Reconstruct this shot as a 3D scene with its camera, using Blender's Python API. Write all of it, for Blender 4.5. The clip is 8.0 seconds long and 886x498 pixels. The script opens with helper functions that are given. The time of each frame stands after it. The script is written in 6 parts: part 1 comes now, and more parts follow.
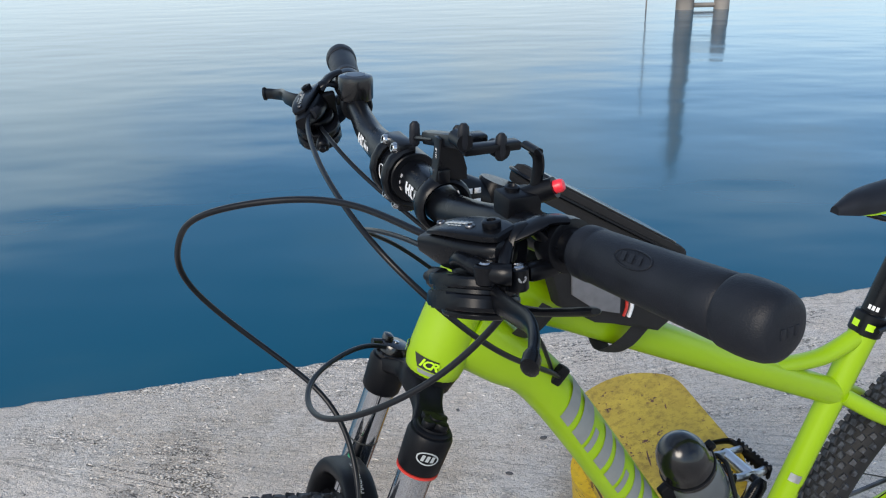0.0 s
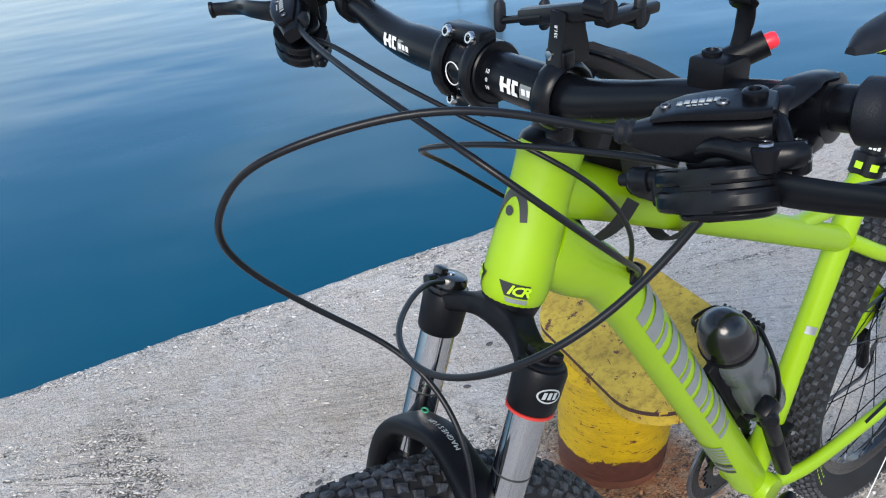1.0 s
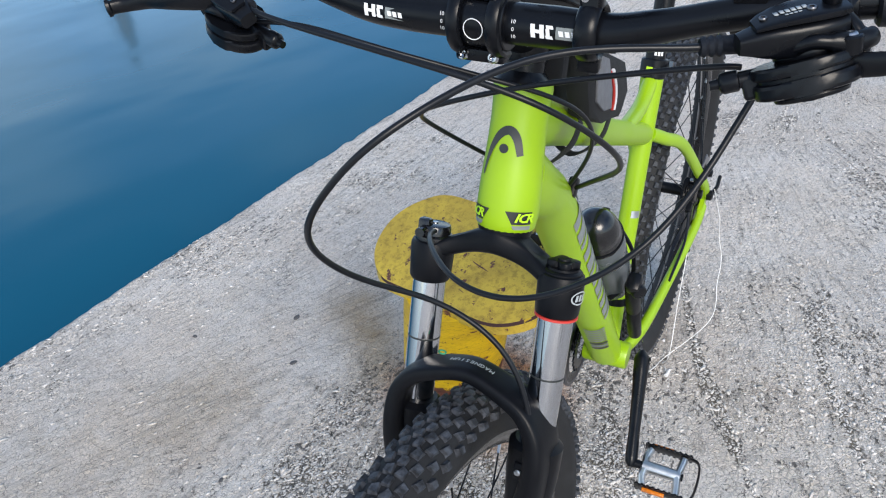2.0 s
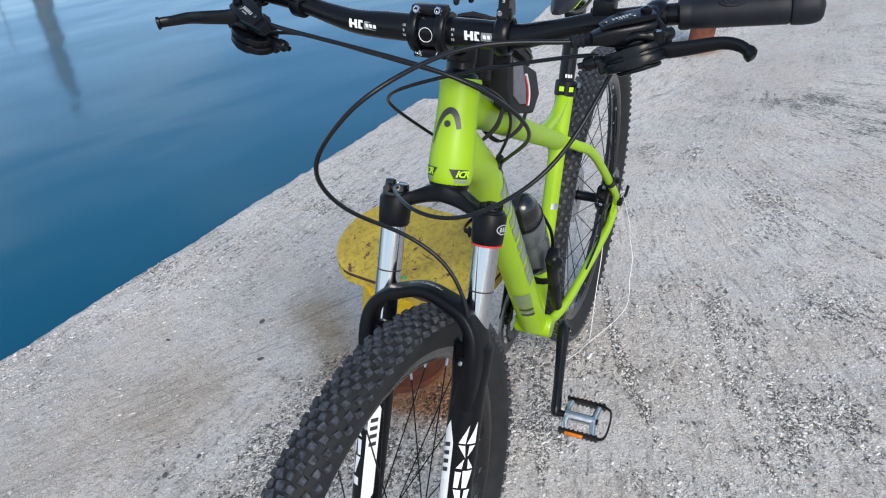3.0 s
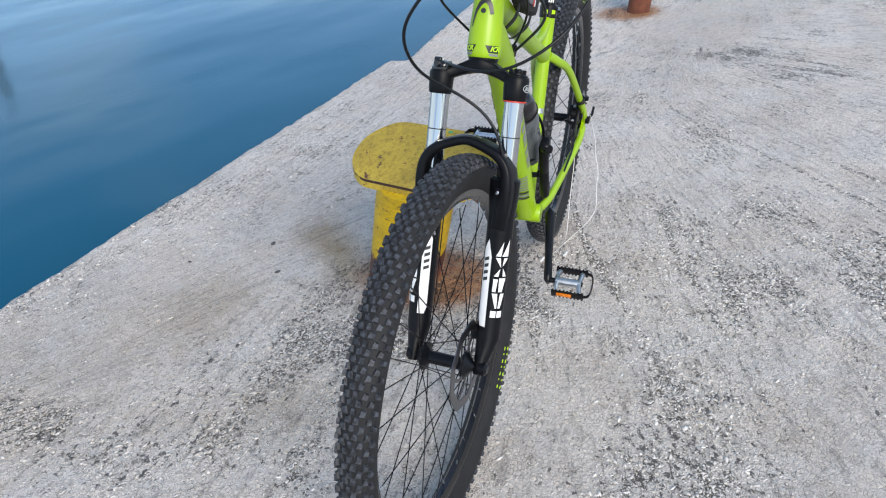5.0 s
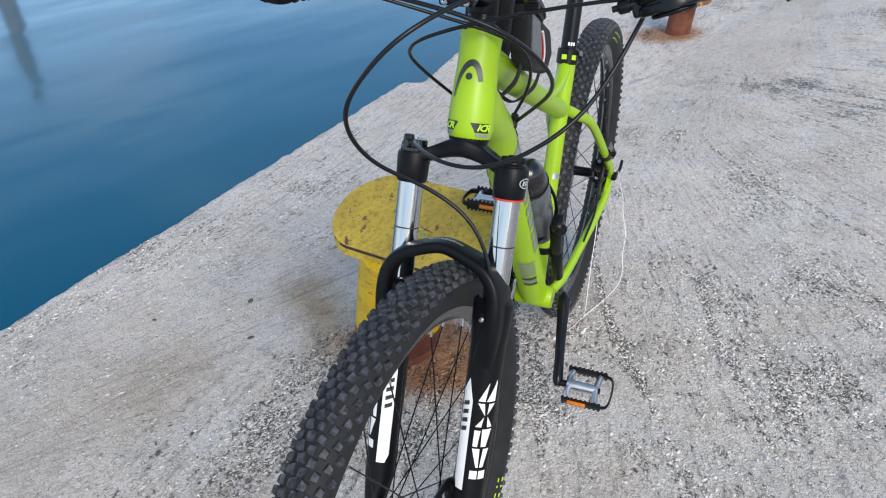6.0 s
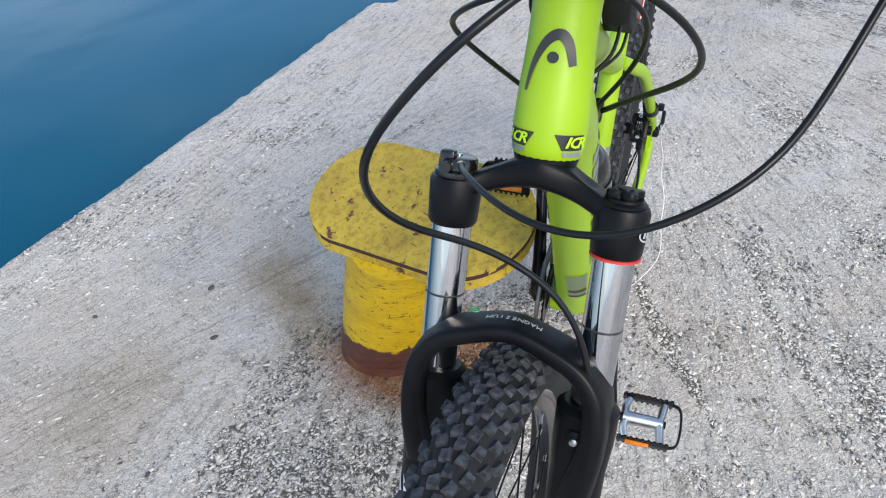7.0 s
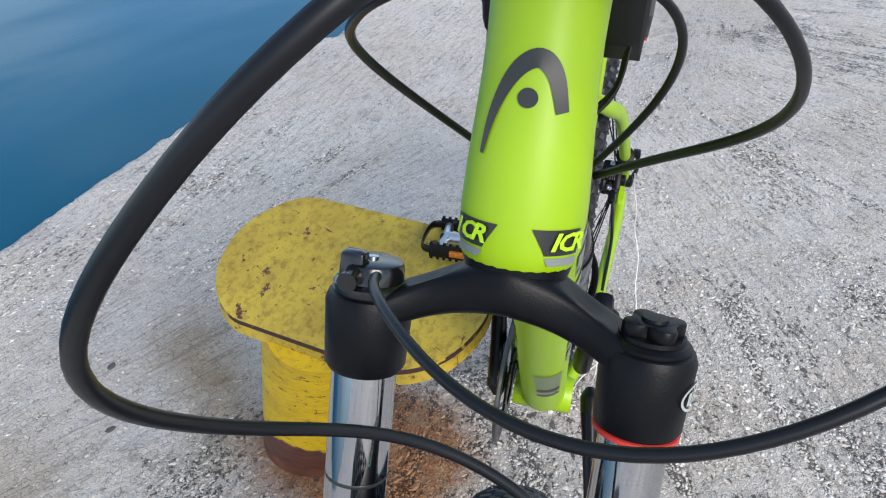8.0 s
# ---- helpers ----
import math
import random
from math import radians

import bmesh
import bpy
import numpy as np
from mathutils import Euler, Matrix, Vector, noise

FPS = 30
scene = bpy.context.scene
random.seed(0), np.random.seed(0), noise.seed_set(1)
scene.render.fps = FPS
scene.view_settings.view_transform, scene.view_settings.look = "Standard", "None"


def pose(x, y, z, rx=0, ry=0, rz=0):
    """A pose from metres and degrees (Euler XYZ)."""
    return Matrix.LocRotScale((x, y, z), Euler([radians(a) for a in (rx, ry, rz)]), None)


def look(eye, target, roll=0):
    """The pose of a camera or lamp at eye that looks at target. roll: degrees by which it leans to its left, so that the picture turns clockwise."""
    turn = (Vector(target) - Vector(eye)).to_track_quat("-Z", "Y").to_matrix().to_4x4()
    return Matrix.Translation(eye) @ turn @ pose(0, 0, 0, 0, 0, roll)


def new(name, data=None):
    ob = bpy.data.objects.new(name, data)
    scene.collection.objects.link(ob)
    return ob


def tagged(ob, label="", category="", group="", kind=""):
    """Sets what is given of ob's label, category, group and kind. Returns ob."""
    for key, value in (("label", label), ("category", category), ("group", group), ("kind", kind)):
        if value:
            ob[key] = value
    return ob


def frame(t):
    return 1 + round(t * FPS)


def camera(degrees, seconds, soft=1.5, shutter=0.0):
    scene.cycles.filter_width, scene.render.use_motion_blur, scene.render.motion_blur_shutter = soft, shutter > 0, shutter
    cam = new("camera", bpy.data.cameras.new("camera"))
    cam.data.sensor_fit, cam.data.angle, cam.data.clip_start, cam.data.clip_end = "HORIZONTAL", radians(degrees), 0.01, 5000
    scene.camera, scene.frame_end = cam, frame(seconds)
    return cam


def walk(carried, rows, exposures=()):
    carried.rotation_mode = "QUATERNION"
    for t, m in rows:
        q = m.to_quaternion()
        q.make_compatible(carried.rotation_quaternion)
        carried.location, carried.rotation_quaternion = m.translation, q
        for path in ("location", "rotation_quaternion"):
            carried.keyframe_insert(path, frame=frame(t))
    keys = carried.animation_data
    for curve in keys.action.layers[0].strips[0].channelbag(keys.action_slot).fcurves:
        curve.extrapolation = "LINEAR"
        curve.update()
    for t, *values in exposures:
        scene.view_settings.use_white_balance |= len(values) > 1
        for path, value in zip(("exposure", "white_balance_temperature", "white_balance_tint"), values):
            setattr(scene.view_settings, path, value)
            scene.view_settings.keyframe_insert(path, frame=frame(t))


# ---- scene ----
cam = camera(58.0, 8.0, soft=1.15)
PATH = [
    (0, (0.237, 0.088, 1.248), (0.111, 1.952, 0.535), -1.4),
    (0.5, (0.127, 0.053, 1.249), (0.132, 1.881, 0.440), -2.9),
    (1, (0.049, 0.203, 1.218), (0.284, 1.959, 0.289), -7.1),
    (1.2, (0.014, 0.268, 1.223), (0.360, 1.962, 0.218), -8.3),
    (2.3, (-0.304, 0.268, 1.272), (0.716, 1.610, 0.196), -7.5),
    (2.5, (-0.345, 0.218, 1.278), (0.690, 1.555, 0.209), -7.2),
    (3, (-0.415, 0.045, 1.301), (0.663, 1.407, 0.309), -6.1),
    (3.5, (-0.576, -0.079, 1.301), (0.558, 1.317, 0.323), -6.5),
    (4, (-0.800, -0.158, 1.272), (0.376, 1.160, 0.237), -6.2),
    (4.2, (-0.848, -0.176, 1.264), (0.334, 1.118, 0.206), -5.7),
    (5.3, (-0.742, -0.086, 1.292), (0.474, 1.192, 0.254), -5.4),
    (5.5, (-0.665, -0.044, 1.284), (0.552, 1.238, 0.253), -5.1),
    (6, (-0.476, 0.081, 1.258), (0.655, 1.386, 0.248), -5.0),
    (6.5, (-0.360, 0.250, 1.218), (0.751, 1.554, 0.099), -4.8),
    (7, (-0.257, 0.432, 1.188), (0.838, 1.598, -0.012), -5.7),
    (7.5, (-0.129, 0.535, 1.127), (1.003, 1.637, -0.100), -4.7),
    (7.6, (-0.111, 0.549, 1.121), (1.037, 1.640, -0.097), -4.2),
    (8, (-0.073, 0.584, 1.084), (1.142, 1.695, -0.051), -4.0),
]
walk(cam, [(t, look(eye, target, roll)) for t, eye, target, roll in PATH], exposures=[(0.0, 0.72, 6700, 10), (0.5, 0.78, 6700, 10), (1.0, 1.00, 6470, 10), (2.5, 0.99, 6560, 10), (3.0, 0.93, 6560, 10), (3.5, 0.75, 6560, 10), (4.0, 0.98, 6560, 10), (5.5, 0.93, 6620, 10), (6.0, 0.91, 6620, 10), (6.5, 0.97, 6620, 10), (7.0, 1.07, 6620, 10), (8.0, 1.01, 6620, 10)])
# ---- light ----
world = bpy.data.worlds.new("sky")
scene.world = world
world.use_nodes = True
wn, wl = world.node_tree.nodes, world.node_tree.links
sky = wn.new("ShaderNodeTexSky")
sky.sky_type, sky.sun_disc = "NISHITA", False
SUN_EL, SUN_AZ = 32.0, 245.0
sky.sun_elevation, sky.sun_rotation = radians(SUN_EL), radians(90 - SUN_AZ)
sky.air_density, sky.dust_density, sky.ozone_density = 0.9, 0.1, 3.0
# thin broken cloud all over the sky
wco = wn.new("ShaderNodeTexCoord")
wmap = wn.new("ShaderNodeMapping")
wmap.inputs["Scale"].default_value = (1.5, 1.5, 5.5)
wmap.inputs["Location"].default_value = (3.7, 1.2, 0.4)
wl.new(wco.outputs["Generated"], wmap.inputs["Vector"])
wnoise = wn.new("ShaderNodeTexNoise")
wnoise.inputs["Scale"].default_value, wnoise.inputs["Detail"].default_value = 1.4, 5
wl.new(wmap.outputs["Vector"], wnoise.inputs["Vector"])
wramp = wn.new("ShaderNodeValToRGB")
wramp.color_ramp.elements[0].position, wramp.color_ramp.elements[1].position = 0.42, 0.57
wramp.color_ramp.elements[0].color, wramp.color_ramp.elements[1].color = (0.0, 0.0, 0.0, 1), (1.0, 1.0, 1.0, 1)
wl.new(wnoise.outputs["Fac"], wramp.inputs["Fac"])
wmix = wn.new("ShaderNodeMix")
wmix.data_type = "RGBA"
wmix.inputs["B"].default_value = (4.85, 5.8, 6.45, 1)
wsep = wn.new("ShaderNodeSeparateXYZ")
wl.new(wco.outputs["Generated"], wsep.inputs[0])
whaze = wn.new("ShaderNodeMapRange")
whaze.inputs["From Min"].default_value, whaze.inputs["From Max"].default_value = 0.03, 0.20
whaze.inputs["To Min"].default_value, whaze.inputs["To Max"].default_value = 0.55, 0.0
wl.new(wsep.outputs["Z"], whaze.inputs["Value"])
wmax = wn.new("ShaderNodeMath")
wmax.operation, wmax.use_clamp = "ADD", True
wthin = wn.new("ShaderNodeMapRange")
wthin.inputs["From Min"].default_value, wthin.inputs["From Max"].default_value = 0.20, 0.48
wthin.inputs["To Min"].default_value, wthin.inputs["To Max"].default_value = 1.0, 0.30
wl.new(wsep.outputs["Z"], wthin.inputs["Value"])
wcloud = wn.new("ShaderNodeMath")
wcloud.operation = "MULTIPLY"
wl.new(wramp.outputs["Color"], wcloud.inputs[0]), wl.new(wthin.outputs["Result"], wcloud.inputs[1])
wl.new(wcloud.outputs[0], wmax.inputs[0]), wl.new(whaze.outputs["Result"], wmax.inputs[1])
wl.new(wmax.outputs[0], wmix.inputs["Factor"])
wl.new(sky.outputs[0], wmix.inputs["A"])
wl.new(wmix.outputs["Result"], wn["Background"].inputs[0])
wn["Background"].inputs[1].default_value = 0.12
sun = new("sun", bpy.data.lights.new("sun", "SUN"))
sun.data.energy, sun.data.angle, sun.data.color = 2.0, radians(30), (1.0, 0.91, 0.80)
sun.matrix_world = look((0, 0, 0), (-math.cos(radians(SUN_AZ)) * math.cos(radians(SUN_EL)), -math.sin(radians(SUN_AZ)) * math.cos(radians(SUN_EL)), -math.sin(radians(SUN_EL))))


# ---- materials ----
def material(name, base, rough=0.5, metal=0.0, vary=0.15, scale=40.0, bump=0.0, bump_scale=300.0, second=None, mix=(0.45, 0.6), coat=0.0, rough_vary=0.1, gloss=0.5):
    """A surface with coarse and fine variation of colour and gloss, and fine relief."""
    m = bpy.data.materials.new(name)
    m.use_nodes = True
    nt = m.node_tree
    n, ln = nt.nodes, nt.links
    b = n["Principled BSDF"]
    co = n.new("ShaderNodeTexCoord")
    big = n.new("ShaderNodeTexNoise")
    big.inputs["Scale"].default_value, big.inputs["Detail"].default_value = scale, 6
    fine = n.new("ShaderNodeTexNoise")
    fine.inputs["Scale"].default_value, fine.inputs["Detail"].default_value = bump_scale, 3
    for t in (big, fine):
        ln.new(co.outputs["Object"], t.inputs["Vector"])
    ramp = n.new("ShaderNodeValToRGB")
    ramp.color_ramp.elements[0].position, ramp.color_ramp.elements[1].position = (mix if second else (0.25, 0.75))
    dark = second or [c * (1 - vary) for c in base]
    lite = base if second else [min(1, c * (1 + vary)) for c in base]
    ramp.color_ramp.elements[0].color, ramp.color_ramp.elements[1].color = (*dark, 1), (*lite, 1)
    ln.new(big.outputs["Fac"], ramp.inputs["Fac"])
    ln.new(ramp.outputs["Color"], b.inputs["Base Color"])
    mr = n.new("ShaderNodeMapRange")
    mr.inputs["To Min"].default_value, mr.inputs["To Max"].default_value = max(0.02, rough - rough_vary), min(1, rough + rough_vary)
    ln.new(big.outputs["Fac"], mr.inputs["Value"])
    ln.new(mr.outputs["Result"], b.inputs["Roughness"])
    b.inputs["Metallic"].default_value = metal
    b.inputs["Specular IOR Level"].default_value = gloss
    b.inputs["Coat Weight"].default_value = coat
    b.inputs["Coat Roughness"].default_value = 0.15
    if bump:
        bp = n.new("ShaderNodeBump")
        bp.inputs["Strength"].default_value, bp.inputs["Distance"].default_value = bump, 0.001
        ln.new(fine.outputs["Fac"], bp.inputs["Height"])
        ln.new(bp.outputs["Normal"], b.inputs["Normal"])
    return m


LIME = material("lime_paint", (0.268, 0.446, 0.0022), 0.40, vary=0.04, scale=8, bump=0.02, coat=0.06)
BLACK = material("black_anodised", (0.0032, 0.0038, 0.0056), 0.29, vary=0.2, scale=30, bump=0.04, gloss=0.24)
GLOSS = material("black_gloss", (0.005, 0.005, 0.006), 0.22, vary=0.2, scale=20, coat=0.3)
MATTE = material("black_plastic", (0.0038, 0.0043, 0.0060), 0.40, vary=0.25, scale=60, bump=0.12, bump_scale=900, gloss=0.17)
RUBBER = material("black_rubber", (0.0080, 0.0098, 0.0145), 0.50, vary=0.3, scale=50, bump=0.25, bump_scale=1200, gloss=0.27)
TYRE = material("tyre_rubber", (0.015, 0.0155, 0.017), 0.7, vary=0.4, scale=35, bump=0.3, bump_scale=500, gloss=0.28)
TREAD = material("dusty_tread", (0.056, 0.063, 0.077), 0.56, vary=0.6, scale=150, bump=1.0, bump_scale=380, gloss=0.35, second=(0.013, 0.0135, 0.016), mix=(0.36, 0.66))
CABLE = material("cable_jacket", (0.0060, 0.0070, 0.0095), 0.35, vary=0.1, scale=40, gloss=0.28)
CHROME = material("chrome", (0.50, 0.51, 0.53), 0.06, 1.0, vary=0.05, scale=10, rough_vary=0.03)
STEEL = material("steel", (0.50, 0.51, 0.53), 0.28, 1.0, vary=0.15, scale=80)
SILVER = material("cast_aluminium", (0.62, 0.64, 0.67), 0.35, 1.0, vary=0.12, scale=60, bump=0.1)
GREYINK = material("grey_decal", (0.20, 0.22, 0.22), 0.4, vary=0.1)
WHITEINK = material("white_decal", (0.75, 0.76, 0.77), 0.45, vary=0.05)
PALEINK = material("pale_grey_decal", (0.34, 0.37, 0.38), 0.5, vary=0.1)
GREENINK = material("green_decal", (0.02, 0.22, 0.10), 0.5, vary=0.1)
DARKINK = material("dark_decal", (0.02, 0.022, 0.022), 0.35, vary=0.1)
LIMEINK = material("lime_decal", (0.42, 0.70, 0.01), 0.4, vary=0.05)
RED = material("red_anodised", (0.50, 0.035, 0.025), 0.4, vary=0.1)
REDPLASTIC = material("red_plastic", (0.85, 0.03, 0.05), 0.35, vary=0.1)
DISC = material("dark_disc", (0.16, 0.16, 0.17), 0.35, 1.0, vary=0.2, scale=60)
AMBER = material("amber_reflector", (0.60, 0.17, 0.012), 0.25, vary=0.3, scale=200, bump=0.6, bump_scale=600)
GREYCLOTH = material("grey_fabric", (0.17, 0.17, 0.18), 0.85, vary=0.2, scale=90, bump=0.5, bump_scale=1500)
BLACKCLOTH = material("black_fabric", (0.009, 0.009, 0.010), 0.85, vary=0.3, scale=90, bump=0.6, bump_scale=1500)
SMOKE = material("smoky_plastic", (0.080, 0.092, 0.100), 0.25, vary=0.1, scale=25)
MASTGREY = material("weathered_mast", (0.20, 0.18, 0.16), 0.7, vary=0.5, scale=2)
CORDWHITE = material("white_cord", (0.75, 0.75, 0.74), 0.5, vary=0.06)


# ---- mesh tools ----
def smooth(pts, steps=6, closed=False):
    """A smooth line through the points."""
    p = [Vector(q) for q in pts]
    n = len(p)
    out = []
    for i in range(n if closed else n - 1):
        a, b, c, d = (p[(i - 1) % n], p[i], p[(i + 1) % n], p[(i + 2) % n]) if closed else (p[max(i - 1, 0)], p[i], p[i + 1], p[min(i + 2, n - 1)])
        for k in range(steps):
            t = k / steps
            out.append(0.5 * ((2 * b) + (c - a) * t + (2 * a - 5 * b + 4 * c - d) * t * t + (3 * b - a - 3 * c + d) * t ** 3))
    if not closed:
        out.append(p[-1])
    return out


def tube(bm, pts, r, n=14, closed=False, side=None, cap=True):
    """Sweeps a round or oval section (r: number, or (across side, other) or a list of these along the line)."""
    p = [Vector(q) for q in pts]
    m = len(p)
    tan = [(p[(i + 1) % m] - p[i - 1] if closed else p[min(i + 1, m - 1)] - p[max(i - 1, 0)]).normalized() for i in range(m)]
    ref = Vector(side) if side else (Vector((0, 1, 0)) if abs(tan[0].y) < 0.9 else Vector((1, 0, 0)))
    rings = []
    for i in range(m):
        ref = (ref - tan[i] * ref.dot(tan[i])).normalized()
        other = tan[i].cross(ref)
        q = r[i] if isinstance(r, list) else r
        a, b = q if isinstance(q, tuple) else (q, q)
        rings.append([bm.verts.new(p[i] + ref * a * math.cos(2 * math.pi * k / n) + other * b * math.sin(2 * math.pi * k / n)) for k in range(n)])
    for i in range(m if closed else m - 1):
        u, v = rings[i], rings[(i + 1) % m]
        for k in range(n):
            bm.faces.new((u[k], u[(k + 1) % n], v[(k + 1) % n], v[k]))
    if cap and not closed:
        bm.faces.new(rings[0][::-1])
        bm.faces.new(rings[-1])
    return bm


def frame_of(axis, at, up=(0, 0, 1)):
    """A pose whose z runs along axis."""
    z = Vector(axis).normalized()
    x = Vector(up).cross(z)
    x = (x if x.length > 1e-4 else Vector((1, 0, 0))).normalized()
    m = Matrix((x, z.cross(x), z)).transposed().to_4x4()
    m.translation = at
    return m


def lathe(bm, profile, m=None, n=24, cap=True):
    """Turns a profile of (radius, height) round the pose's z."""
    m = m or Matrix()
    rings = []
    for r, z in profile:
        rings.append([bm.verts.new(m @ Vector((r * math.cos(2 * math.pi * k / n), r * math.sin(2 * math.pi * k / n), z))) for k in range(n)])
    for u, v in zip(rings, rings[1:]):
        for k in range(n):
            bm.faces.new((u[k], u[(k + 1) % n], v[(k + 1) % n], v[k]))
    if cap:
        bm.faces.new(rings[0][::-1])
        bm.faces.new(rings[-1])
    return bm


def box(bm, size, m=None, bevel=0.002, seg=2):
    made = bmesh.ops.create_cube(bm, size=1.0)
    vs = made["verts"]
    for v in vs:
        v.co = Vector((v.co.x * size[0], v.co.y * size[1], v.co.z * size[2]))
    if bevel:
        es = list({e for v in vs for e in v.link_edges})
        got = bmesh.ops.bevel(bm, geom=es, offset=min(bevel, min(size) * 0.45), segments=seg, affect="EDGES", profile=0.5)
        vs = list({v for f in got["faces"] for v in f.verts} | {v for v in vs if v.is_valid})
    if m:
        for v in vs:
            v.co = m @ v.co
    return bm


def prism(bm, outline, thick, m=None, bevel=0.0):
    """A flat outline (x, y) with thickness along z, centred."""
    m = m or Matrix()
    lo = [bm.verts.new(Vector((x, y, -thick / 2))) for x, y in outline]
    hi = [bm.verts.new(Vector((x, y, thick / 2))) for x, y in outline]
    k = len(outline)
    fs = [bm.faces.new(lo[::-1]), bm.faces.new(hi)]
    for i in range(k):
        fs.append(bm.faces.new((lo[i], lo[(i + 1) % k], hi[(i + 1) % k], hi[i])))
    vs = lo + hi
    if bevel:
        es = [e for f in fs[:2] for e in f.edges]
        got = bmesh.ops.bevel(bm, geom=es, offset=bevel, segments=2, affect="EDGES", profile=0.5)
        vs = list({v for f in got["faces"] for v in f.verts} | {v for v in vs if v.is_valid})
    for v in vs:
        v.co = m @ v.co
    return bm


def part(name, bm, mat, parent=None, label="", xf=None, angle=38):
    """Links a bmesh as one mesh object."""
    if xf is not None:
        bm.transform(xf)
    if name == "decal":
        return decal_pieces(bm, mat, parent, label)
    bmesh.ops.recalc_face_normals(bm, faces=bm.faces)
    me = bpy.data.meshes.new(name)
    bm.to_mesh(me)
    bm.free()
    me.shade_smooth()
    me.set_sharp_from_angle(angle=radians(angle))
    for one in (mat if isinstance(mat, (list, tuple)) else [mat]):
        me.materials.append(one)
    ob = new(name, me)
    if parent:
        ob.parent = parent
    if label:
        tagged(ob, label)
    return ob


def decal_pieces(bm, mat, parent, label):
    """Each printed shape as an object of its own."""
    left = set(bm.faces)
    ob = None
    while left:
        todo, isle = [left.pop()], []
        while todo:
            f = todo.pop()
            isle.append(f)
            for v in f.verts:
                for g in v.link_faces:
                    if g in left:
                        left.remove(g)
                        todo.append(g)
        vs = list({v for f in isle for v in f.verts})
        at = {v: i for i, v in enumerate(vs)}
        me = bpy.data.meshes.new("decal")
        me.from_pydata([v.co[:] for v in vs], [], [[at[v] for v in f.verts] for f in isle])
        me.materials.append(mat)
        me.shade_smooth()
        ob = new("decal", me)
        ob.parent = parent
        if label:
            tagged(ob, label)
    bm.free()
    return ob


def B():
    return bmesh.new()


def wrap(bm, at, axis, ref, radius, shape, lift=0.0006):
    """Lays a flat convex outline of (along, round) in metres on a round tube: ref points from the axis to the outline's middle."""
    ax = Vector(axis).normalized()
    e = (Vector(ref) - ax * Vector(ref).dot(ax)).normalized()
    o = ax.cross(e)
    pts = []
    k = len(shape)
    for i in range(k):
        (s0, w0), (s1, w1) = shape[i], shape[(i + 1) % k]
        n = max(1, int(abs(w1 - w0) / 0.004))
        for j in range(n):
            pts.append((s0 + (s1 - s0) * j / n, w0 + (w1 - w0) * j / n))
    ws = sorted({round(w, 5) for _, w in pts})

    def cut(w):
        hits = []
        for i in range(k):
            (s0, w0), (s1, w1) = shape[i], shape[(i + 1) % k]
            if min(w0, w1) - 1e-6 <= w <= max(w0, w1) + 1e-6:
                hits += [s0, s1] if abs(w1 - w0) < 1e-6 else [s0 + (s1 - s0) * (w - w0) / (w1 - w0)]
        return min(hits), max(hits)

    def place(s, w):
        rr = (radius(s) if callable(radius) else radius) + lift
        a = w / rr
        return Vector(at) + ax * s + (e * math.cos(a) + o * math.sin(a)) * rr

    rows = []
    for w in ws:
        s0, s1 = cut(w)
        m = max(1, int((max(q for q, _ in shape) - min(q for q, _ in shape)) / 0.01)) if callable(radius) else 1
        rows.append([bm.verts.new(place(s0 + (s1 - s0) * j / m, w)) for j in range(m + 1)])
    for u, v in zip(rows, rows[1:]):
        for j in range(len(u) - 1):
            bm.faces.new((u[j], u[j + 1], v[j + 1], v[j]))
    return bm


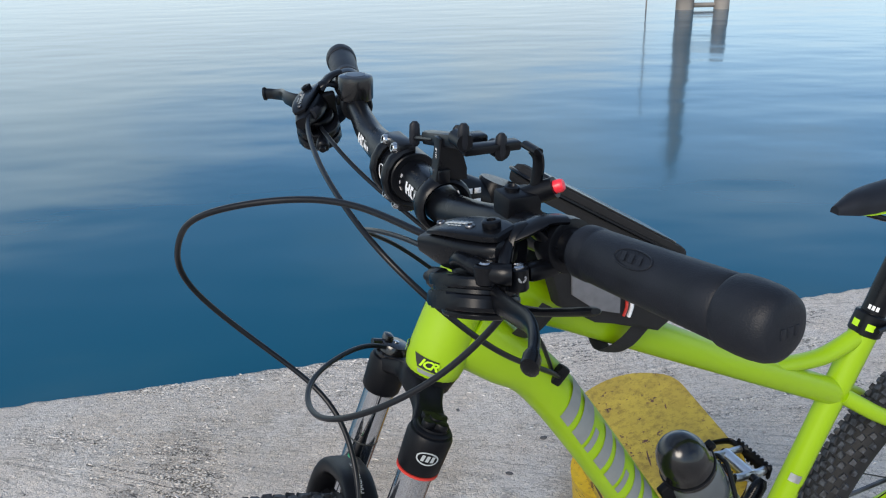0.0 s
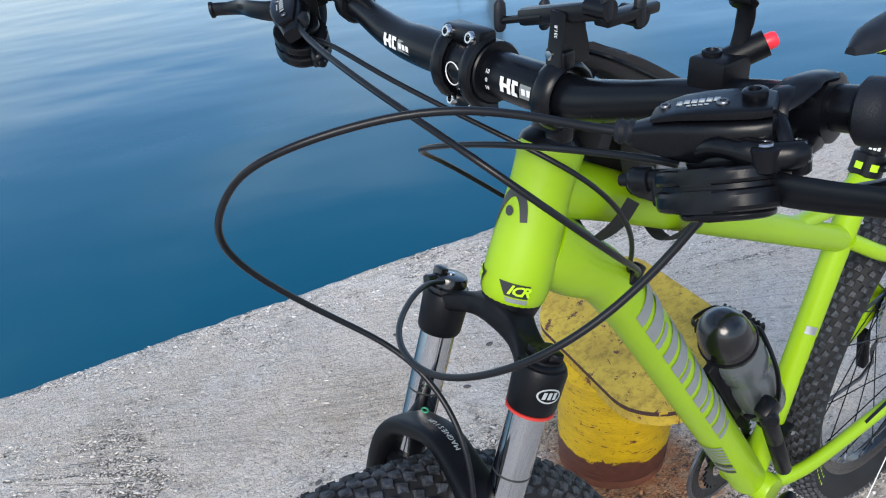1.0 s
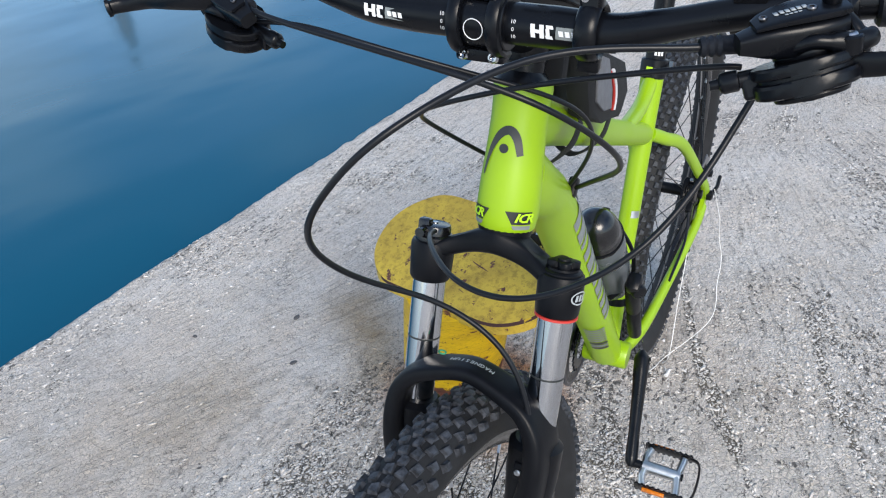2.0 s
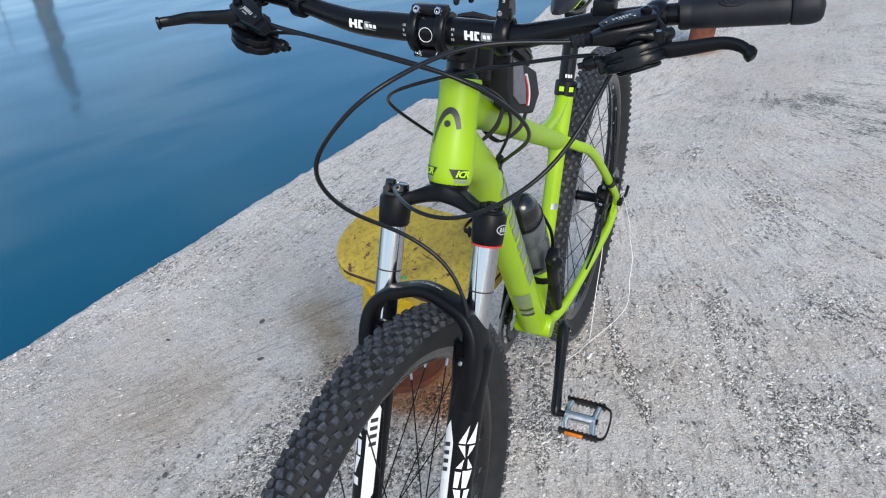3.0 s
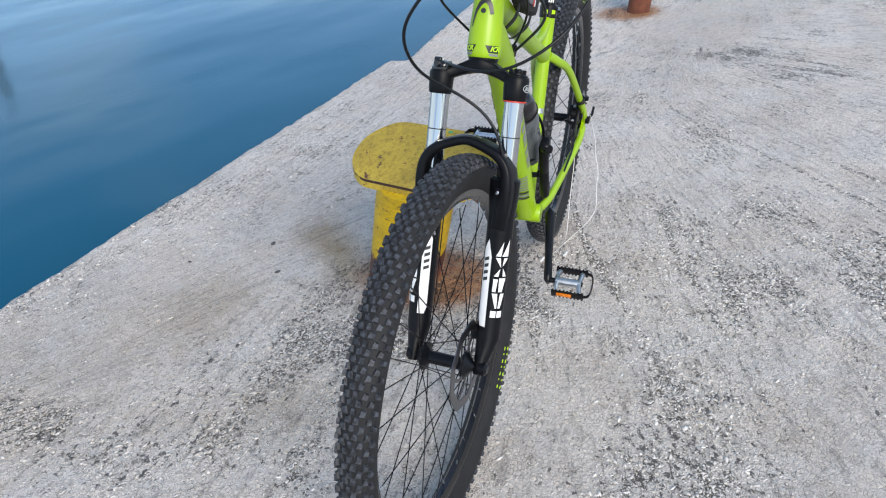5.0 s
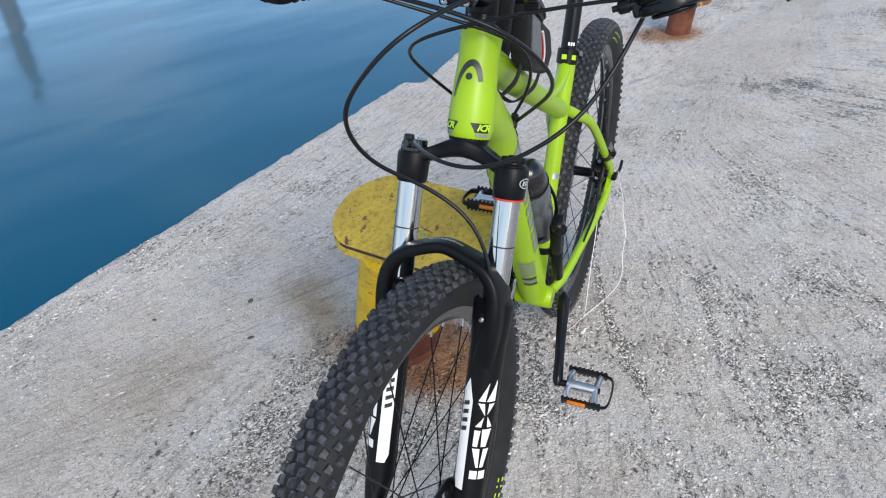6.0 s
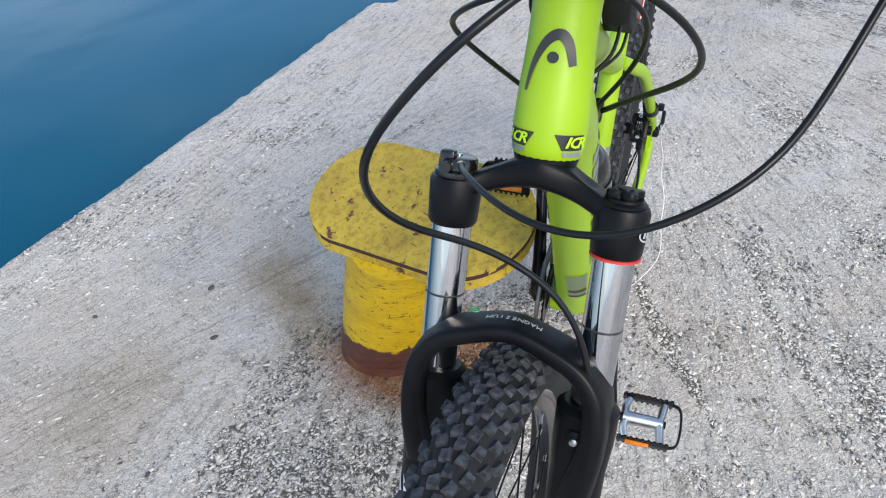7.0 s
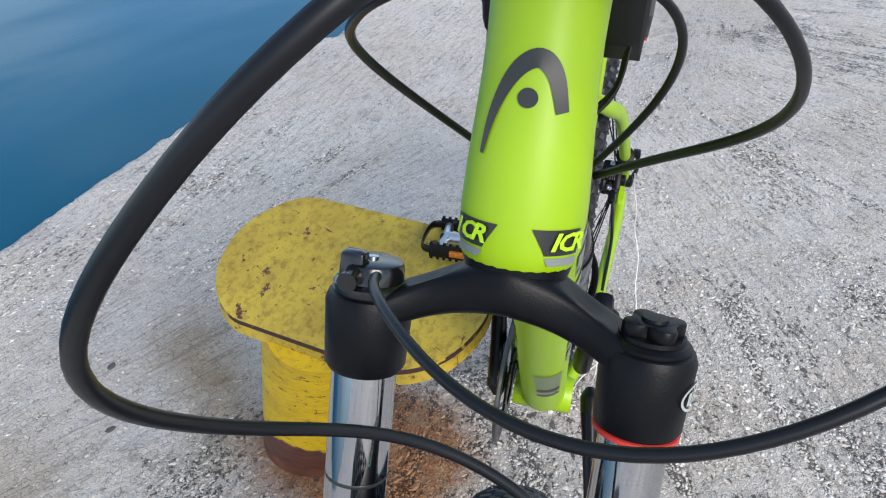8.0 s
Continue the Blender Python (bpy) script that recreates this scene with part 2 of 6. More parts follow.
# ---- quay and water ----
def ground_material():
    """Pale trowelled cement with bedded stones, worn open in patches and along drag lines, rust-stained round the iron."""
    m = bpy.data.materials.new("worn_concrete")
    m.use_nodes = True
    nt = m.node_tree
    n, ln = nt.nodes, nt.links
    b = n["Principled BSDF"]
    co = n.new("ShaderNodeTexCoord").outputs["Object"]

    def noise_tex(scale, detail, rough=0.55, src=None):
        t = n.new("ShaderNodeTexNoise")
        t.inputs["Scale"].default_value, t.inputs["Detail"].default_value, t.inputs["Roughness"].default_value = scale, detail, rough
        ln.new(src or co, t.inputs["Vector"])
        return t

    def ramp(src, stops):
        r = n.new("ShaderNodeValToRGB")
        while len(r.color_ramp.elements) < len(stops):
            r.color_ramp.elements.new(0.5)
        for e, (p, c) in zip(r.color_ramp.elements, stops):
            e.position, e.color = p, (*c, 1) if isinstance(c, tuple) else (c, c, c, 1)
        ln.new(src, r.inputs["Fac"])
        return r.outputs["Color"]

    def mix(a, b2, fac, mode="MIX"):
        x = n.new("ShaderNodeMix")
        x.data_type, x.blend_type = "RGBA", mode
        ln.new(a, x.inputs["A"]), ln.new(b2, x.inputs["B"])
        if isinstance(fac, float):
            x.inputs["Factor"].default_value = fac
        else:
            ln.new(fac, x.inputs["Factor"])
        return x.outputs["Result"]

    def math_node(op, a, b2):
        x = n.new("ShaderNodeMath")
        x.operation = op
        for k, v in enumerate((a, b2)):
            if isinstance(v, (int, float)):
                x.inputs[k].default_value = v
            else:
                ln.new(v, x.inputs[k])
        return x.outputs[0]

    def attr(name):
        a = n.new("ShaderNodeAttribute")
        a.attribute_name = name
        return a.outputs["Fac"]

    # the trowel's strokes: along the rim on one side, fanned out on the other
    stroke = n.new("ShaderNodeCombineXYZ")
    ln.new(math_node("MULTIPLY", attr("run"), 9.0), stroke.inputs[0])
    ln.new(math_node("MULTIPLY", attr("fan"), 62.0), stroke.inputs[1])
    brushed = noise_tex(1.0, 5, 0.62, stroke.outputs[0]).outputs["Fac"]
    grainy = n.new("ShaderNodeCombineXYZ")
    ln.new(math_node("MULTIPLY", attr("run"), 62.0), grainy.inputs[0])
    ln.new(math_node("MULTIPLY", attr("fan"), 150.0), grainy.inputs[1])
    grain = noise_tex(1.0, 4, 0.7, grainy.outputs[0]).outputs["Fac"]

    warp = n.new("ShaderNodeVectorMath")
    warp.operation = "SCALE"
    warp.inputs["Scale"].default_value = 0.011
    ln.new(noise_tex(55, 3).outputs["Color"], warp.inputs[0])
    bent = n.new("ShaderNodeVectorMath")
    bent.operation = "ADD"
    ln.new(co, bent.inputs[0]), ln.new(warp.outputs[0], bent.inputs[1])

    def cells(scale, feature):
        v = n.new("ShaderNodeTexVoronoi")
        v.feature = feature
        v.inputs["Scale"].default_value = scale
        ln.new(bent.outputs[0], v.inputs["Vector"])
        return v

    def channel(src, k):
        sp = n.new("ShaderNodeSeparateColor")
        ln.new(src, sp.inputs[0])
        return sp.outputs[k]

    cement = ramp(noise_tex(1.3, 6).outputs["Fac"], [(0.32, (0.69, 0.63, 0.58)), (0.5, (0.75, 0.695, 0.645)), (0.7, (0.79, 0.74, 0.69))])
    cool = ramp(noise_tex(3.7, 4, 0.6).outputs["Fac"], [(0.40, (0.95, 0.97, 0.985)), (0.60, (1.0, 0.975, 0.94))])
    cement = mix(cement, cool, 0.7, "MULTIPLY")
    cement = mix(cement, ramp(brushed, [(0.36, 0.62), (0.46, 1.0), (0.62, 1.10)]), 0.78, "MULTIPLY")
    # aggregate grain, with the relief's small shadows painted in as dark specks
    cement = mix(cement, ramp(grain, [(0.33, 0.45), (0.415, 0.98), (0.60, 1.10)]), 0.72, "MULTIPLY")
    cement = mix(cement, ramp(noise_tex(260, 4, 0.80).outputs["Fac"], [(0.33, 0.40), (0.425, 1.0), (0.62, 1.14)]), 0.80, "MULTIPLY")
    # bedded stones: a pale face, contact shade painted as a thin dark edge line, one here, none there
    near = cells(88, "F1")
    there = ramp(channel(near.outputs["Color"], 0), [(0.55, 0.0), (0.60, 1.0)])
    bed = ramp(cells(88, "DISTANCE_TO_EDGE").outputs["Distance"], [(0.02, 0.42), (0.09, 1.0)])
    tone = ramp(channel(near.outputs["Color"], 1), [(0.0, (0.92, 0.90, 0.88)), (0.6, (1.06, 1.05, 1.03)), (1.0, (1.18, 1.16, 1.13))])
    pebble = mix(bed, tone, 1.0, "MULTIPLY")
    cement = mix(cement, mix(cement, pebble, 1.0, "MULTIPLY"), math_node("MULTIPLY", there, 0.85))
    many = math_node("MULTIPLY", math_node("SUBTRACT", noise_tex(3.1, 5, 0.7).outputs["Fac"], 0.5), 0.42)
    drawn = n.new("ShaderNodeCombineXYZ")
    ln.new(math_node("MULTIPLY", attr("run"), 46.0), drawn.inputs[0])
    ln.new(math_node("MULTIPLY", attr("fan"), 84.0), drawn.inputs[1])
    deep = math_node("SUBTRACT", noise_tex(1.0, 6, 0.72, drawn.outputs[0]).outputs["Fac"], math_node("MULTIPLY", math_node("SUBTRACT", attr("wear"), 0.20), 0.22))
    # the shade inside small hollows is put into the cement's colour
    pit_shade = ramp(math_node("ADD", deep, many), [(0.384, 0.06), (0.402, 1.0)])
    cement = mix(cement, pit_shade, 0.85, "MULTIPLY")
    # worn face: stones with dirty gaps, the shade between them painted in dark
    gap = ramp(cells(120, "DISTANCE_TO_EDGE").outputs["Distance"], [(0.05, 0.0), (0.15, 1.0)])
    gap2 = ramp(noise_tex(105, 5, 0.75).outputs["Fac"], [(0.42, 0.0), (0.47, 1.0)])
    solid = math_node("MULTIPLY", gap, gap2)
    stone = ramp(channel(cells(120, "F1").outputs["Color"], 0), [(0.0, (0.54, 0.50, 0.46)), (0.45, (0.70, 0.655, 0.61)), (0.8, (0.78, 0.735, 0.69)), (1.0, (0.86, 0.82, 0.78))])
    stone = mix(stone, ramp(noise_tex(260, 4, 0.75).outputs["Fac"], [(0.38, 0.6), (0.46, 1.0), (0.6, 1.1)]), 0.6, "MULTIPLY")
    mortar = ramp(noise_tex(25, 3).outputs["Fac"], [(0.4, (0.055, 0.048, 0.036)), (0.65, (0.16, 0.135, 0.10))])
    rough_face = mix(mortar, stone, solid)
    edge = math_node("ADD", attr("wear"), math_node("ADD", math_node("MULTIPLY", math_node("SUBTRACT", noise_tex(75, 5, 0.75).outputs["Fac"], 0.5), 1.7), math_node("MULTIPLY", math_node("SUBTRACT", noise_tex(16, 4, 0.6).outputs["Fac"], 0.5), 0.9)))
    edge = math_node("ADD", edge, math_node("MULTIPLY", math_node("SUBTRACT", 0.5, brushed), 0.9))
    worn = ramp(edge, [(0.46, 0.0), (0.54, 1.0)])
    c = mix(cement, rough_face, worn)
    dirt = ramp(noise_tex(5, 5, 0.65).outputs["Fac"], [(0.33, (0.84, 0.80, 0.75)), (0.55, (1, 0.995, 0.99))])
    c = mix(c, dirt, 0.55, "MULTIPLY")
    rust = ramp(math_node("ADD", attr("rust"), math_node("MULTIPLY", math_node("SUBTRACT", noise_tex(30, 5, 0.7).outputs["Fac"], 0.5), 0.9)), [(0.25, 0.0), (0.85, 1.0)])
    rustc = ramp(noise_tex(40, 4).outputs["Fac"], [(0.35, (0.55, 0.24, 0.10)), (0.65, (0.62, 0.42, 0.26))])
    c = mix(c, rustc, rust, "MULTIPLY")
    brown = ramp(math_node("ADD", attr("stain"), math_node("MULTIPLY", math_node("SUBTRACT", noise_tex(18, 5, 0.65).outputs["Fac"], 0.5), 0.6)), [(0.25, 0.0), (1.0, 1.0)])
    brownc = n.new("ShaderNodeRGB")
    brownc.outputs[0].default_value = (0.46, 0.37, 0.23, 1)
    c = mix(c, brownc.outputs[0], brown, "MULTIPLY")
    ln.new(c, b.inputs["Base Color"])
    b.inputs["Roughness"].default_value = 0.62
    b.inputs["Specular IOR Level"].default_value = 0.5
    flat = mix(ramp(noise_tex(62, 7, 0.72).outputs["Fac"], [(0.3, 0.0), (0.7, 1.0)]), bed, 0.3)
    flat = mix(flat, brushed, 0.35)
    flat = mix(flat, grain, 0.25)
    relief = mix(flat, solid, worn)
    bp = n.new("ShaderNodeBump")
    bp.inputs["Strength"].default_value, bp.inputs["Distance"].default_value = 1.0, 0.022
    ln.new(relief, bp.inputs["Height"])
    ln.new(bp.outputs["Normal"], b.inputs["Normal"])
    return m


CONCRETE = ground_material()


def edge_y(x):
    """The quay's rim, which steps back at a corner."""
    w = 0.010 * noise.noise((x * 3.1, 0.3, 0)) + 0.006 * noise.noise((x * 14, 2.3, 0)) + 0.003 * noise.noise((x * 50, 5.3, 0))
    near, far = 2.438 + 0.312 * x, 2.955 + 0.47 * (x - 1.975) if x < 4.1 else 3.954 + 0.30 * (x - 4.1)
    k = min(1, max(0, (x - 1.925) / 0.05))
    return near * (1 - k) + far * k + w


def spread(lo, hi, fine_lo, fine_hi, step, grow=1.18):
    """Steps that are fine between fine_lo and fine_hi and widen outwards."""
    mid = list(np.arange(fine_lo, fine_hi, step))
    up, s = [fine_hi], step
    while up[-1] < hi:
        s *= grow
        up.append(up[-1] + s)
    down, s = [fine_lo], step
    while down[-1] > lo:
        s *= grow
        down.append(down[-1] - s)
    return sorted(down[1:]) + mid + up


def height(x, y):
    """The slab's unevenness."""
    h = 0.006 * noise.noise((x * 1.7, y * 1.7, 4)) + 0.0025 * noise.noise((x * 9, y * 9, 1)) + 0.0016 * noise.noise((x * 33, y * 33, 2)) + 0.0011 * noise.noise((x * 80, y * 80, 3))
    # a slight rise where the bicycle stands
    k = min(1, max(0, ((x - 0.982) * -0.894 + (y - 1.242) * -0.447) / 1.153))
    d = math.hypot(x - 0.982 + 0.894 * 1.153 * k, y - 1.242 + 0.447 * 1.153 * k)
    return h - 0.004 + 0.010 * math.exp(-(d / 0.35) ** 2)


def bump_at(x, y, cx, cy, r):
    return math.exp(-((x - cx) ** 2 + (y - cy) ** 2) / (r * r))


def strokes(x, y):
    """The trowel's and the drag lines' way at a place: (along, across), along the rim on the water's side, fanned out from a far corner elsewhere."""
    r, th = math.hypot(2.9 - x, 2.8 - y), math.atan2(2.8 - y, 2.9 - x)
    k = min(1, max(0, (edge_y(x) - y - 0.55 + 0.35 * (1.2 - x)) / 0.7))
    k = k * k * (3 - 2 * k)
    c, s = math.cos(0.31), math.sin(0.31)
    return (x * c + y * s) * (1 - k) + -r * k, (-x * s + y * c) * (1 - k) + 2.2 * th * k


# places where the cement has broken open: x, y, how far round, how much
BROKEN = ((-0.53, 1.79, 0.17, 0.17), (-0.80, 1.72, 0.30, 0.10), (-0.16, 2.12, 0.12, 0.12), (0.08, 1.37, 0.15, 0.15), (-0.19, 1.03, 0.10, 0.10),
          (0.59, 0.55, 0.13, 0.16), (0.27, 0.37, 0.28, 0.20), (0.58, 1.00, 0.12, 0.13), (0.69, 0.74, 0.10, 0.10), (0.87, 0.63, 0.10, 0.16), (1.08, 0.55, 0.14, 0.12), (1.45, 0.85, 0.25, 0.10))


def wear(x, y):
    """How far the cement has worn off: patches, and drag lines that fan out over the quay."""
    u, v = strokes(x, y)
    p = noise.noise((x * 1.5 + 7, y * 1.5, 0.5)) * 0.30 + noise.noise((x * 5.5, y * 5.5, 3.5)) * 0.30
    s = noise.noise((u * 1.3, v * 13, 8.5)) * 0.30 + noise.noise((u * 5.5, v * 34, 2.5)) * 0.26
    broken = sum(k * bump_at(x, y, cx, cy, r) for cx, cy, r, k in BROKEN)
    calm = 0.20 * bump_at(x, y, 0.3, 1.95, 0.45) + 0.12 * bump_at(x, y, -0.05, 1.75, 0.3)
    lines = max(0, 1 - abs(noise.noise((u * 0.6 + 3, v * 6.5, 1.5)) / 0.06)) * max(0, 0.5 + 1.5 * noise.noise((x * 2.3, y * 2.3, 9.5)))
    lines *= min(1, max(0, (x - 0.3) / 0.6)) / (1 + (math.hypot(x - 1.1, y - 0.7) / 1.35) ** 4)
    return 0.155 + 0.8 * p + 0.60 * s + 1.25 * lines + 1.35 * broken - calm


def rust_at(x, y):
    return 1.5 * bump_at(x, y, 0.525, 1.42, 0.150) + 1.15 * bump_at(x, y, 0.56, 1.28, 0.12) + 1.2 * bump_at(x, y, 3.326, 2.395, 0.14) + 0.7 * bump_at(x, y, 3.19, 2.48, 0.16)


def stain_at(x, y):
    x, y = x - 0.02, y - 0.055
    return 0.75 * bump_at(x, y, 0.40, 1.52, 0.10) + 0.70 * bump_at(x, y, 0.46, 1.66, 0.09) + 0.55 * bump_at(x, y, 0.50, 1.80, 0.10) + 0.25 * bump_at(x, y, 0.55, 1.9, 0.2) + 0.4 * bump_at(x, y, 0.05, 1.75, 0.2) + 0.4 * bump_at(x, y, -0.1, 1.2, 0.2) + 0.40 * bump_at(x, y, -0.5, 1.75, 0.55) + 0.3 * bump_at(x, y, 0.6, 0.2, 0.3)


def build_quay():
    xs = spread(-60, 90, -1.5, 3.4, 0.012)
    vs = spread(0.02, 60, 0.02, 2.9, 0.012)
    verts, faces = [], []
    rim = [(-0.004, -1.6), (-0.002, -0.5), (0.0, -0.12), (0.0, -0.02), (0.006, -0.006)]
    rows = [("rim", d) for d in rim] + [("top", v) for v in vs]
    for x in xs:
        e = edge_y(x)
        for kind, d in rows:
            if kind == "rim":
                verts.append((x, e - d[0], d[1] + (0.006 * noise.noise((x * 20, d[1] * 9, 1)))))
            else:
                y = e - d
                verts.append((x, y, height(x, y) if d < 12 and -8 < x < 12 else 0))
    k = len(rows)
    for i in range(len(xs) - 1):
        for j in range(k - 1):
            faces.append((i * k + j, i * k + j + 1, (i + 1) * k + j + 1, (i + 1) * k + j))
    me = bpy.data.meshes.new("quay")
    me.from_pydata(verts, [], faces)
    me.flip_normals()
    me.shade_smooth()
    me.materials.append(CONCRETE)
    for name, fn in (("wear", wear), ("rust", rust_at), ("stain", stain_at), ("run", lambda x, y: strokes(x, y)[0]), ("fan", lambda x, y: strokes(x, y)[1])):
        layer = me.attributes.new(name, "FLOAT", "POINT")
        layer.data.foreach_set("value", np.array([fn(x, y) if -14 < x < 30 and -14 < y < 16 else (x if name == "run" else y if name == "fan" else 0.15) for x, y, z in verts], dtype=np.float32))
    return tagged(new("pavement", me), "weathered pale grey concrete quay with exposed aggregate", "quay", kind="structure")


build_quay()


def gravel():
    """Stones bedded in the cement, thick and loose where it is worn."""
    rng = random.Random(11)
    spots = []
    for kind, want, box_x, box_y in (("worn", 36000, (-1.2, 2.4), (-0.6, 2.7)), ("bedded", 30000, (-1.0, 1.6), (-0.1, 2.7)), ("bedded", 6000, (1.6, 3.2), (0.2, 3.0))):
        got = 0
        for _ in range(want * 7):
            x, y = rng.uniform(*box_x), rng.uniform(*box_y)
            if y > edge_y(x) - 0.012 or math.hypot(x - 0.525, y - 1.448) < 0.125 or math.hypot(x - 3.326, y - 2.395) < 0.09:
                continue
            w = wear(x, y)
            if kind == "worn":
                if rng.random() > min(1, max(0, w - 0.17) * 2.2):
                    continue
                r = rng.uniform(0.0016, 0.0036) if rng.random() < 0.86 else rng.uniform(0.0036, 0.0062)
                flat, sunk = rng.uniform(0.28, 0.55), 0.08
            else:
                if rng.random() > 0.35 + w:
                    continue
                r = rng.uniform(0.0014, 0.0032) if rng.random() < 0.93 else rng.uniform(0.0035, 0.0070)
                flat, sunk = rng.uniform(0.12, 0.30), 0.03
            spots.append((x, y, height(x, y) - r * sunk, r * rng.uniform(0.9, 1.9), r * rng.uniform(0.55, 0.95), r * flat, math.atan2(2.8 - y, 2.9 - x) * (0.35 if y > 1.4 else 1) + rng.gauss(0, 0.7)))
            got += 1
            if got >= want:
                break
    base = np.array([Vector(p).normalized() for p in ((1, 0, 0), (-1, 0, 0), (0, 1, 0), (0, -1, 0), (0.15, 0.1, 1), (0.6, 0.6, 0.5), (-0.6, 0.6, 0.5), (-0.6, -0.6, 0.5), (0.6, -0.6, 0.5))])
    tri = np.array(((0, 5, 8), (0, 2, 5), (2, 6, 5), (2, 1, 6), (1, 7, 6), (1, 3, 7), (3, 8, 7), (3, 0, 8), (4, 5, 6), (4, 6, 7), (4, 7, 8), (4, 8, 5)))
    q = np.array(spots)
    k = len(q)
    jit = np.random.default_rng(5).uniform(0.72, 1.2, (k, 9, 1))
    p = base[None] * jit * q[:, None, 3:6]
    c, s = np.cos(q[:, 6])[:, None], np.sin(q[:, 6])[:, None]
    verts = np.stack([q[:, 0:1] + p[..., 0] * c - p[..., 1] * s, q[:, 1:2] + p[..., 0] * s + p[..., 1] * c, q[:, 2:3] + p[..., 2]], -1).reshape(-1, 3)
    faces = (tri[None] + (np.arange(k) * 9)[:, None, None]).reshape(-1, 3)
    me = bpy.data.meshes.new("gravel")
    me.vertices.add(len(verts))
    me.vertices.foreach_set("co", verts.astype(np.float32).ravel())
    me.loops.add(faces.size)
    me.loops.foreach_set("vertex_index", faces.astype(np.int32).ravel())
    me.polygons.add(len(faces))
    me.polygons.foreach_set("loop_start", np.arange(0, faces.size, 3, dtype=np.int32))
    me.update(calc_edges=True)
    for name, fn in (("rust", rust_at), ("stain", stain_at)):
        layer = me.attributes.new(name, "FLOAT", "POINT")
        layer.data.foreach_set("value", np.repeat(np.array([fn(a[0], a[1]) for a in spots], dtype=np.float32), 9))
    m = material("stone_chips", (0.5, 0.49, 0.47), 0.8, vary=0.2, scale=200, bump=0.4, bump_scale=900)
    n, ln = m.node_tree.nodes, m.node_tree.links
    geo = n.new("ShaderNodeNewGeometry")
    rp = n.new("ShaderNodeValToRGB")
    for pos in (0.3, 0.75):
        rp.color_ramp.elements.new(pos)
    for e, (at, col) in zip(rp.color_ramp.elements, ((0.0, (0.36, 0.33, 0.295)), (0.3, (0.58, 0.54, 0.50)), (0.75, (0.67, 0.63, 0.585)), (1.0, (0.72, 0.685, 0.65)))):
        e.position, e.color = at, (*col, 1)
    ln.new(geo.outputs["Random Per Island"], rp.inputs["Fac"])
    dust = n.new("ShaderNodeTexNoise")
    dust.inputs["Scale"].default_value, dust.inputs["Detail"].default_value = 320, 4
    ln.new(n["Texture Coordinate"].outputs["Object"], dust.inputs["Vector"])
    dr = n.new("ShaderNodeMapRange")
    dr.inputs["From Min"].default_value, dr.inputs["From Max"].default_value, dr.inputs["To Min"].default_value, dr.inputs["To Max"].default_value = 0.35, 0.6, 0.7, 1.08
    ln.new(dust.outputs["Fac"], dr.inputs["Value"])
    mx = n.new("ShaderNodeMix")
    mx.data_type, mx.blend_type = "RGBA", "MULTIPLY"
    mx.inputs["Factor"].default_value = 1.0
    ln.new(rp.outputs["Color"], mx.inputs["A"]), ln.new(dr.outputs["Result"], mx.inputs["B"])
    last = mx.outputs["Result"]
    for name, tint, top in (("rust", (0.58, 0.32, 0.17, 1), 0.9), ("stain", (0.46, 0.37, 0.23, 1), 1.2)):
        at = n.new("ShaderNodeAttribute")
        at.attribute_name = name
        amount = n.new("ShaderNodeMapRange")
        amount.inputs["From Min"].default_value, amount.inputs["From Max"].default_value = 0.15, top
        ln.new(at.outputs["Fac"], amount.inputs["Value"])
        over = n.new("ShaderNodeMix")
        over.data_type, over.blend_type = "RGBA", "MULTIPLY"
        over.inputs["B"].default_value = tint
        ln.new(last, over.inputs["A"]), ln.new(amount.outputs["Result"], over.inputs["Factor"])
        last = over.outputs["Result"]
    ln.new(last, n["Principled BSDF"].inputs["Base Color"])
    me.materials.append(m)
    return tagged(new("gravel", me), "small pale stone chips bedded in the worn concrete", "gravel", kind="stuff")


gravel()


def water_material():
    m = bpy.data.materials.new("sea_water")
    m.use_nodes = True
    nt = m.node_tree
    n, ln = nt.nodes, nt.links
    b = n["Principled BSDF"]
    b.inputs["Base Color"].default_value = (0.0, 0.074, 0.130, 1)
    b.inputs["Roughness"].default_value, b.inputs["IOR"].default_value = 0.11, 1.30
    b.inputs["Specular Tint"].default_value = (0.33, 0.88, 1.0, 1)
    co = n.new("ShaderNodeTexCoord")
    mp = n.new("ShaderNodeMapping")
    mp.inputs["Scale"].default_value = (1.0, 1.6, 1.0)
    mp.inputs["Rotation"].default_value = (0, 0, radians(-20))
    ln.new(co.outputs["Object"], mp.inputs["Vector"])
    # long swell, short waves and fine ripples
    total = None
    for scale, detail, amount in ((0.55, 0.6, 1.0), (1.6, 0.4, 0.30), (4.5, 0.8, 0.026)):
        t = n.new("ShaderNodeTexNoise")
        t.inputs["Scale"].default_value, t.inputs["Detail"].default_value = scale, detail
        ln.new(mp.outputs["Vector"], t.inputs["Vector"])
        s = n.new("ShaderNodeMath")
        s.operation = "MULTIPLY_ADD"
        s.inputs[1].default_value = amount
        ln.new(t.outputs["Fac"], s.inputs[0])
        if total is not None:
            ln.new(total, s.inputs[2])
        total = s.outputs[0]
    bp = n.new("ShaderNodeBump")
    bp.inputs["Strength"].default_value, bp.inputs["Distance"].default_value = 1.0, 0.017
    ln.new(total, bp.inputs["Height"]), ln.new(bp.outputs["Normal"], b.inputs["Normal"])
    return m


WATER_Z = -0.35
bm = B()
for x, y in ((-3000, -400), (3000, -400), (3000, 4000), (-3000, 4000)):
    bm.verts.new((x, y, WATER_Z))
bm.faces.new(bm.verts)
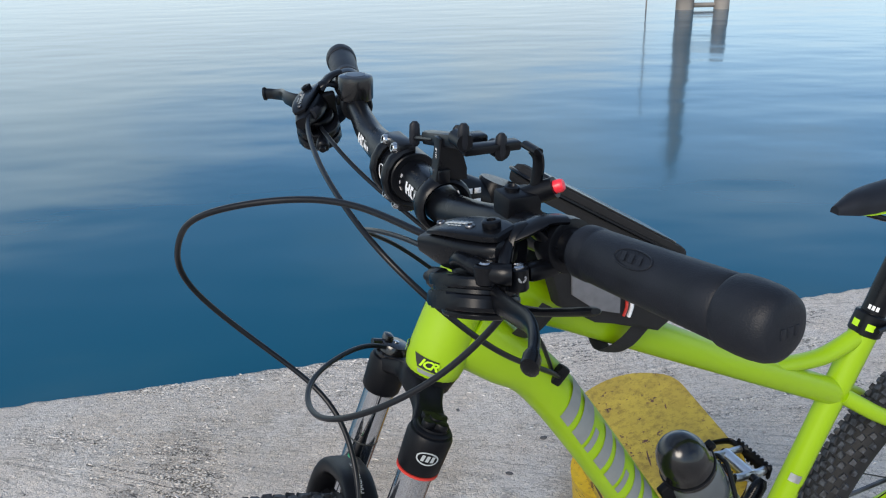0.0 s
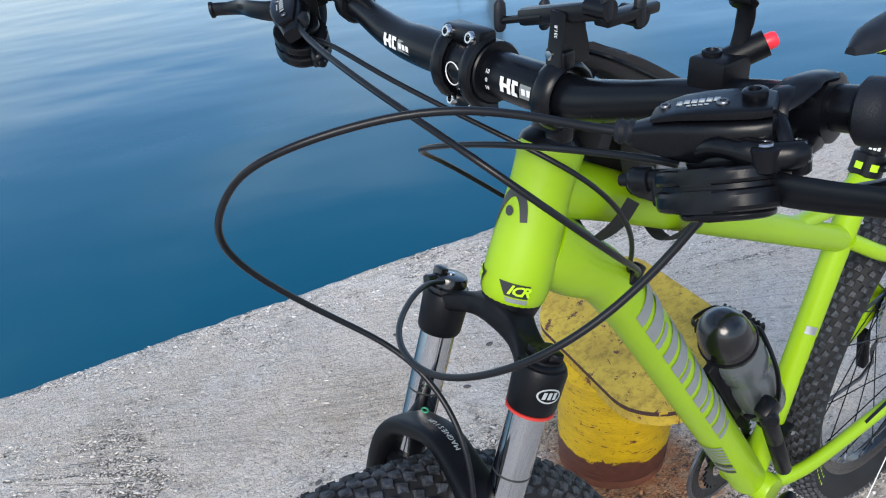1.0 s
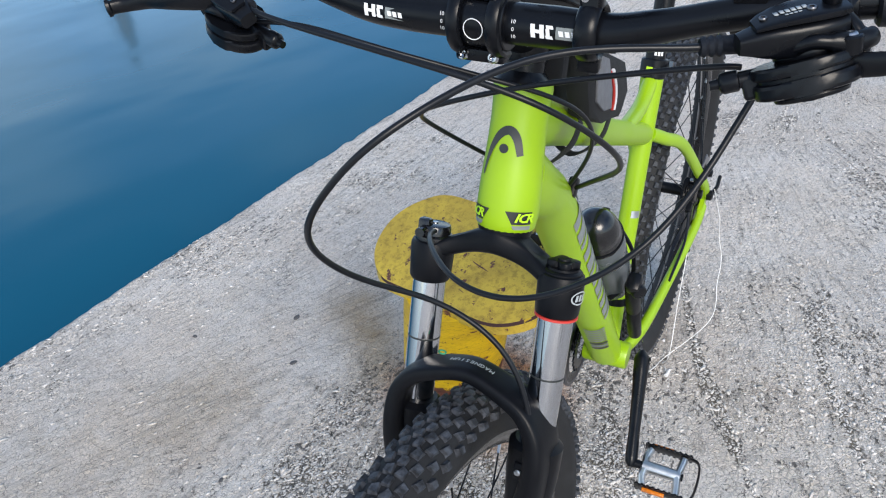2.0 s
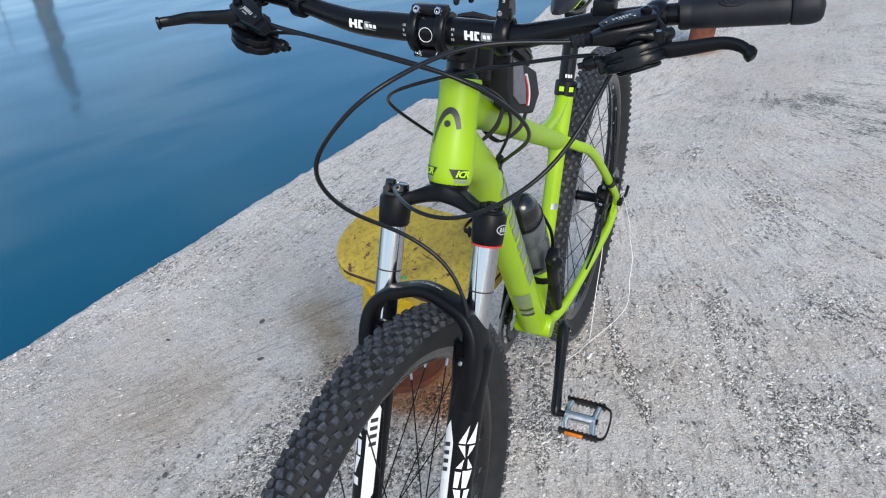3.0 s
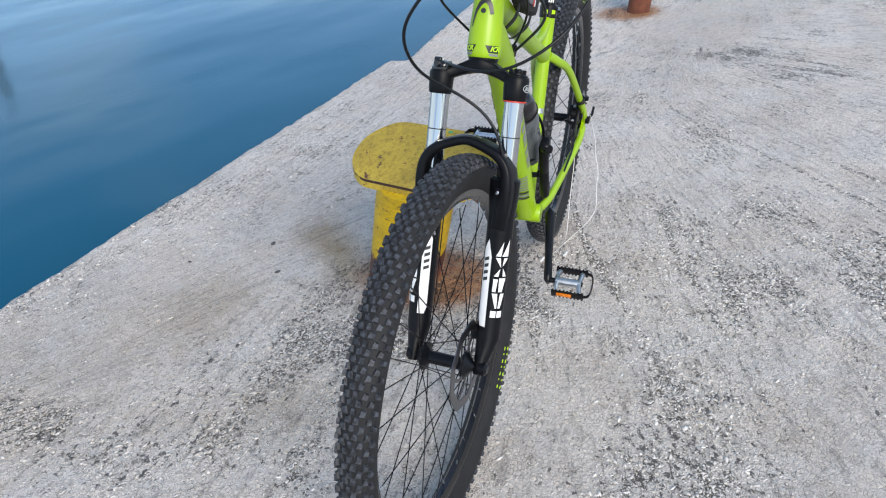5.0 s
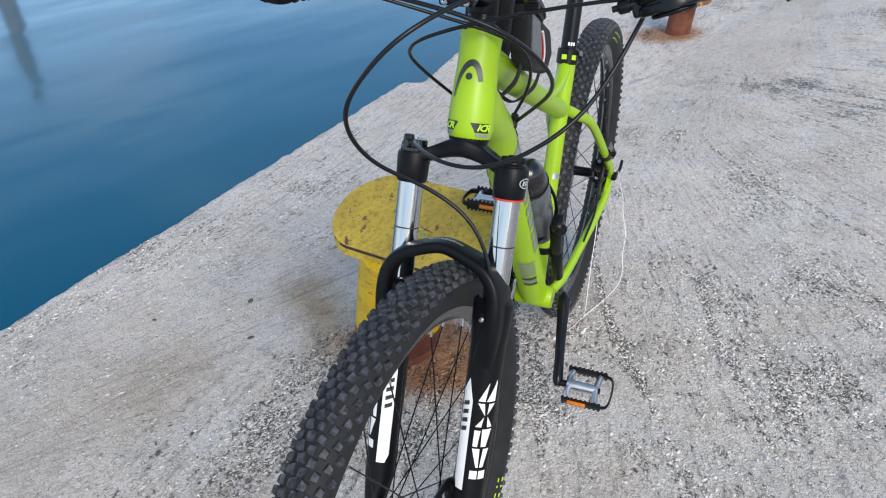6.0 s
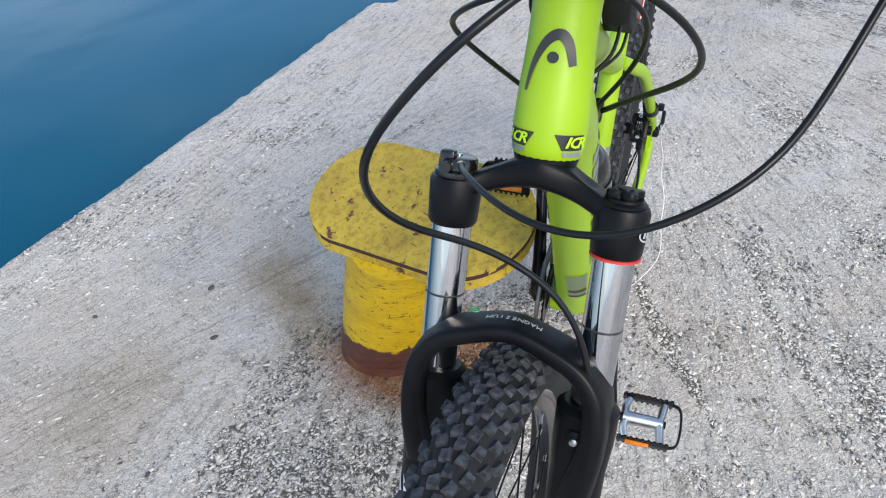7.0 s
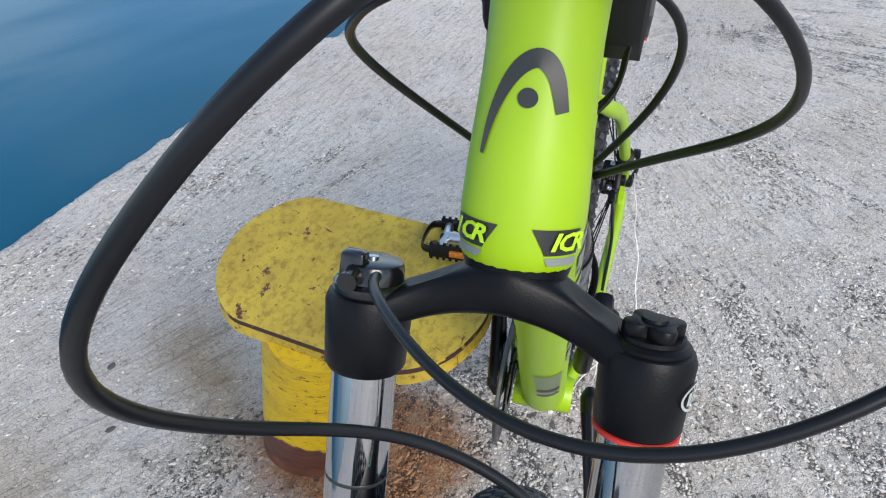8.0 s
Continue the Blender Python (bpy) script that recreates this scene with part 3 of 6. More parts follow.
tagged(part("water", bm, water_material()), "calm deep blue harbour water with faint ripples", "water", kind="structure")


# ---- bollards ----
def chipped_paint(name, yellow, fade, stretch, low=None, grimy=0.8):
    """Yellow paint with chips and scratches down to rust; low: the height below which the paint has gone."""
    m = bpy.data.materials.new(name)
    m.use_nodes = True
    n, ln = m.node_tree.nodes, m.node_tree.links
    b = n["Principled BSDF"]
    co = n.new("ShaderNodeTexCoord")
    mp = n.new("ShaderNodeMapping")
    mp.inputs["Scale"].default_value = stretch
    ln.new(co.outputs["Object"], mp.inputs["Vector"])

    def tex(scale, detail, rough=0.6, src=None):
        t = n.new("ShaderNodeTexNoise")
        t.inputs["Scale"].default_value, t.inputs["Detail"].default_value, t.inputs["Roughness"].default_value = scale, detail, rough
        ln.new(src or mp.outputs["Vector"], t.inputs["Vector"])
        return t.outputs["Fac"]

    def ramp(src, stops):
        r = n.new("ShaderNodeValToRGB")
        for e, (p, c) in zip(r.color_ramp.elements, stops):
            e.position, e.color = p, (*c, 1) if isinstance(c, tuple) else (c, c, c, 1)
        ln.new(src, r.inputs["Fac"])
        return r.outputs["Color"]

    def mix(a, b2, fac, mode="MIX"):
        x = n.new("ShaderNodeMix")
        x.data_type, x.blend_type = "RGBA", mode
        ln.new(a, x.inputs["A"]), ln.new(b2, x.inputs["B"]), ln.new(fac, x.inputs["Factor"])
        return x.outputs["Result"]

    paint = ramp(tex(9, 5), [(0.32, fade), (0.68, yellow)])
    rust = ramp(tex(45, 4), [(0.3, (0.052, 0.020, 0.018)), (0.7, (0.14, 0.045, 0.028))])
    grime = ramp(tex(75, 6, 0.75), [(0.36, (0.50, 0.47, 0.50)), (0.52, (1.0, 1.0, 1.0))])
    whole = n.new("ShaderNodeValue")
    whole.outputs[0].default_value = grimy
    paint = mix(paint, grime, whole.outputs[0], "MULTIPLY")
    smear = ramp(tex(4.5, 6, 0.7), [(0.38, (0.80, 0.80, 0.86)), (0.56, (1.0, 1.0, 1.0))])
    paint = mix(paint, smear, whole.outputs[0], "MULTIPLY")
    chips = ramp(tex(26, 7, 0.72), [(0.385, 1.0), (0.397, 0.0)])
    c = mix(paint, rust, chips)
    specks = ramp(tex(95, 5, 0.7), [(0.335, 1.0), (0.350, 0.0)])
    c = mix(c, rust, specks)
    wmap2 = n.new("ShaderNodeMapping")
    wmap2.inputs["Scale"].default_value = (60, 6, 20)
    wmap2.inputs["Rotation"].default_value = (0, 0, 0.7)
    ln.new(co.outputs["Object"], wmap2.inputs["Vector"])
    lines = ramp(tex(1.6, 3, 0.6, wmap2.outputs["Vector"]), [(0.31, 1.0), (0.325, 0.0)])
    c = mix(c, rust, lines)
    if low is not None:
        sep = n.new("ShaderNodeSeparateXYZ")
        ln.new(co.outputs["Object"], sep.inputs[0])
        s = n.new("ShaderNodeMath")
        s.operation = "MULTIPLY_ADD"
        s.inputs[1].default_value = 0.11
        ln.new(tex(16, 6, 0.7, co.outputs["Object"]), s.inputs[0])
        ln.new(sep.outputs["Z"], s.inputs[2])
        gone = ramp(s.outputs[0], [(low + 0.055, 1.0), (low + 0.059, 0.0)])
        c = mix(c, rust, gone)
    ln.new(c, b.inputs["Base Color"])
    b.inputs["Roughness"].default_value = 0.5
    bp = n.new("ShaderNodeBump")
    bp.inputs["Strength"].default_value, bp.inputs["Distance"].default_value = 0.5, 0.002
    ln.new(tex(26, 7, 0.72), bp.inputs["Height"])
    ln.new(bp.outputs["Normal"], b.inputs["Normal"])
    return m


YELLOW = chipped_paint("chipped_yellow_paint", (0.60, 0.43, 0.045), (0.47, 0.32, 0.035), (1, 1, 1))
# the plate's paint again for the neck, side light put into its brighter yellow
SIDELIT_YELLOW = chipped_paint("sidelit_neck_paint", (0.76, 0.50, 0.003), (0.60, 0.37, 0.004), (1, 1, 2.6), 0.105, 0.45)
RIM = material("bare_rim", (0.045, 0.018, 0.018), 0.7, vary=0.5, scale=45, bump=0.5, second=(0.50, 0.34, 0.02), mix=(0.36, 0.40))
RUST = material("rusty_iron", (0.13, 0.042, 0.022), 0.85, vary=0.5, scale=25, bump=0.6, bump_scale=250)


FLAKED = material("flaked_yellow_on_rust", (0.15, 0.060, 0.035), 0.8, vary=0.4, scale=30, bump=0.5, bump_scale=250, second=(0.38, 0.25, 0.04), mix=(0.40, 0.46))


def stadium(cx, cy, length, width, turn, n=20):
    """A plate's outline with round ends."""
    r, h = width / 2, (length - width) / 2
    out = []
    for k in range(n + 1):
        a = math.pi * k / n
        out.append((h + r * math.sin(a), -r * math.cos(a)))
    for k in range(n + 1):
        a = math.pi * k / n
        out.append((-h - r * math.sin(a), r * math.cos(a)))
    c, s = math.cos(turn), math.sin(turn)
    return [(cx + x * c - y * s, cy + x * s + y * c) for x, y in out]


def rake(bm, run):
    for v in bm.verts:
        v.co.x, v.co.y = v.co.x + run.x * v.co.z / run.z, v.co.y + run.y * v.co.z / run.z


def bollard(name, foot, head, r, plate, slope, thick, label, rust_to, neck_mat, flare=0.0, plate_mat=None):
    """A raked neck on a rusty foot, under a plate that slopes (rise along x, rise along y)."""
    foot, head = Vector(foot), Vector(head)
    thing = new(name)
    thing.location = foot
    run = head - foot
    under = lambda x, y: run.z + slope[0] * (x - run.x) + slope[1] * (y - run.y)
    bm = B()
    zs = [-0.03, 0.0, rust_to]
    lathe(bm, list(zip([r + 0.003, r + 0.001, r], zs)), None, 44)
    rake(bm, run)
    part("base", bm, RUST, thing, "rust-brown bare foot")
    bm = B()
    zs = [rust_to, rust_to + 0.01, run.z * 0.5, run.z * 0.7, run.z * 0.8, run.z]
    lathe(bm, list(zip([r + 0.0015, r + 0.0015, r + 0.001, r + 0.001, r + 0.001 + flare * 0.3, r + flare], zs)), None, 44)
    rake(bm, run)
    for v in bm.verts:
        if v.co.z > run.z - 1e-4:
            v.co.z = under(v.co.x, v.co.y) + 0.004
    part("neck", bm, neck_mat, thing)
    bm = B()
    prism(bm, [(x - foot.x, y - foot.y) for x, y in plate], thick, None, 0.008)
    for f in bm.faces:
        f.normal_update()
        f.material_index = 1 if abs(f.normal.z) < 0.975 and f.calc_center_median().z > thick * 0.12 else 0
    # worn, slightly uneven rim
    for v in bm.verts:
        q = 0.0022 * noise.noise((v.co.x * 17, v.co.y * 17, 2.0)) if abs(v.co.z) > 0 else 0
        v.co.z += under(v.co.x, v.co.y) + thick / 2 + q * 0.4
        v.co.x += q
        v.co.y += q
    part("top_plate", bm, [plate_mat or YELLOW, RIM], thing, "painted plate with a chipped dark rim", angle=12)
    return tagged(thing, label, "bollard", group="mooring bollards")


bollard("mooring_bollard", (0.523, 1.450, 0), (0.486, 1.303, 0.385), 0.110, stadium(0.5105, 1.302, 0.431, 0.2246, radians(102.3), 28), (0.3285, 0.0776), 0.026,
        "yellow painted steel mooring bollard with rusty foot on the quay", 0.03, SIDELIT_YELLOW)
bollard("mooring_bollard", (3.326, 2.395, 0), (3.336, 2.37, 0.164), 0.064, stadium(3.336, 2.36, 0.265, 0.225, radians(60)), (0, 0), 0.03,
        "small rust-brown mooring bollard with a flaking yellow top", 0.10, RUST, 0.01, FLAKED)


# a mast across the water, which shows as its mirror image
mast = new("harbour_mast")
mast.location = (4.8, 20.3, WATER_Z)
mast.scale = (1.22, 1.22, 1.22)
tagged(mast, "weathered grey harbour mast standing in the water", "mast")
bm = B()
tube(bm, [(0, 0, -2), (0, 0, 1.2), (-0.02, 0, 2.6), (-0.03, 0, 3.4)], [0.18, 0.17, 0.13, 0.08], 14)
part("post", bm, MASTGREY, mast)
bm = B()
tube(bm, [(0.72, 0, -2), (0.70, 0, 0.85)], [0.18, 0.14], 12)
part("side_post", bm, MASTGREY, mast)
for z in (0.08, 0.66):
    bm = B()
    tube(bm, [(0, 0, z), (0.72, 0, z)], 0.045, 8)
    part("crossbar", bm, MASTGREY, mast)
bm = B()
tube(bm, [(-0.72, 0.2, -2), (-0.70, 0.2, 2.1)], 0.014, 8)
part("pole", bm, MASTGREY, mast)
bm = B()
tube(bm, [(-0.30, 0, 2.62), (0.12, 0, 2.62)], 0.06, 8)
part("spreader", bm, MASTGREY, mast)


# ---- bicycle ----
YAW, BLEAN, STEER = 206.5, -4.5, -2.3
BIKE = Matrix.Translation((0.982, 1.242, 0.012)) @ Matrix.Rotation(radians(YAW), 4, "Z") @ Matrix.Rotation(radians(BLEAN), 4, "X")
# the cables hang a little to one side of the frame's own axes
HANG = BIKE.inverted() @ Matrix.Translation((0.982, 1.242, 0.012)) @ Matrix.Rotation(radians(206.2), 4, "Z") @ Matrix.Rotation(radians(BLEAN), 4, "X")
bike = new("bicycle")
bike.matrix_world = BIKE
tagged(bike, "lime green mountain bike with black parts propped on the quay", "bicycle")

R_TYRE = 0.372
HT0, HT1 = Vector((0.930, 0, 0.862)), Vector((0.887, 0, 0.980))
AX = (HT1 - HT0).normalized()
FWD = Vector((AX.z, 0, -AX.x))
TURN_BAR = Matrix.Translation((0, -0.002, -0.002)) @ Matrix.Translation(HT0) @ Matrix.Rotation(radians(STEER), 4, AX) @ Matrix.Translation(-HT0)
# the bar sits slightly askew on the fork
TURN_FORK = Matrix.Translation(HT0) @ Matrix.Rotation(radians(STEER - 2.26), 4, AX) @ Matrix.Translation(-HT0)
BB = Vector((0.470, 0, 0.306))
REAR = Vector((0, 0, R_TYRE))
ST1 = Vector((0.326, 0, 0.775))
SEAT_DIR = (ST1 - BB).normalized()


def along(a, b, *ts):
    a, b = Vector(a), Vector(b)
    return [a + (b - a) * t for t in ts]


# frame
bm = B()
L = (HT1 - HT0).length
tube(bm, [HT0 + AX * L * t for t in (-0.052, -0.042, 0, 0.04, 0.15, 0.3, 0.45, 0.6, 0.75, 0.88, 0.97, 1)],
     [0.0262, 0.0272, 0.0282, 0.0290, 0.0292, 0.0285, 0.0272, 0.0262, 0.0257, 0.0261, 0.0270, 0.0262], 28)
DT0, DT1 = Vector((0.903, 0, 0.893)), Vector((0.482, 0, 0.318))
tube(bm, smooth([DT0, (0.862, 0, 0.858), (0.797, 0, 0.795), (0.638, 0, 0.557), DT1], 8), [(0.0255 + 0.0025 * min(1, k / 6), 0.036 - 0.009 * min(1, k / 14)) for k in range(33)], 22)
TT0, TT1 = Vector((0.895, 0, 0.945)), Vector((0.358, 0, 0.674))
tube(bm, smooth([TT0, (0.82, 0, 0.909), (0.58, 0, 0.784), TT1], 8), [(0.0225 - 0.0055 * k / 24, 0.029 - 0.011 * min(1, k / 16)) for k in range(25)], 20)
tube(bm, along(BB, ST1, 0, 0.3, 0.7, 0.9, 1), [0.0185, 0.0165, 0.0165, 0.0175, 0.018], 20)
tube(bm, smooth([ST1 - SEAT_DIR * 0.022 + Vector((0.012, 0, 0)), (0.400, 0, 0.738), (0.480, 0, 0.744)], 6), [(0.012, 0.013 - 0.004 * k / 12) for k in range(13)], 12)
for s in (1, -1):
    drop = Vector((0.004, 0.068 * s, 0.385))
    tube(bm, smooth([(0.354, 0.012 * s, 0.674), (0.312, 0.028 * s, 0.648), (0.225, 0.046 * s, 0.594), (0.06, 0.065 * s, 0.440), drop], 7), [(0.009, 0.011)] * 29, 12)
    tube(bm, smooth([(0.462, 0.022 * s, 0.305), (0.420, 0.036 * s, 0.306), (0.34, 0.047 * s, 0.309), (0.09, 0.066 * s, 0.332), (0.015, 0.068 * s, 0.352)], 7), [(0.0095, 0.012)] * 29, 12)
    prism(bm, [(0.025, 0.405), (-0.008, 0.392), (-0.016, 0.372), (-0.010, 0.350), (0.012, 0.340), (0.05, 0.343), (0.045, 0.36), (0.02, 0.372), (0.03, 0.39), (0.06, 0.43), (0.05, 0.436)],
          0.009, Matrix.Translation((0, 0.068 * s, 0)) @ Matrix.Rotation(radians(90), 4, "X"), 0.001)
lathe(bm, [(0.022, -0.038), (0.0235, -0.034), (0.0235, 0.034), (0.022, 0.038)], frame_of((0, 1, 0), BB), 24)
frame_part = part("frame", bm, LIME, bike, "glossy lime green aluminium frame")


# wheels
def tyre_mesh(r):
    bm = B()
    sec = [(-0.0115, 0.306), (-0.020, 0.316), (-0.0268, 0.330), (-0.0276, 0.343), (-0.022, 0.356), (-0.011, 0.3625), (0, 0.364),
           (0.011, 0.3625), (0.022, 0.356), (0.0276, 0.343), (0.0268, 0.330), (0.020, 0.316), (0.0115, 0.306)]
    n = 120
    rings = [[bm.verts.new((q * math.cos(2 * math.pi * k / n), y, q * math.sin(2 * math.pi * k / n))) for y, q in sec] for k in range(n)]
    for k in range(n):
        u, v = rings[k], rings[(k + 1) % n]
        for j in range(len(sec) - 1):
            bm.faces.new((u[j], u[j + 1], v[j + 1], v[j]))
    return bm


def knob_mesh():
    """Tread blocks in rows across the tyre."""
    bm = B()
    rng = random.Random(3)
    pitches = 196
    for k in range(pitches):
        a0 = 2 * math.pi * k / pitches
        if k % 2:
            spots = [(-0.0062, 0.3628, 0.0072, 0.0105, 8), (0.0062, 0.3628, 0.0072, 0.0105, -8), (-0.0205, 0.3555, 0.0066, 0.0095, 42), (0.0205, 0.3555, 0.0066, 0.0095, -42)]
        else:
            spots = [(0.0, 0.3632, 0.0060, 0.0095, 0), (-0.0132, 0.3605, 0.0070, 0.0105, 24), (0.0132, 0.3605, 0.0070, 0.0105, -24), (-0.0258, 0.3495, 0.0060, 0.0085, 60), (0.0258, 0.3495, 0.0060, 0.0085, -60)]
        for y, q, wy, wt, tilt in spots:
            a = a0 + rng.uniform(-0.003, 0.003)
            rad, tan = Vector((math.cos(a), 0, math.sin(a))), Vector((-math.sin(a), 0, math.cos(a)))
            t = radians(tilt)
            up = rad * math.cos(t) + Vector((0, -1 if tilt > 0 else 1, 0)) * abs(math.sin(t))
            across = tan.cross(up)
            sk = rng.uniform(0.10, 0.30) * (1 if y > 0 else -1 if y < 0 else 0)
            tan, across = (tan + across * sk).normalized(), (across - tan * sk).normalized()
            c = rad * q + Vector((0, y, 0))
            lo = [bm.verts.new(c + across * sx * wy * 0.68 + tan * sy * wt * 0.60 - up * 0.002) for sx, sy in ((-1, -1), (1, -1), (1, 1), (-1, 1))]
            hi = [bm.verts.new(c + across * sx * wy * (0.46 if sy > 0 else 0.56) + tan * sy * wt * (0.32 if sx * sk > 0 else 0.47) + up * (rng.uniform(0.0030, 0.0042) if abs(tilt) < 40 else rng.uniform(0.0040, 0.0052))) for sx, sy in ((-1, -1), (1, -1), (1, 1), (-1, 1))]
            bm.faces.new(hi)
            for i in range(4):
                bm.faces.new((lo[i], lo[(i + 1) % 4], hi[(i + 1) % 4], hi[i]))
    return bm


def ring_mesh(sec, n=96):
    bm = B()
    rings = [[bm.verts.new((q * math.cos(2 * math.pi * k / n), y, q * math.sin(2 * math.pi * k / n))) for y, q in sec] for k in range(n)]
    m = len(sec)
    for k in range(n):
        u, v = rings[k], rings[(k + 1) % n]
        for j in range(m):
            bm.faces.new((u[j], u[(j + 1) % m], v[(j + 1) % m], v[j]))
    return bm


def rotor_mesh(r0=0.062, r1=0.080, y=0.0):
    """A drilled brake disc with curved arms."""
    bm = B()
    n = 72
    rims = []
    for k in range(n):
        a = 2 * math.pi * k / n
        w = 0.0022 * math.sin(9 * a)
        ring = [bm.verts.new(((q + w) * math.cos(a), y + d, (q + w) * math.sin(a))) for q, d in ((r0, -0.001), (r1, -0.001), (r1, 0.001), (r0, 0.001))]
        rims.append(ring)
    for k in range(n):
        u, v = rims[k], rims[(k + 1) % n]
        for j in range(4):
            bm.faces.new((u[j], u[(j + 1) % 4], v[(j + 1) % 4], v[j]))
    for k in range(6):
        a = 2 * math.pi * k / 6
        p = [Vector((q * math.cos(a + d), y, q * math.sin(a + d))) for q, d in ((0.021, 0.0), (0.04, 0.22), (r0 + 0.004, 0.55))]
        tube(bm, smooth(p, 4), (0.001, 0.0035), 6, side=(0, 1, 0))
    tube(bm, [Vector((0.021 * math.cos(2 * math.pi * k / 30), y, 0.021 * math.sin(2 * math.pi * k / 30))) for k in range(30)], (0.001, 0.005), 6, closed=True, side=(0, 1, 0))
    return bm




def wheel(name, centre, xf, label, spin, hub_w, marks=(), flange_r=0.026):
    """A wheel: hub, spokes, rim and tyre, as parts."""
    w = new(name)
    w.parent = bike
    w.matrix_local = xf @ Matrix.Translation(centre) @ Matrix.Rotation(spin, 4, "Y") @ Matrix.Scale(1.018, 4)
    tagged(w, label)
    tyre = part("tyre", tyre_mesh(R_TYRE), TYRE, w, "knobbly black tyre")
    part("tread", knob_mesh(), TREAD, tyre, angle=20)["kind"] = "stuff"
    part("rim", ring_mesh([(-0.0125, 0.312), (-0.0125, 0.303), (-0.0105, 0.296), (-0.006, 0.289), (0.006, 0.289), (0.0105, 0.296), (0.0125, 0.303), (0.0125, 0.312)]), GLOSS, w)
    bm = B()
    h = hub_w / 2
    lathe(bm, [(0.008, -h - 0.004), (0.011, -h), (flange_r, -h + 0.010), (flange_r, -h + 0.014), (0.012, -h + 0.022), (0.0115, h - 0.022), (flange_r, h - 0.014), (flange_r, h - 0.010), (0.011, h), (0.008, h + 0.004)], frame_of((0, 1, 0), (0, 0, 0)), 24)
    part("hub", bm, BLACK, w)
    for k in range(32):
        sgn = 1 if k % 2 else -1
        lead = 1 if (k // 2) % 2 else -1
        a = 2 * math.pi * k / 32
        ah = a + lead * 0.95
        p = Vector((flange_r * 0.92 * math.cos(ah), sgn * (h - 0.012), flange_r * 0.92 * math.sin(ah)))
        q = Vector((0.290 * math.cos(a), sgn * 0.002, 0.290 * math.sin(a)))
        bm = B()
        d = (q - p)
        tube(bm, along(p, q, 0, 0.5, 0.955), 0.00105, 6)
        sp = part("spoke", bm, BLACK, w)
        bm = B()
        tube(bm, along(p, q, 0.955, 1.0), 0.0018, 6)
        part("nipple", bm, STEEL, sp)
    # tyre's sidewall marking, in plain bars
    for k0, mat in marks:
        bm = B()
        for j in range(7):
            a = k0 + j * 0.042
            for (r0, r1, a0, a1) in (((0.322, 0.338, a, a + 0.012),) if j % 2 else ((0.322, 0.338, a, a + 0.022),)):
                vs = []
                for rr, aa in ((r0, a0), (r1, a0), (r1, a1), (r0, a1)):
                    y = 0.0008 + float(np.interp(rr, [0.316, 0.330, 0.343], [0.020, 0.0268, 0.0276]))
                    vs.append(bm.verts.new((rr * math.cos(aa), y, rr * math.sin(aa))))
                bm.faces.new(vs)
        part("decal", bm, mat, tyre, "lime green sidewall marking")
    return w


AXLE_F = Vector((1.153, 0, 0.368))
front = wheel("front_wheel", AXLE_F, TURN_FORK, "front wheel with knobbly black tyre and black spokes", 0.3, 0.100, ((4.0, LIMEINK),))
rear = wheel("rear_wheel", REAR, Matrix(), "rear wheel with knobbly black tyre and black spokes", 1.1, 0.135, ((0.5, LIMEINK), (2.95, LIMEINK)))
part("brake_disc", rotor_mesh(y=0.040), DISC, front)
part("brake_disc", rotor_mesh(y=0.056), DISC, rear)
F = TURN_FORK

# fork: legs run parallel to the steering axis, ahead of it
LEG_OFF = 0.0144
LEG_Y = 0.0669
leg_axis = lambda s, d: HT0 + AX * d + FWD * LEG_OFF + Vector((0, LEG_Y * s, 0))
fork = new("fork")
fork.parent = bike
tagged(fork, "black suspension fork with chrome stanchions")
bm = B()
low, up = -0.072, -0.032
for s in (1, -1):
    lathe(bm, [(0.0185, low), (0.0202, low + 0.003), (0.0210, low + 0.02), (0.0215, up - 0.005), (0.0200, up - 0.001), (0.0180, up)], frame_of(AX, leg_axis(s, 0)), 28)
# a deep forged bridge that sweeps down to the cups, hollowed on top beside the steerer
rows_c = []
for k in range(41):
    y = -LEG_Y + 2 * LEG_Y * k / 40
    q = abs(y) / LEG_Y
    top = -0.003 - 0.032 * q ** 1.25
    bot = -0.032 - 0.022 * q ** 1.7
    half_w = 0.0245 - 0.0085 * math.sin(math.pi * q) ** 1.5 - 0.004 * q
    ctr_c = HT0 + AX * (top + bot) / 2 + FWD * (0.003 + (LEG_OFF - 0.003) * q) + Vector((0, y, 0))
    deep = (top - bot) / 2
    hollow = 0.0045 * math.exp(-((q - 0.55) / 0.16) ** 2)
    ring_c = []
    for j in range(24):
        a = 2 * math.pi * j / 24
        ca, sa = math.cos(a), math.sin(a)
        lift = deep * math.copysign(abs(sa) ** 0.55, sa) - (hollow * max(0, 1 - abs(ca) / 0.75) if sa > 0 else 0)
        ring_c.append(bm.verts.new(ctr_c + FWD * half_w * math.copysign(abs(ca) ** 0.6, ca) + AX * lift))
    rows_c.append(ring_c)
for u_c, v_c in zip(rows_c, rows_c[1:]):
    for j in range(24):
        bm.faces.new((u_c[j], u_c[(j + 1) % 24], v_c[(j + 1) % 24], v_c[j]))
bm.faces.new(rows_c[0][::-1])
bm.faces.new(rows_c[-1])
lathe(bm, [(0.022, -0.022), (0.0265, -0.006), (0.0258, -0.001)], frame_of(AX, HT0), 28)
part("crown", bm, MATTE, fork, "matt black fork crown", F)
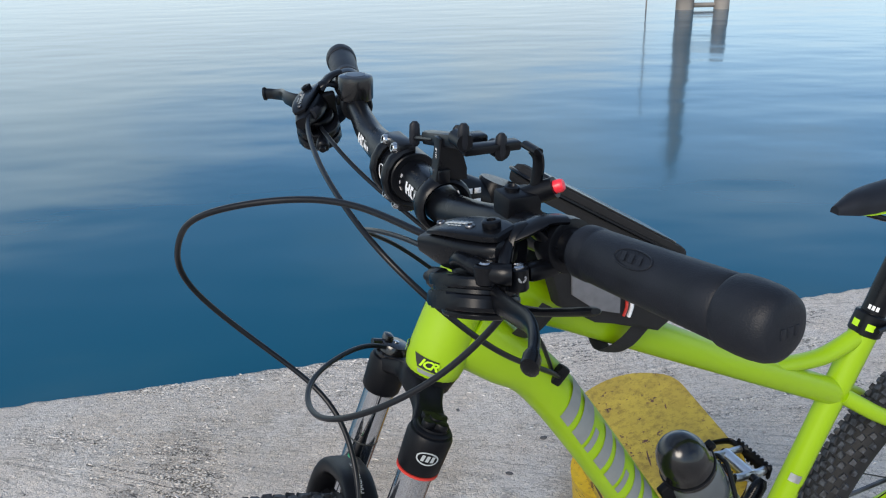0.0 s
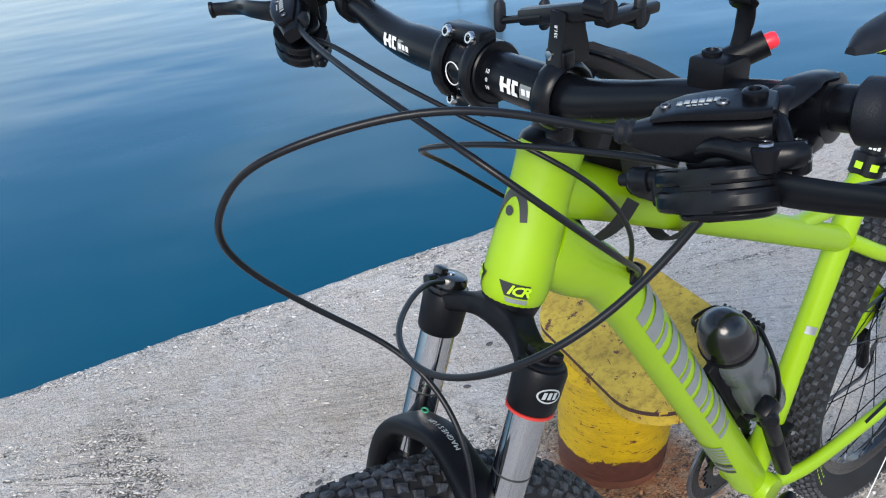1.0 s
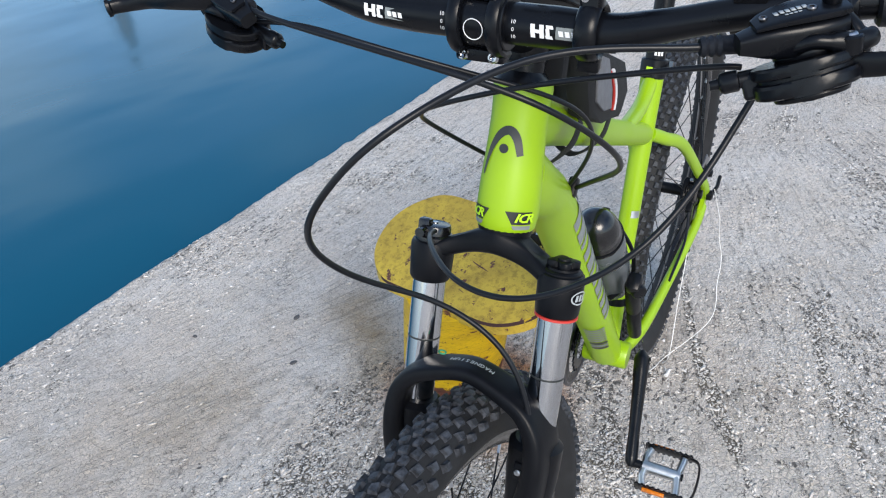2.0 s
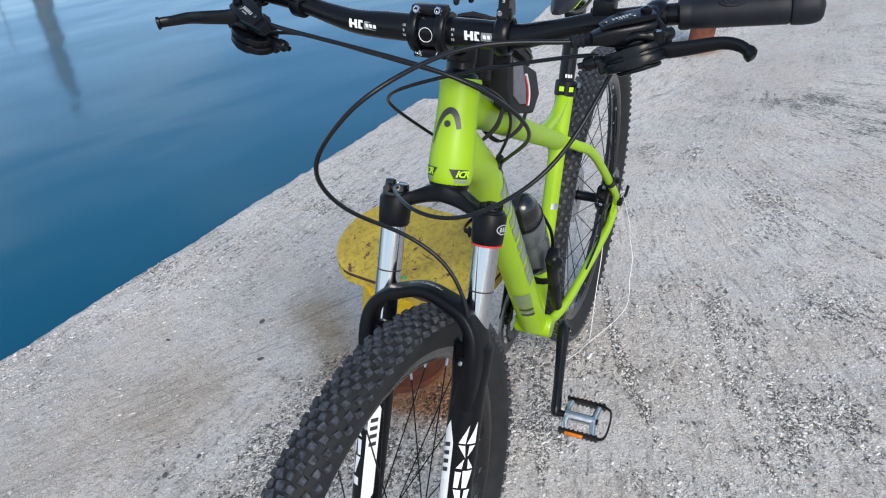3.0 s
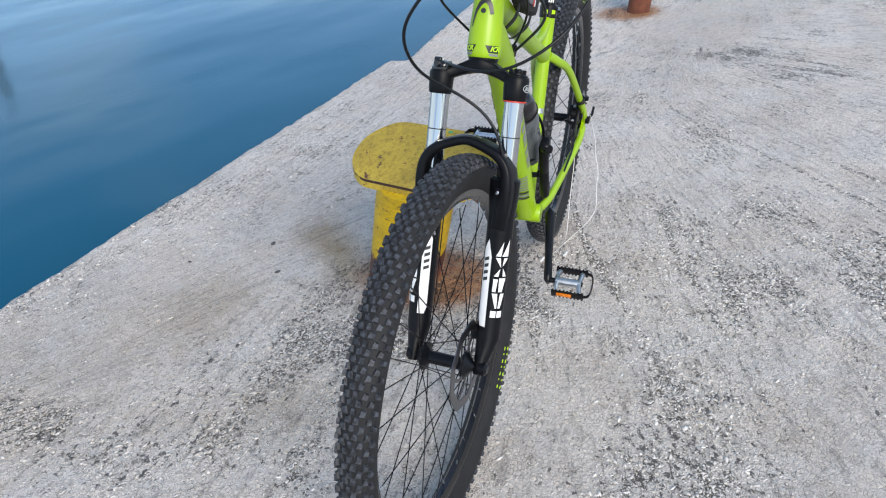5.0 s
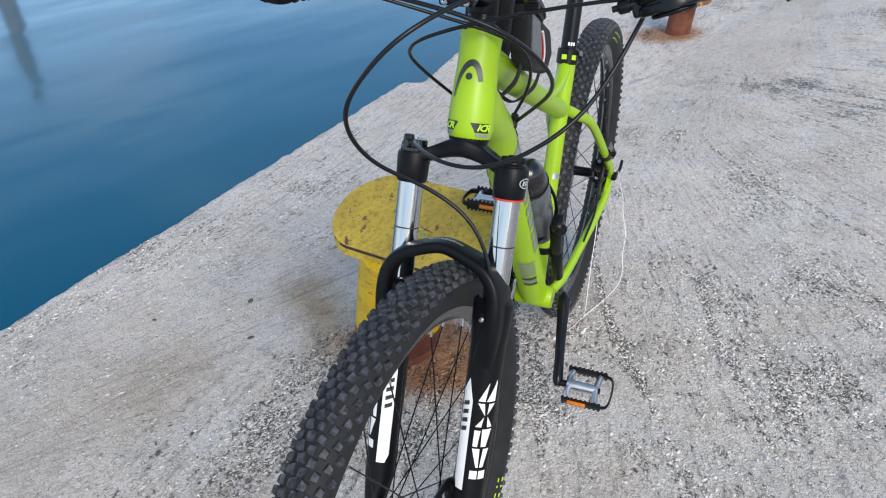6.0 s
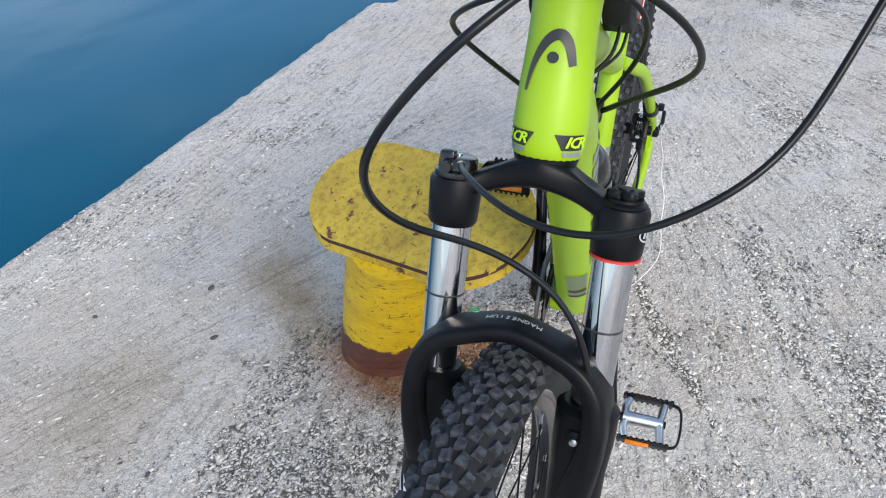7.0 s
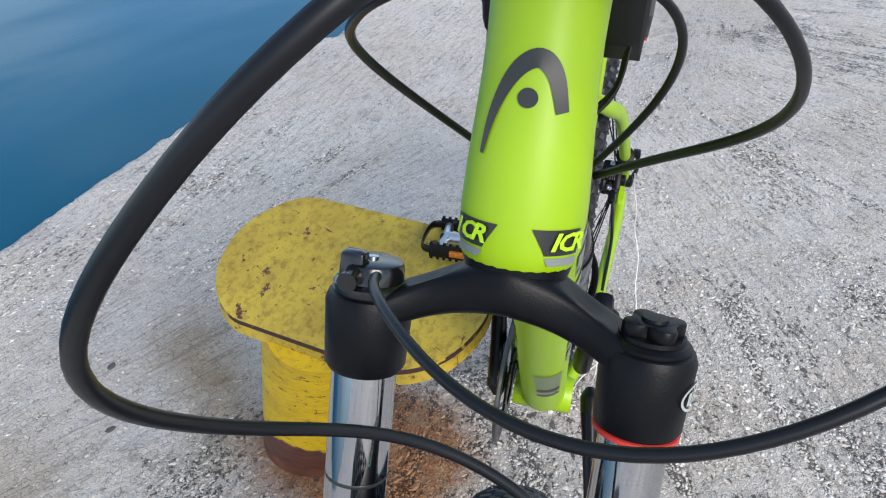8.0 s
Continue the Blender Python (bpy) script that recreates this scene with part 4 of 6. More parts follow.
for s in (1, -1):
    bm = B()
    lathe(bm, [(0.0163, -0.215), (0.0163, -0.06)], frame_of(AX, leg_axis(s, 0)), 28)
    st = part("stanchion", bm, CHROME, fork, "polished chrome stanchion", F)
    bm = B()
    lathe(bm, [(0.0164, -0.1335), (0.01655, -0.133), (0.01655, -0.132), (0.0164, -0.1315)], frame_of(AX, leg_axis(s, 0)), 24)
    part("ring", bm, DARKINK, st, "", F)
bm = B()
lathe(bm, [(0.0185, low - 0.0022), (0.0200, low - 0.0017), (0.0200, low + 0.0003), (0.0185, low + 0.0008)], frame_of(AX, leg_axis(1, 0)), 28)
part("ring", bm, RED, fork, "thin red ring under the crown", F)
# lower legs with the arch between them
leg_end = (AXLE_F - HT0).dot(AX)
LOWER = {}
for s in (1, -1):
    bm = B()
    pts = [leg_axis(s, -0.200), leg_axis(s, -0.205), leg_axis(s, -0.235), leg_axis(s, -0.262), leg_axis(s, -0.36), leg_axis(s, leg_end + 0.05), AXLE_F + AX * 0.014 + Vector((0, 0.0645 * s, 0)) + FWD * -0.012, AXLE_F + AX * -0.014 + Vector((0, 0.063 * s, 0)) + FWD * -0.004]
    tube(bm, pts, [0.0205, 0.0262, 0.0256, 0.0232, 0.0226, 0.0210, (0.0135, 0.017), (0.010, 0.014)], 24)
    LOWER[s] = part("lower_leg", bm, MATTE, fork, "matt black fork lower", F)
bm = B()
def arch_point(s, d, ahead, out):
    return HT0 + AX * d + FWD * (LEG_OFF + ahead) + Vector((0, s * out, 0))


# wide wings rise from the legs, turn at a shoulder and meet in a flat band
half = [(-0.285, 0.002, LEG_Y + 0.001), (-0.262, 0.006, LEG_Y + 0.005), (-0.236, 0.009, LEG_Y + 0.009), (-0.208, 0.012, LEG_Y + 0.010), (-0.183, 0.015, LEG_Y + 0.006), (-0.1635, 0.018, LEG_Y - 0.008), (-0.151, 0.020, LEG_Y - 0.034)]
bridge = smooth([arch_point(-1, *h) for h in half] + [arch_point(1, -0.1425, 0.021, 0)] + [arch_point(1, *h) for h in half[::-1]], 5)
rows_c = []
ref_c = FWD.copy()
for k, p in enumerate(bridge):
    tan_c = (bridge[min(k + 1, len(bridge) - 1)] - bridge[max(k - 1, 0)]).normalized()
    ref_c = (ref_c - tan_c * ref_c.dot(tan_c)).normalized()
    oth_c = tan_c.cross(ref_c)
    q = abs(k - (len(bridge) - 1) / 2) / ((len(bridge) - 1) / 2)
    wide, thin = 0.0165 + 0.0095 * math.sin(math.pi * min(1, q * 0.75)) ** 2, 0.0078 + 0.0075 * q ** 1.6
    ring_c = []
    for j in range(20):
        a = 2 * math.pi * j / 20
        ca, sa = math.cos(a), math.sin(a)
        ring_c.append(bm.verts.new(p + ref_c * wide * math.copysign(abs(ca) ** 0.5, ca) + oth_c * thin * math.copysign(abs(sa) ** 0.5, sa)))
    rows_c.append(ring_c)
for u_c, v_c in zip(rows_c, rows_c[1:]):
    for j in range(20):
        bm.faces.new((u_c[j], u_c[(j + 1) % 20], v_c[(j + 1) % 20], v_c[j]))
bm.faces.new(rows_c[0][::-1])
bm.faces.new(rows_c[-1])
arch_part = part("arch", bm, MATTE, fork, "black arch between the fork lowers", F)
bm = B()
lathe(bm, [(0.0055, -0.075), (0.010, -0.073), (0.010, -0.064), (0.0055, -0.062), (0.0055, 0.062), (0.012, 0.064), (0.012, 0.076), (0.008, 0.080)], frame_of((0, 1, 0), AXLE_F), 18)
part("axle", bm, BLACK, fork, "", F)

# stem, handlebar
F = TURN_BAR
BAR_C = Vector((0.953, -0.002, 1.060))
bm = B()
lathe(bm, [(0.0265, 0.0), (0.0245, 0.006), (0.0205, 0.010), (0.0185, 0.012), (0.0185, 0.022)], frame_of(AX, HT1), 28)
part("headset", bm, BLACK, bike, "", F)
bm = B()
sb = HT1 + AX * 0.042
lathe(bm, [(0.0185, -0.022), (0.0195, -0.020), (0.0195, 0.020), (0.0185, 0.022)], frame_of(AX, sb), 28)
tube(bm, along(sb, BAR_C, 0.05, 0.3, 0.6, 0.82), [(0.017, 0.018), (0.0165, 0.017), (0.017, 0.0165), (0.020, 0.0165)], 20)
lathe(bm, [(0.0205, -0.0225), (0.0215, -0.0215), (0.0215, 0.0215), (0.0205, 0.0225)], frame_of((0, 1, 0), BAR_C), 32)
stem = part("stem", bm, BLACK, bike, "satin black stem", F)
bm = B()
bar = [(-0.362, -0.036, 0.028), (-0.30, -0.024, 0.025), (-0.20, -0.007, 0.019), (-0.135, -0.001, 0.007), (-0.10, 0, 0.001), (-0.06, 0, 0), (0.06, 0, 0), (0.10, 0, 0.001), (0.135, -0.001, 0.009), (0.20, -0.007, 0.025), (0.30, -0.022, 0.039), (0.360, -0.034, 0.046)]
BARP = smooth([BAR_C + Vector((x, y, z)) for y, x, z in bar], 5)
tube(bm, BARP, [0.0159 if abs(p.y - BAR_C.y) < 0.065 else max(0.0111, 0.0159 - (abs(p.y - BAR_C.y) - 0.065) * 0.055) for p in BARP], 20)
handlebar = part("handlebar", bm, BLACK, bike, "satin black riser handlebar", F)


def bar_at(y):
    """The bar's axis at a distance y from the bicycle's middle."""
    q = y - BAR_C.y
    xs, zs = np.interp(q, [p[0] for p in bar], [p[1] for p in bar]), np.interp(q, [p[0] for p in bar], [p[2] for p in bar])
    return Vector((BAR_C.x + float(xs), y, BAR_C.z + float(zs)))


for s in (1, -1):
    a, b = bar_at(0.263 if s > 0 else -0.260), bar_at(0.369 if s > 0 else -0.346)
    d = (b - a).normalized()
    bm = B()
    Lg = (b - a).length
    lathe(bm, [(0.0135, 0), (0.0158, 0.002), (0.0160, 0.010), (0.0153, 0.012), (0.0156, 0.014), (0.0162, 0.05), (0.0168, 0.09), (0.0170, Lg - 0.006), (0.0160, Lg - 0.004)], frame_of(d, a), 28)
    grip = part("grip", bm, RUBBER, bike, "black rubber grip", F)
    bm = B()
    lathe(bm, [(0.0150, Lg - 0.0045), (0.0158, Lg - 0.0035), (0.0174, Lg - 0.0028), (0.0181, Lg - 0.001), (0.0184, Lg + 0.007), (0.0181, Lg + 0.014), (0.0172, Lg + 0.0195), (0.0155, Lg + 0.0235), (0.0120, Lg + 0.0260), (0.0070, Lg + 0.0270), (0.001, Lg + 0.0273)], frame_of(d, a), 36)
    cap = part("end_cap", bm, RUBBER, grip, "", F)
    # moulded emblem on the cap's end: a swoosh and three short bars
    m_cap = frame_of(d, a + d * (Lg + 0.0268), (0, 0, 1))
    bm = B()
    tube(bm, [m_cap @ Vector((0.0105 * math.cos(t), 0.0068 * math.sin(t), -0.0016 - 0.0006 * abs(math.cos(t)))) for t in [0.6 + 3.4 * k / 16 for k in range(17)]], 0.0006, 6)
    for k in range(3):
        box(bm, (0.0030, 0.0052, 0.0012), m_cap @ pose(-0.0045 + 0.0045 * k, 0, 0.0002), 0.0004)
    part("emblem", bm, RUBBER, cap, "", F)



# ---- cables ----
def cable(name, pts, r, label, steps=10):
    bm = B()
    line = smooth(pts, steps)
    for _ in range(24):
        line = [line[0]] + [(a + b * 2 + c) / 4 for a, b, c in zip(line, line[1:], line[2:])] + [line[-1]]
    tube(bm, line, r, 10)
    return part(name, bm, CABLE, bike, label, HANG)


cable("brake_hose", [(0.994, 0.178, 1.075), (1.004, 0.158, 1.074), (1.040, 0.071, 1.074), (1.125, 0.014, 1.053), (1.144, -0.027, 1.014), (1.142, -0.064, 0.955), (1.078, -0.062, 0.875), (1.027, -0.018, 0.829), (1.021, 0.045, 0.784), (1.036, 0.074, 0.705), (1.050, 0.070, 0.62), (1.085, 0.072, 0.52), (1.098, 0.074, 0.45)], 0.0026, "black hydraulic hose in a wide loop")
cable("lockout_cable", [(0.962, 0.214, 1.058), (0.955, 0.204, 1.035), (0.994, 0.180, 0.974), (1.045, 0.147, 0.931), (1.066, 0.076, 0.886), (1.052, 0.007, 0.877), (0.988, -0.048, 0.865), (0.955, -0.057, 0.849)], 0.0025, "black lockout cable looping to the fork cap")
cable("brake_hose", [(0.978, -0.215, 1.058), (0.994, -0.188, 1.056), (1.011, -0.081, 1.049), (1.010, 0.021, 1.033), (0.987, 0.082, 1.002), (0.923, 0.111, 0.937), (0.842, 0.064, 0.869), (0.798, 0.025, 0.824)], 0.0026, "black hydraulic hose running into the frame")
cable("shift_cable", [(0.972, -0.215, 1.040), (0.980, -0.158, 1.047), (0.970, -0.092, 1.031), (0.938, -0.004, 1.003), (0.900, 0.060, 0.971), (0.851, 0.062, 0.909), (0.810, 0.026, 0.836)], 0.0022, "black gear cable running into the frame")
cable("shift_cable", [(0.978, 0.192, 1.056), (0.983, 0.169, 1.055), (0.983, 0.049, 1.025), (0.988, -0.030, 0.998), (0.962, -0.060, 0.974), (0.919, -0.074, 0.940), (0.824, -0.034, 0.853), (0.808, -0.027, 0.836)], 0.0022, "black gear cable curving round the head tube")


def local(o, fwd, out):
    """A pose with x ahead, y outwards along the bar, z up."""
    y = Vector(out).normalized()
    x = (Vector(fwd) - y * Vector(fwd).dot(y)).normalized()
    m = Matrix((x, y, x.cross(y))).transposed().to_4x4()
    m.translation = o
    return m


def steered(p):
    return TURN_BAR @ Vector(p)


def oval(a, b, n=24, power=2.6, cx=0, cy=0):
    """A rounded outline between an ellipse and a box."""
    out = []
    for k in range(n):
        t = 2 * math.pi * k / n
        c, s = math.cos(t), math.sin(t)
        out.append((cx + a * math.copysign(abs(c) ** (2 / power), c), cy + b * math.copysign(abs(s) ** (2 / power), s)))
    return out


def controls(o, m, blade, hose, side):
    """One side's lever, reservoir, clamp and shifter pod."""
    lever = new("brake_lever")
    mr = m @ Matrix.Translation((0.042, -0.009, 0.005)) @ Matrix.Rotation(radians(20), 4, "Z") @ Matrix.Rotation(radians(7), 4, "Y") @ Matrix.Translation((-0.038, 0, 0))
    lever.parent = bike
    tagged(lever, "black hydraulic brake lever with reservoir")
    bm = B()
    lathe(bm, [(0.0132, -0.008), (0.0165, -0.007), (0.0170, 0), (0.0165, 0.007), (0.0132, 0.008)], frame_of((0, 1, 0), (0, 0.002, 0)), 22)
    tube(bm, smooth([(0.012, 0.000, 0.004), (0.022, -0.004, 0.013), (0.034, -0.004, 0.010), (0.040, -0.002, -0.004)], 4), (0.008, 0.0035), 10, side=(0, 1, 0))
    tube(bm, smooth([(0.002, 0.004, 0.0155), (0.014, 0.002, 0.0165), (0.026, -0.002, 0.012), (0.034, -0.008, 0.008)], 4), [(0.0085, 0.003)] * 5 + [(0.0105, 0.0035)] * 8, 12, side=(0, 1, 0))
    box(bm, (0.022, 0.012, 0.010), pose(0.018, 0.003, -0.012), 0.003)
    part("clamp", bm, BLACK, lever, "", m)
    # a wedge-shaped body, a seam, and a lid of the same outline with its print and screws
    def loft(name, mat, rows, parent, pinch):
        bm = B()
        rings = []
        for y, hw, lo, hi in rows:
            rings.append([bm.verts.new((0.038 + hw * math.copysign(abs(math.cos(q)) ** pinch, math.cos(q)), y, (lo + hi) / 2 + (hi - lo) / 2 * math.copysign(abs(math.sin(q)) ** pinch, math.sin(q)))) for q in [2 * math.pi * k / 24 for k in range(24)]])
        for u, v in zip(rings, rings[1:]):
            for k in range(24):
                bm.faces.new((u[k], u[(k + 1) % 24], v[(k + 1) % 24], v[k]))
        bm.faces.new(rings[0][::-1])
        bm.faces.new(rings[-1])
        return part(name, bm, mat, parent, "", mr, angle=30)

    res = loft("reservoir", BLACK, ((0.0105, 0.0070, -0.010, 0.0030), (0.0090, 0.0105, -0.013, 0.0048), (0.0030, 0.0132, -0.0150, 0.0052), (-0.0086, 0.0140, -0.0170, 0.0052), (-0.0206, 0.0136, -0.0178, 0.0050), (-0.0310, 0.0122, -0.0172, 0.0044), (-0.0396, 0.0102, -0.0155, 0.0030), (-0.0464, 0.0085, -0.0135, 0.0010), (-0.0533, 0.0068, -0.0118, -0.0008)), lever, 0.5)
    loft("lid", BLACK, ((0.0105, 0.0080, 0.0056, 0.0088), (0.0092, 0.0104, 0.0056, 0.0104), (0.0030, 0.0130, 0.0056, 0.0112), (-0.0086, 0.0138, 0.0056, 0.0112), (-0.0206, 0.0134, 0.0054, 0.0106), (-0.0310, 0.0119, 0.0048, 0.0093), (-0.0396, 0.0096, 0.0034, 0.0070), (-0.0443, 0.0070, 0.0022, 0.0048)), res, 0.42)
    for x, y, z, r, h in ((0.0385, 0.0010, 0.0106, 0.0056, 0.0042), (0.0420, -0.0120, 0.0104, 0.0030, 0.0011), (0.0375, -0.0385, 0.0070, 0.0026, 0.0010)):
        bm = B()
        lathe(bm, [(r * 0.92, 0), (r, h * 0.3), (r, h), (r * 0.86, h + 0.0006), (r * 0.5, h + 0.0007), (r * 0.45, h - 0.0006), (0.0005, h - 0.0006)], pose(x, y, z), 18)
        part("screw", bm, BLACK if r > 0.005 else DISC, res, "", mr)
    bm = B()
    for k in range(6):
        box(bm, (0.0042, 0.0026, 0.0002), pose(0.0385, -0.0150 - 0.0033 * k, 0.01125 - 0.00030 * k - (0.0004 if k > 4 else 0)), 0)
    for k in range(4):
        box(bm, (0.0013, 0.0020, 0.0002), pose(0.0430, -0.0190 - 0.0026 * k, 0.01085 - 0.00022 * k), 0)
    part("decal", bm, PALEINK, res, "", mr)
    bm = B()
    prof = []
    for k in range(13):
        z = 0.030 * k / 12
        prof.append((0.0066 - 0.0012 * k / 12 + (0.0013 if k % 2 and k > 6 else 0), z))
    d = (Vector(hose[1]) - Vector(hose[0])).normalized()
    lathe(bm, prof, frame_of(d, Vector(hose[0]) - d * 0.018), 16)
    part("hose_boot", bm, RUBBER, lever, "ribbed rubber hose boot", HANG)
    # the lever's forked root, its strap from the body, and three bright bolts
    bm = B()
    tube(bm, smooth([(0.054, -0.024, -0.014), (0.057, -0.026, -0.007), (0.059, -0.018, -0.0025), (0.058, -0.008, -0.0035), (0.055, 0.003, -0.0055), (0.050, 0.012, -0.0058), (0.046, 0.015, -0.006)], 5), [(0.0042, 0.0036)] * 6 + [(0.0046, 0.0048)] * 10 + [(0.0050, 0.0062)] * 15, 14, side=(0, 0, 1))
    tube(bm, smooth([(0.054, -0.024, -0.014), (0.052, -0.012, -0.0165), (0.047, 0.000, -0.0165), (0.043, 0.010, -0.0160)], 5), [(0.0038, 0.0036)] * 6 + [(0.0046, 0.0060)] * 10, 12, side=(0, 0, 1))
    lathe(bm, [(0.0060, -0.0120), (0.0070, -0.0110), (0.0074, -0.0010), (0.0064, 0.0000), (0.0048, 0.0002), (0.0046, -0.0006), (0.0004, -0.0006)], pose(0.0545, 0.0030, -0.0006), 20)
    lathe(bm, [(0.0056, -0.0180), (0.0064, -0.0170), (0.0064, -0.0055), (0.0054, -0.0047), (0.0004, -0.0047)], pose(0.038, 0.0092, 0), 18)
    tube(bm, smooth([(0.034, -0.004, 0.0085), (0.038, 0.000, 0.0075), (0.044, 0.006, 0.002), (0.047, 0.009, -0.0025)], 4), (0.0022, 0.0036), 12, side=(0, 0, 1))
    part("pivot", bm, BLACK, lever, "", m)
    for at, axis, r in (((0.0545, 0.0030, -0.0014), (0, 0, 1), 0.0042), ((0.038, 0.0092, -0.0050), (0, 0, 1), 0.0044), ((0.0386, 0.0135, -0.0100), (0.2, 1, 0.1), 0.0031)):
        bm = B()
        lathe(bm, [(r, -0.002), (r, 0.0010), (r * 0.8, 0.0018), (r * 0.45, 0.0019), (r * 0.40, 0.0008), (0.0003, 0.0008)], frame_of(axis, at), 16)
        part("bolt", bm, STEEL, lever, "bright steel bolt", m)
    bm = B()
    line = smooth(blade, 6)
    k = len(line) - 1
    tube(bm, line, [(0.0100 - 0.0037 * min(1, i / k * 1.5) + (0.0016 if i >= k - 3 else 0), 0.0030 if i < k - 3 else 0.0046) if i < k else (0.0040, 0.0030) for i in range(k + 1)], 12, side=(0, 0, 1) if side > 0 else (0, 0, -1))
    part("blade", bm, BLACK, lever, "curved black lever blade", HANG)
    sh = new("shifter")
    sh.parent = bike
    tagged(sh, "black plastic gear shifter under the bar")
    tilt = m @ pose(0.049, -0.021, -0.0235, 12, -14, 0) @ Matrix.Scale(0.9, 4)
    bm = B()
    prism(bm, oval(0.0262, 0.0340, 30, 2.3), 0.0085, pose(0, 0, 0.0045), 0.0022)
    prism(bm, oval(0.0238, 0.0312, 30, 2.2), 0.0030, pose(0, 0, -0.0010), 0.0)
    prism(bm, oval(0.0268, 0.0346, 30, 2.3), 0.0115, pose(0, 0, -0.0080), 0.0030)
    prism(bm, oval(0.0190, 0.0250, 24, 2.2), 0.0060, pose(0, 0.002, -0.0160), 0.0028)
    prism(bm, oval(0.0180, 0.0225, 24, 2.2), 0.0080, pose(-0.003, 0.004, 0.0122), 0.0028)
    box(bm, (0.012, 0.016, 0.018), pose(-0.002, -0.033, -0.003), 0.003)
    part("housing", bm, BLACK, sh, "", tilt, angle=22)
    for x, y in ((0.010, -0.010), (-0.010, 0.012)):
        bm = B()
        lathe(bm, [(0.0026, 0), (0.0026, 0.0012), (0.0016, 0.0014), (0.0012, 0.0006), (0.0002, 0.0006)], pose(x, y, 0.0160), 10)
        part("screw", bm, DISC, sh, "", tilt)
    bm = B()
    lathe(bm, [(0.0062, 0.0), (0.0062, 0.012), (0.0078, 0.013), (0.0080, 0.023), (0.0066, 0.025), (0.0040, 0.026), (0.0036, 0.032)], frame_of((0.10, -1, 0.06), (-0.003, -0.030, 0.003)), 10)
    part("barrel", bm, BLACK, sh, "", tilt)
    bm = B()
    tube(bm, smooth([(-0.012, 0.018, -0.010), (-0.026, 0.036, -0.012), (-0.036, 0.058, -0.010), (-0.040, 0.074, -0.008)], 4), [(0.012, 0.003)] * 11 + [(0.010, 0.003), (0.005, 0.002)], 10, side=(0.5, 0.8, 0))
    part("paddle", bm, MATTE, sh, "", tilt)
    bm = B()
    box(bm, (0.018, 0.012, 0.034), pose(-0.018, 0.016, 0.018), 0.003)
    part("mount", bm, MATTE, sh, "", tilt)
    return lever


barL = (steered(bar_at(0.30)) - steered(bar_at(0.22)))
OL = steered(bar_at(0.243))
mL = local(OL, (1, 0, 0), barL)
controls(OL, mL, [(0.990, 0.236, 1.077), (0.995, 0.248, 1.074), (0.998, 0.262, 1.075), (1.001, 0.285, 1.081), (1.006, 0.312, 1.0895), (1.013, 0.330, 1.090), (1.022, 0.342, 1.084)], ((0.994, 0.178, 1.075), (1.004, 0.158, 1.074)), 1)
barR = (steered(bar_at(-0.30)) - steered(bar_at(-0.22)))
OR = steered(bar_at(-0.245))
mR = local(OR, (1, 0, 0), -barR) @ Matrix.Rotation(radians(22), 4, "Y") @ Matrix.Diagonal((1, -1, 1, 1))
controls(OR, mR, [(0.978, -0.238, 1.062), (0.988, -0.256, 1.060), (0.993, -0.286, 1.058), (0.990, -0.315, 1.054), (0.994, -0.336, 1.050), (1.000, -0.346, 1.049), (1.006, -0.352, 1.048)], ((0.978, -0.215, 1.058), (0.994, -0.188, 1.056)), -1)

# ---- stem details ----
for y in (-0.013, 0.013):
    for up in (1, -1):
        bm = B()
        lathe(bm, [(0.0046, -0.012), (0.0046, 0.004), (0.0036, 0.0055), (0.0024, 0.0055), (0.0022, 0.002), (0.0004, 0.002)], frame_of((0.95, 0, 0.3), BAR_C + Vector((0.012, y, 0.0245 * up)), (0, 1, 0)), 14)
        part("bolt", bm, CHROME, stem, "", F)
bm = B()
for y in (-0.0165, 0.0165):
    tube(bm, [BAR_C + Vector((0.0245 * math.cos(a), y, 0.0245 * math.sin(a))) for a in [radians(-88 + 22 * k) for k in range(9)]], (0.006, 0.004), 10, side=(0, 1, 0))
for up in (1, -1):
    box(bm, (0.016, 0.042, 0.011), Matrix.Translation(BAR_C + Vector((0.006, 0, 0.0245 * up))), 0.003)
part("faceplate", bm, BLACK, stem, "", F)
bm = B()
tube(bm, [BAR_C + Vector((0.0222, 0.008 * math.cos(a), 0.008 * math.sin(a))) for a in [2 * math.pi * k / 32 for k in range(32)]], 0.0004, 6, closed=True)
part("ring_mark", bm, WHITEINK, stem, "thin white ring mark", F)


def words(name, body, size, m, mat, parent, xf=None, shear=0.0, bold=0.0):
    """Raised lettering as a mesh."""
    c = bpy.data.curves.new(name, "FONT")
    c.body, c.size, c.extrude, c.align_x, c.align_y = body, size, 0.0001, "CENTER", "CENTER"
    c.resolution_u, c.shear, c.offset = 2, shear, bold
    tmp = bpy.data.objects.new(name, c)
    me = bpy.data.meshes.new_from_object(tmp)
    bpy.data.objects.remove(tmp)
    bpy.data.curves.remove(c)
    me.transform((xf or Matrix()) @ m)
    me.materials.clear()
    me.materials.append(mat)
    ob = new(name, me)
    ob.parent = parent
    return ob


def facing(at, normal, right):
    z = Vector(normal).normalized()
    x = (Vector(right) - z * Vector(right).dot(z)).normalized()
    m = Matrix((x, z.cross(x), z)).transposed().to_4x4()
    m.translation = at
    return m


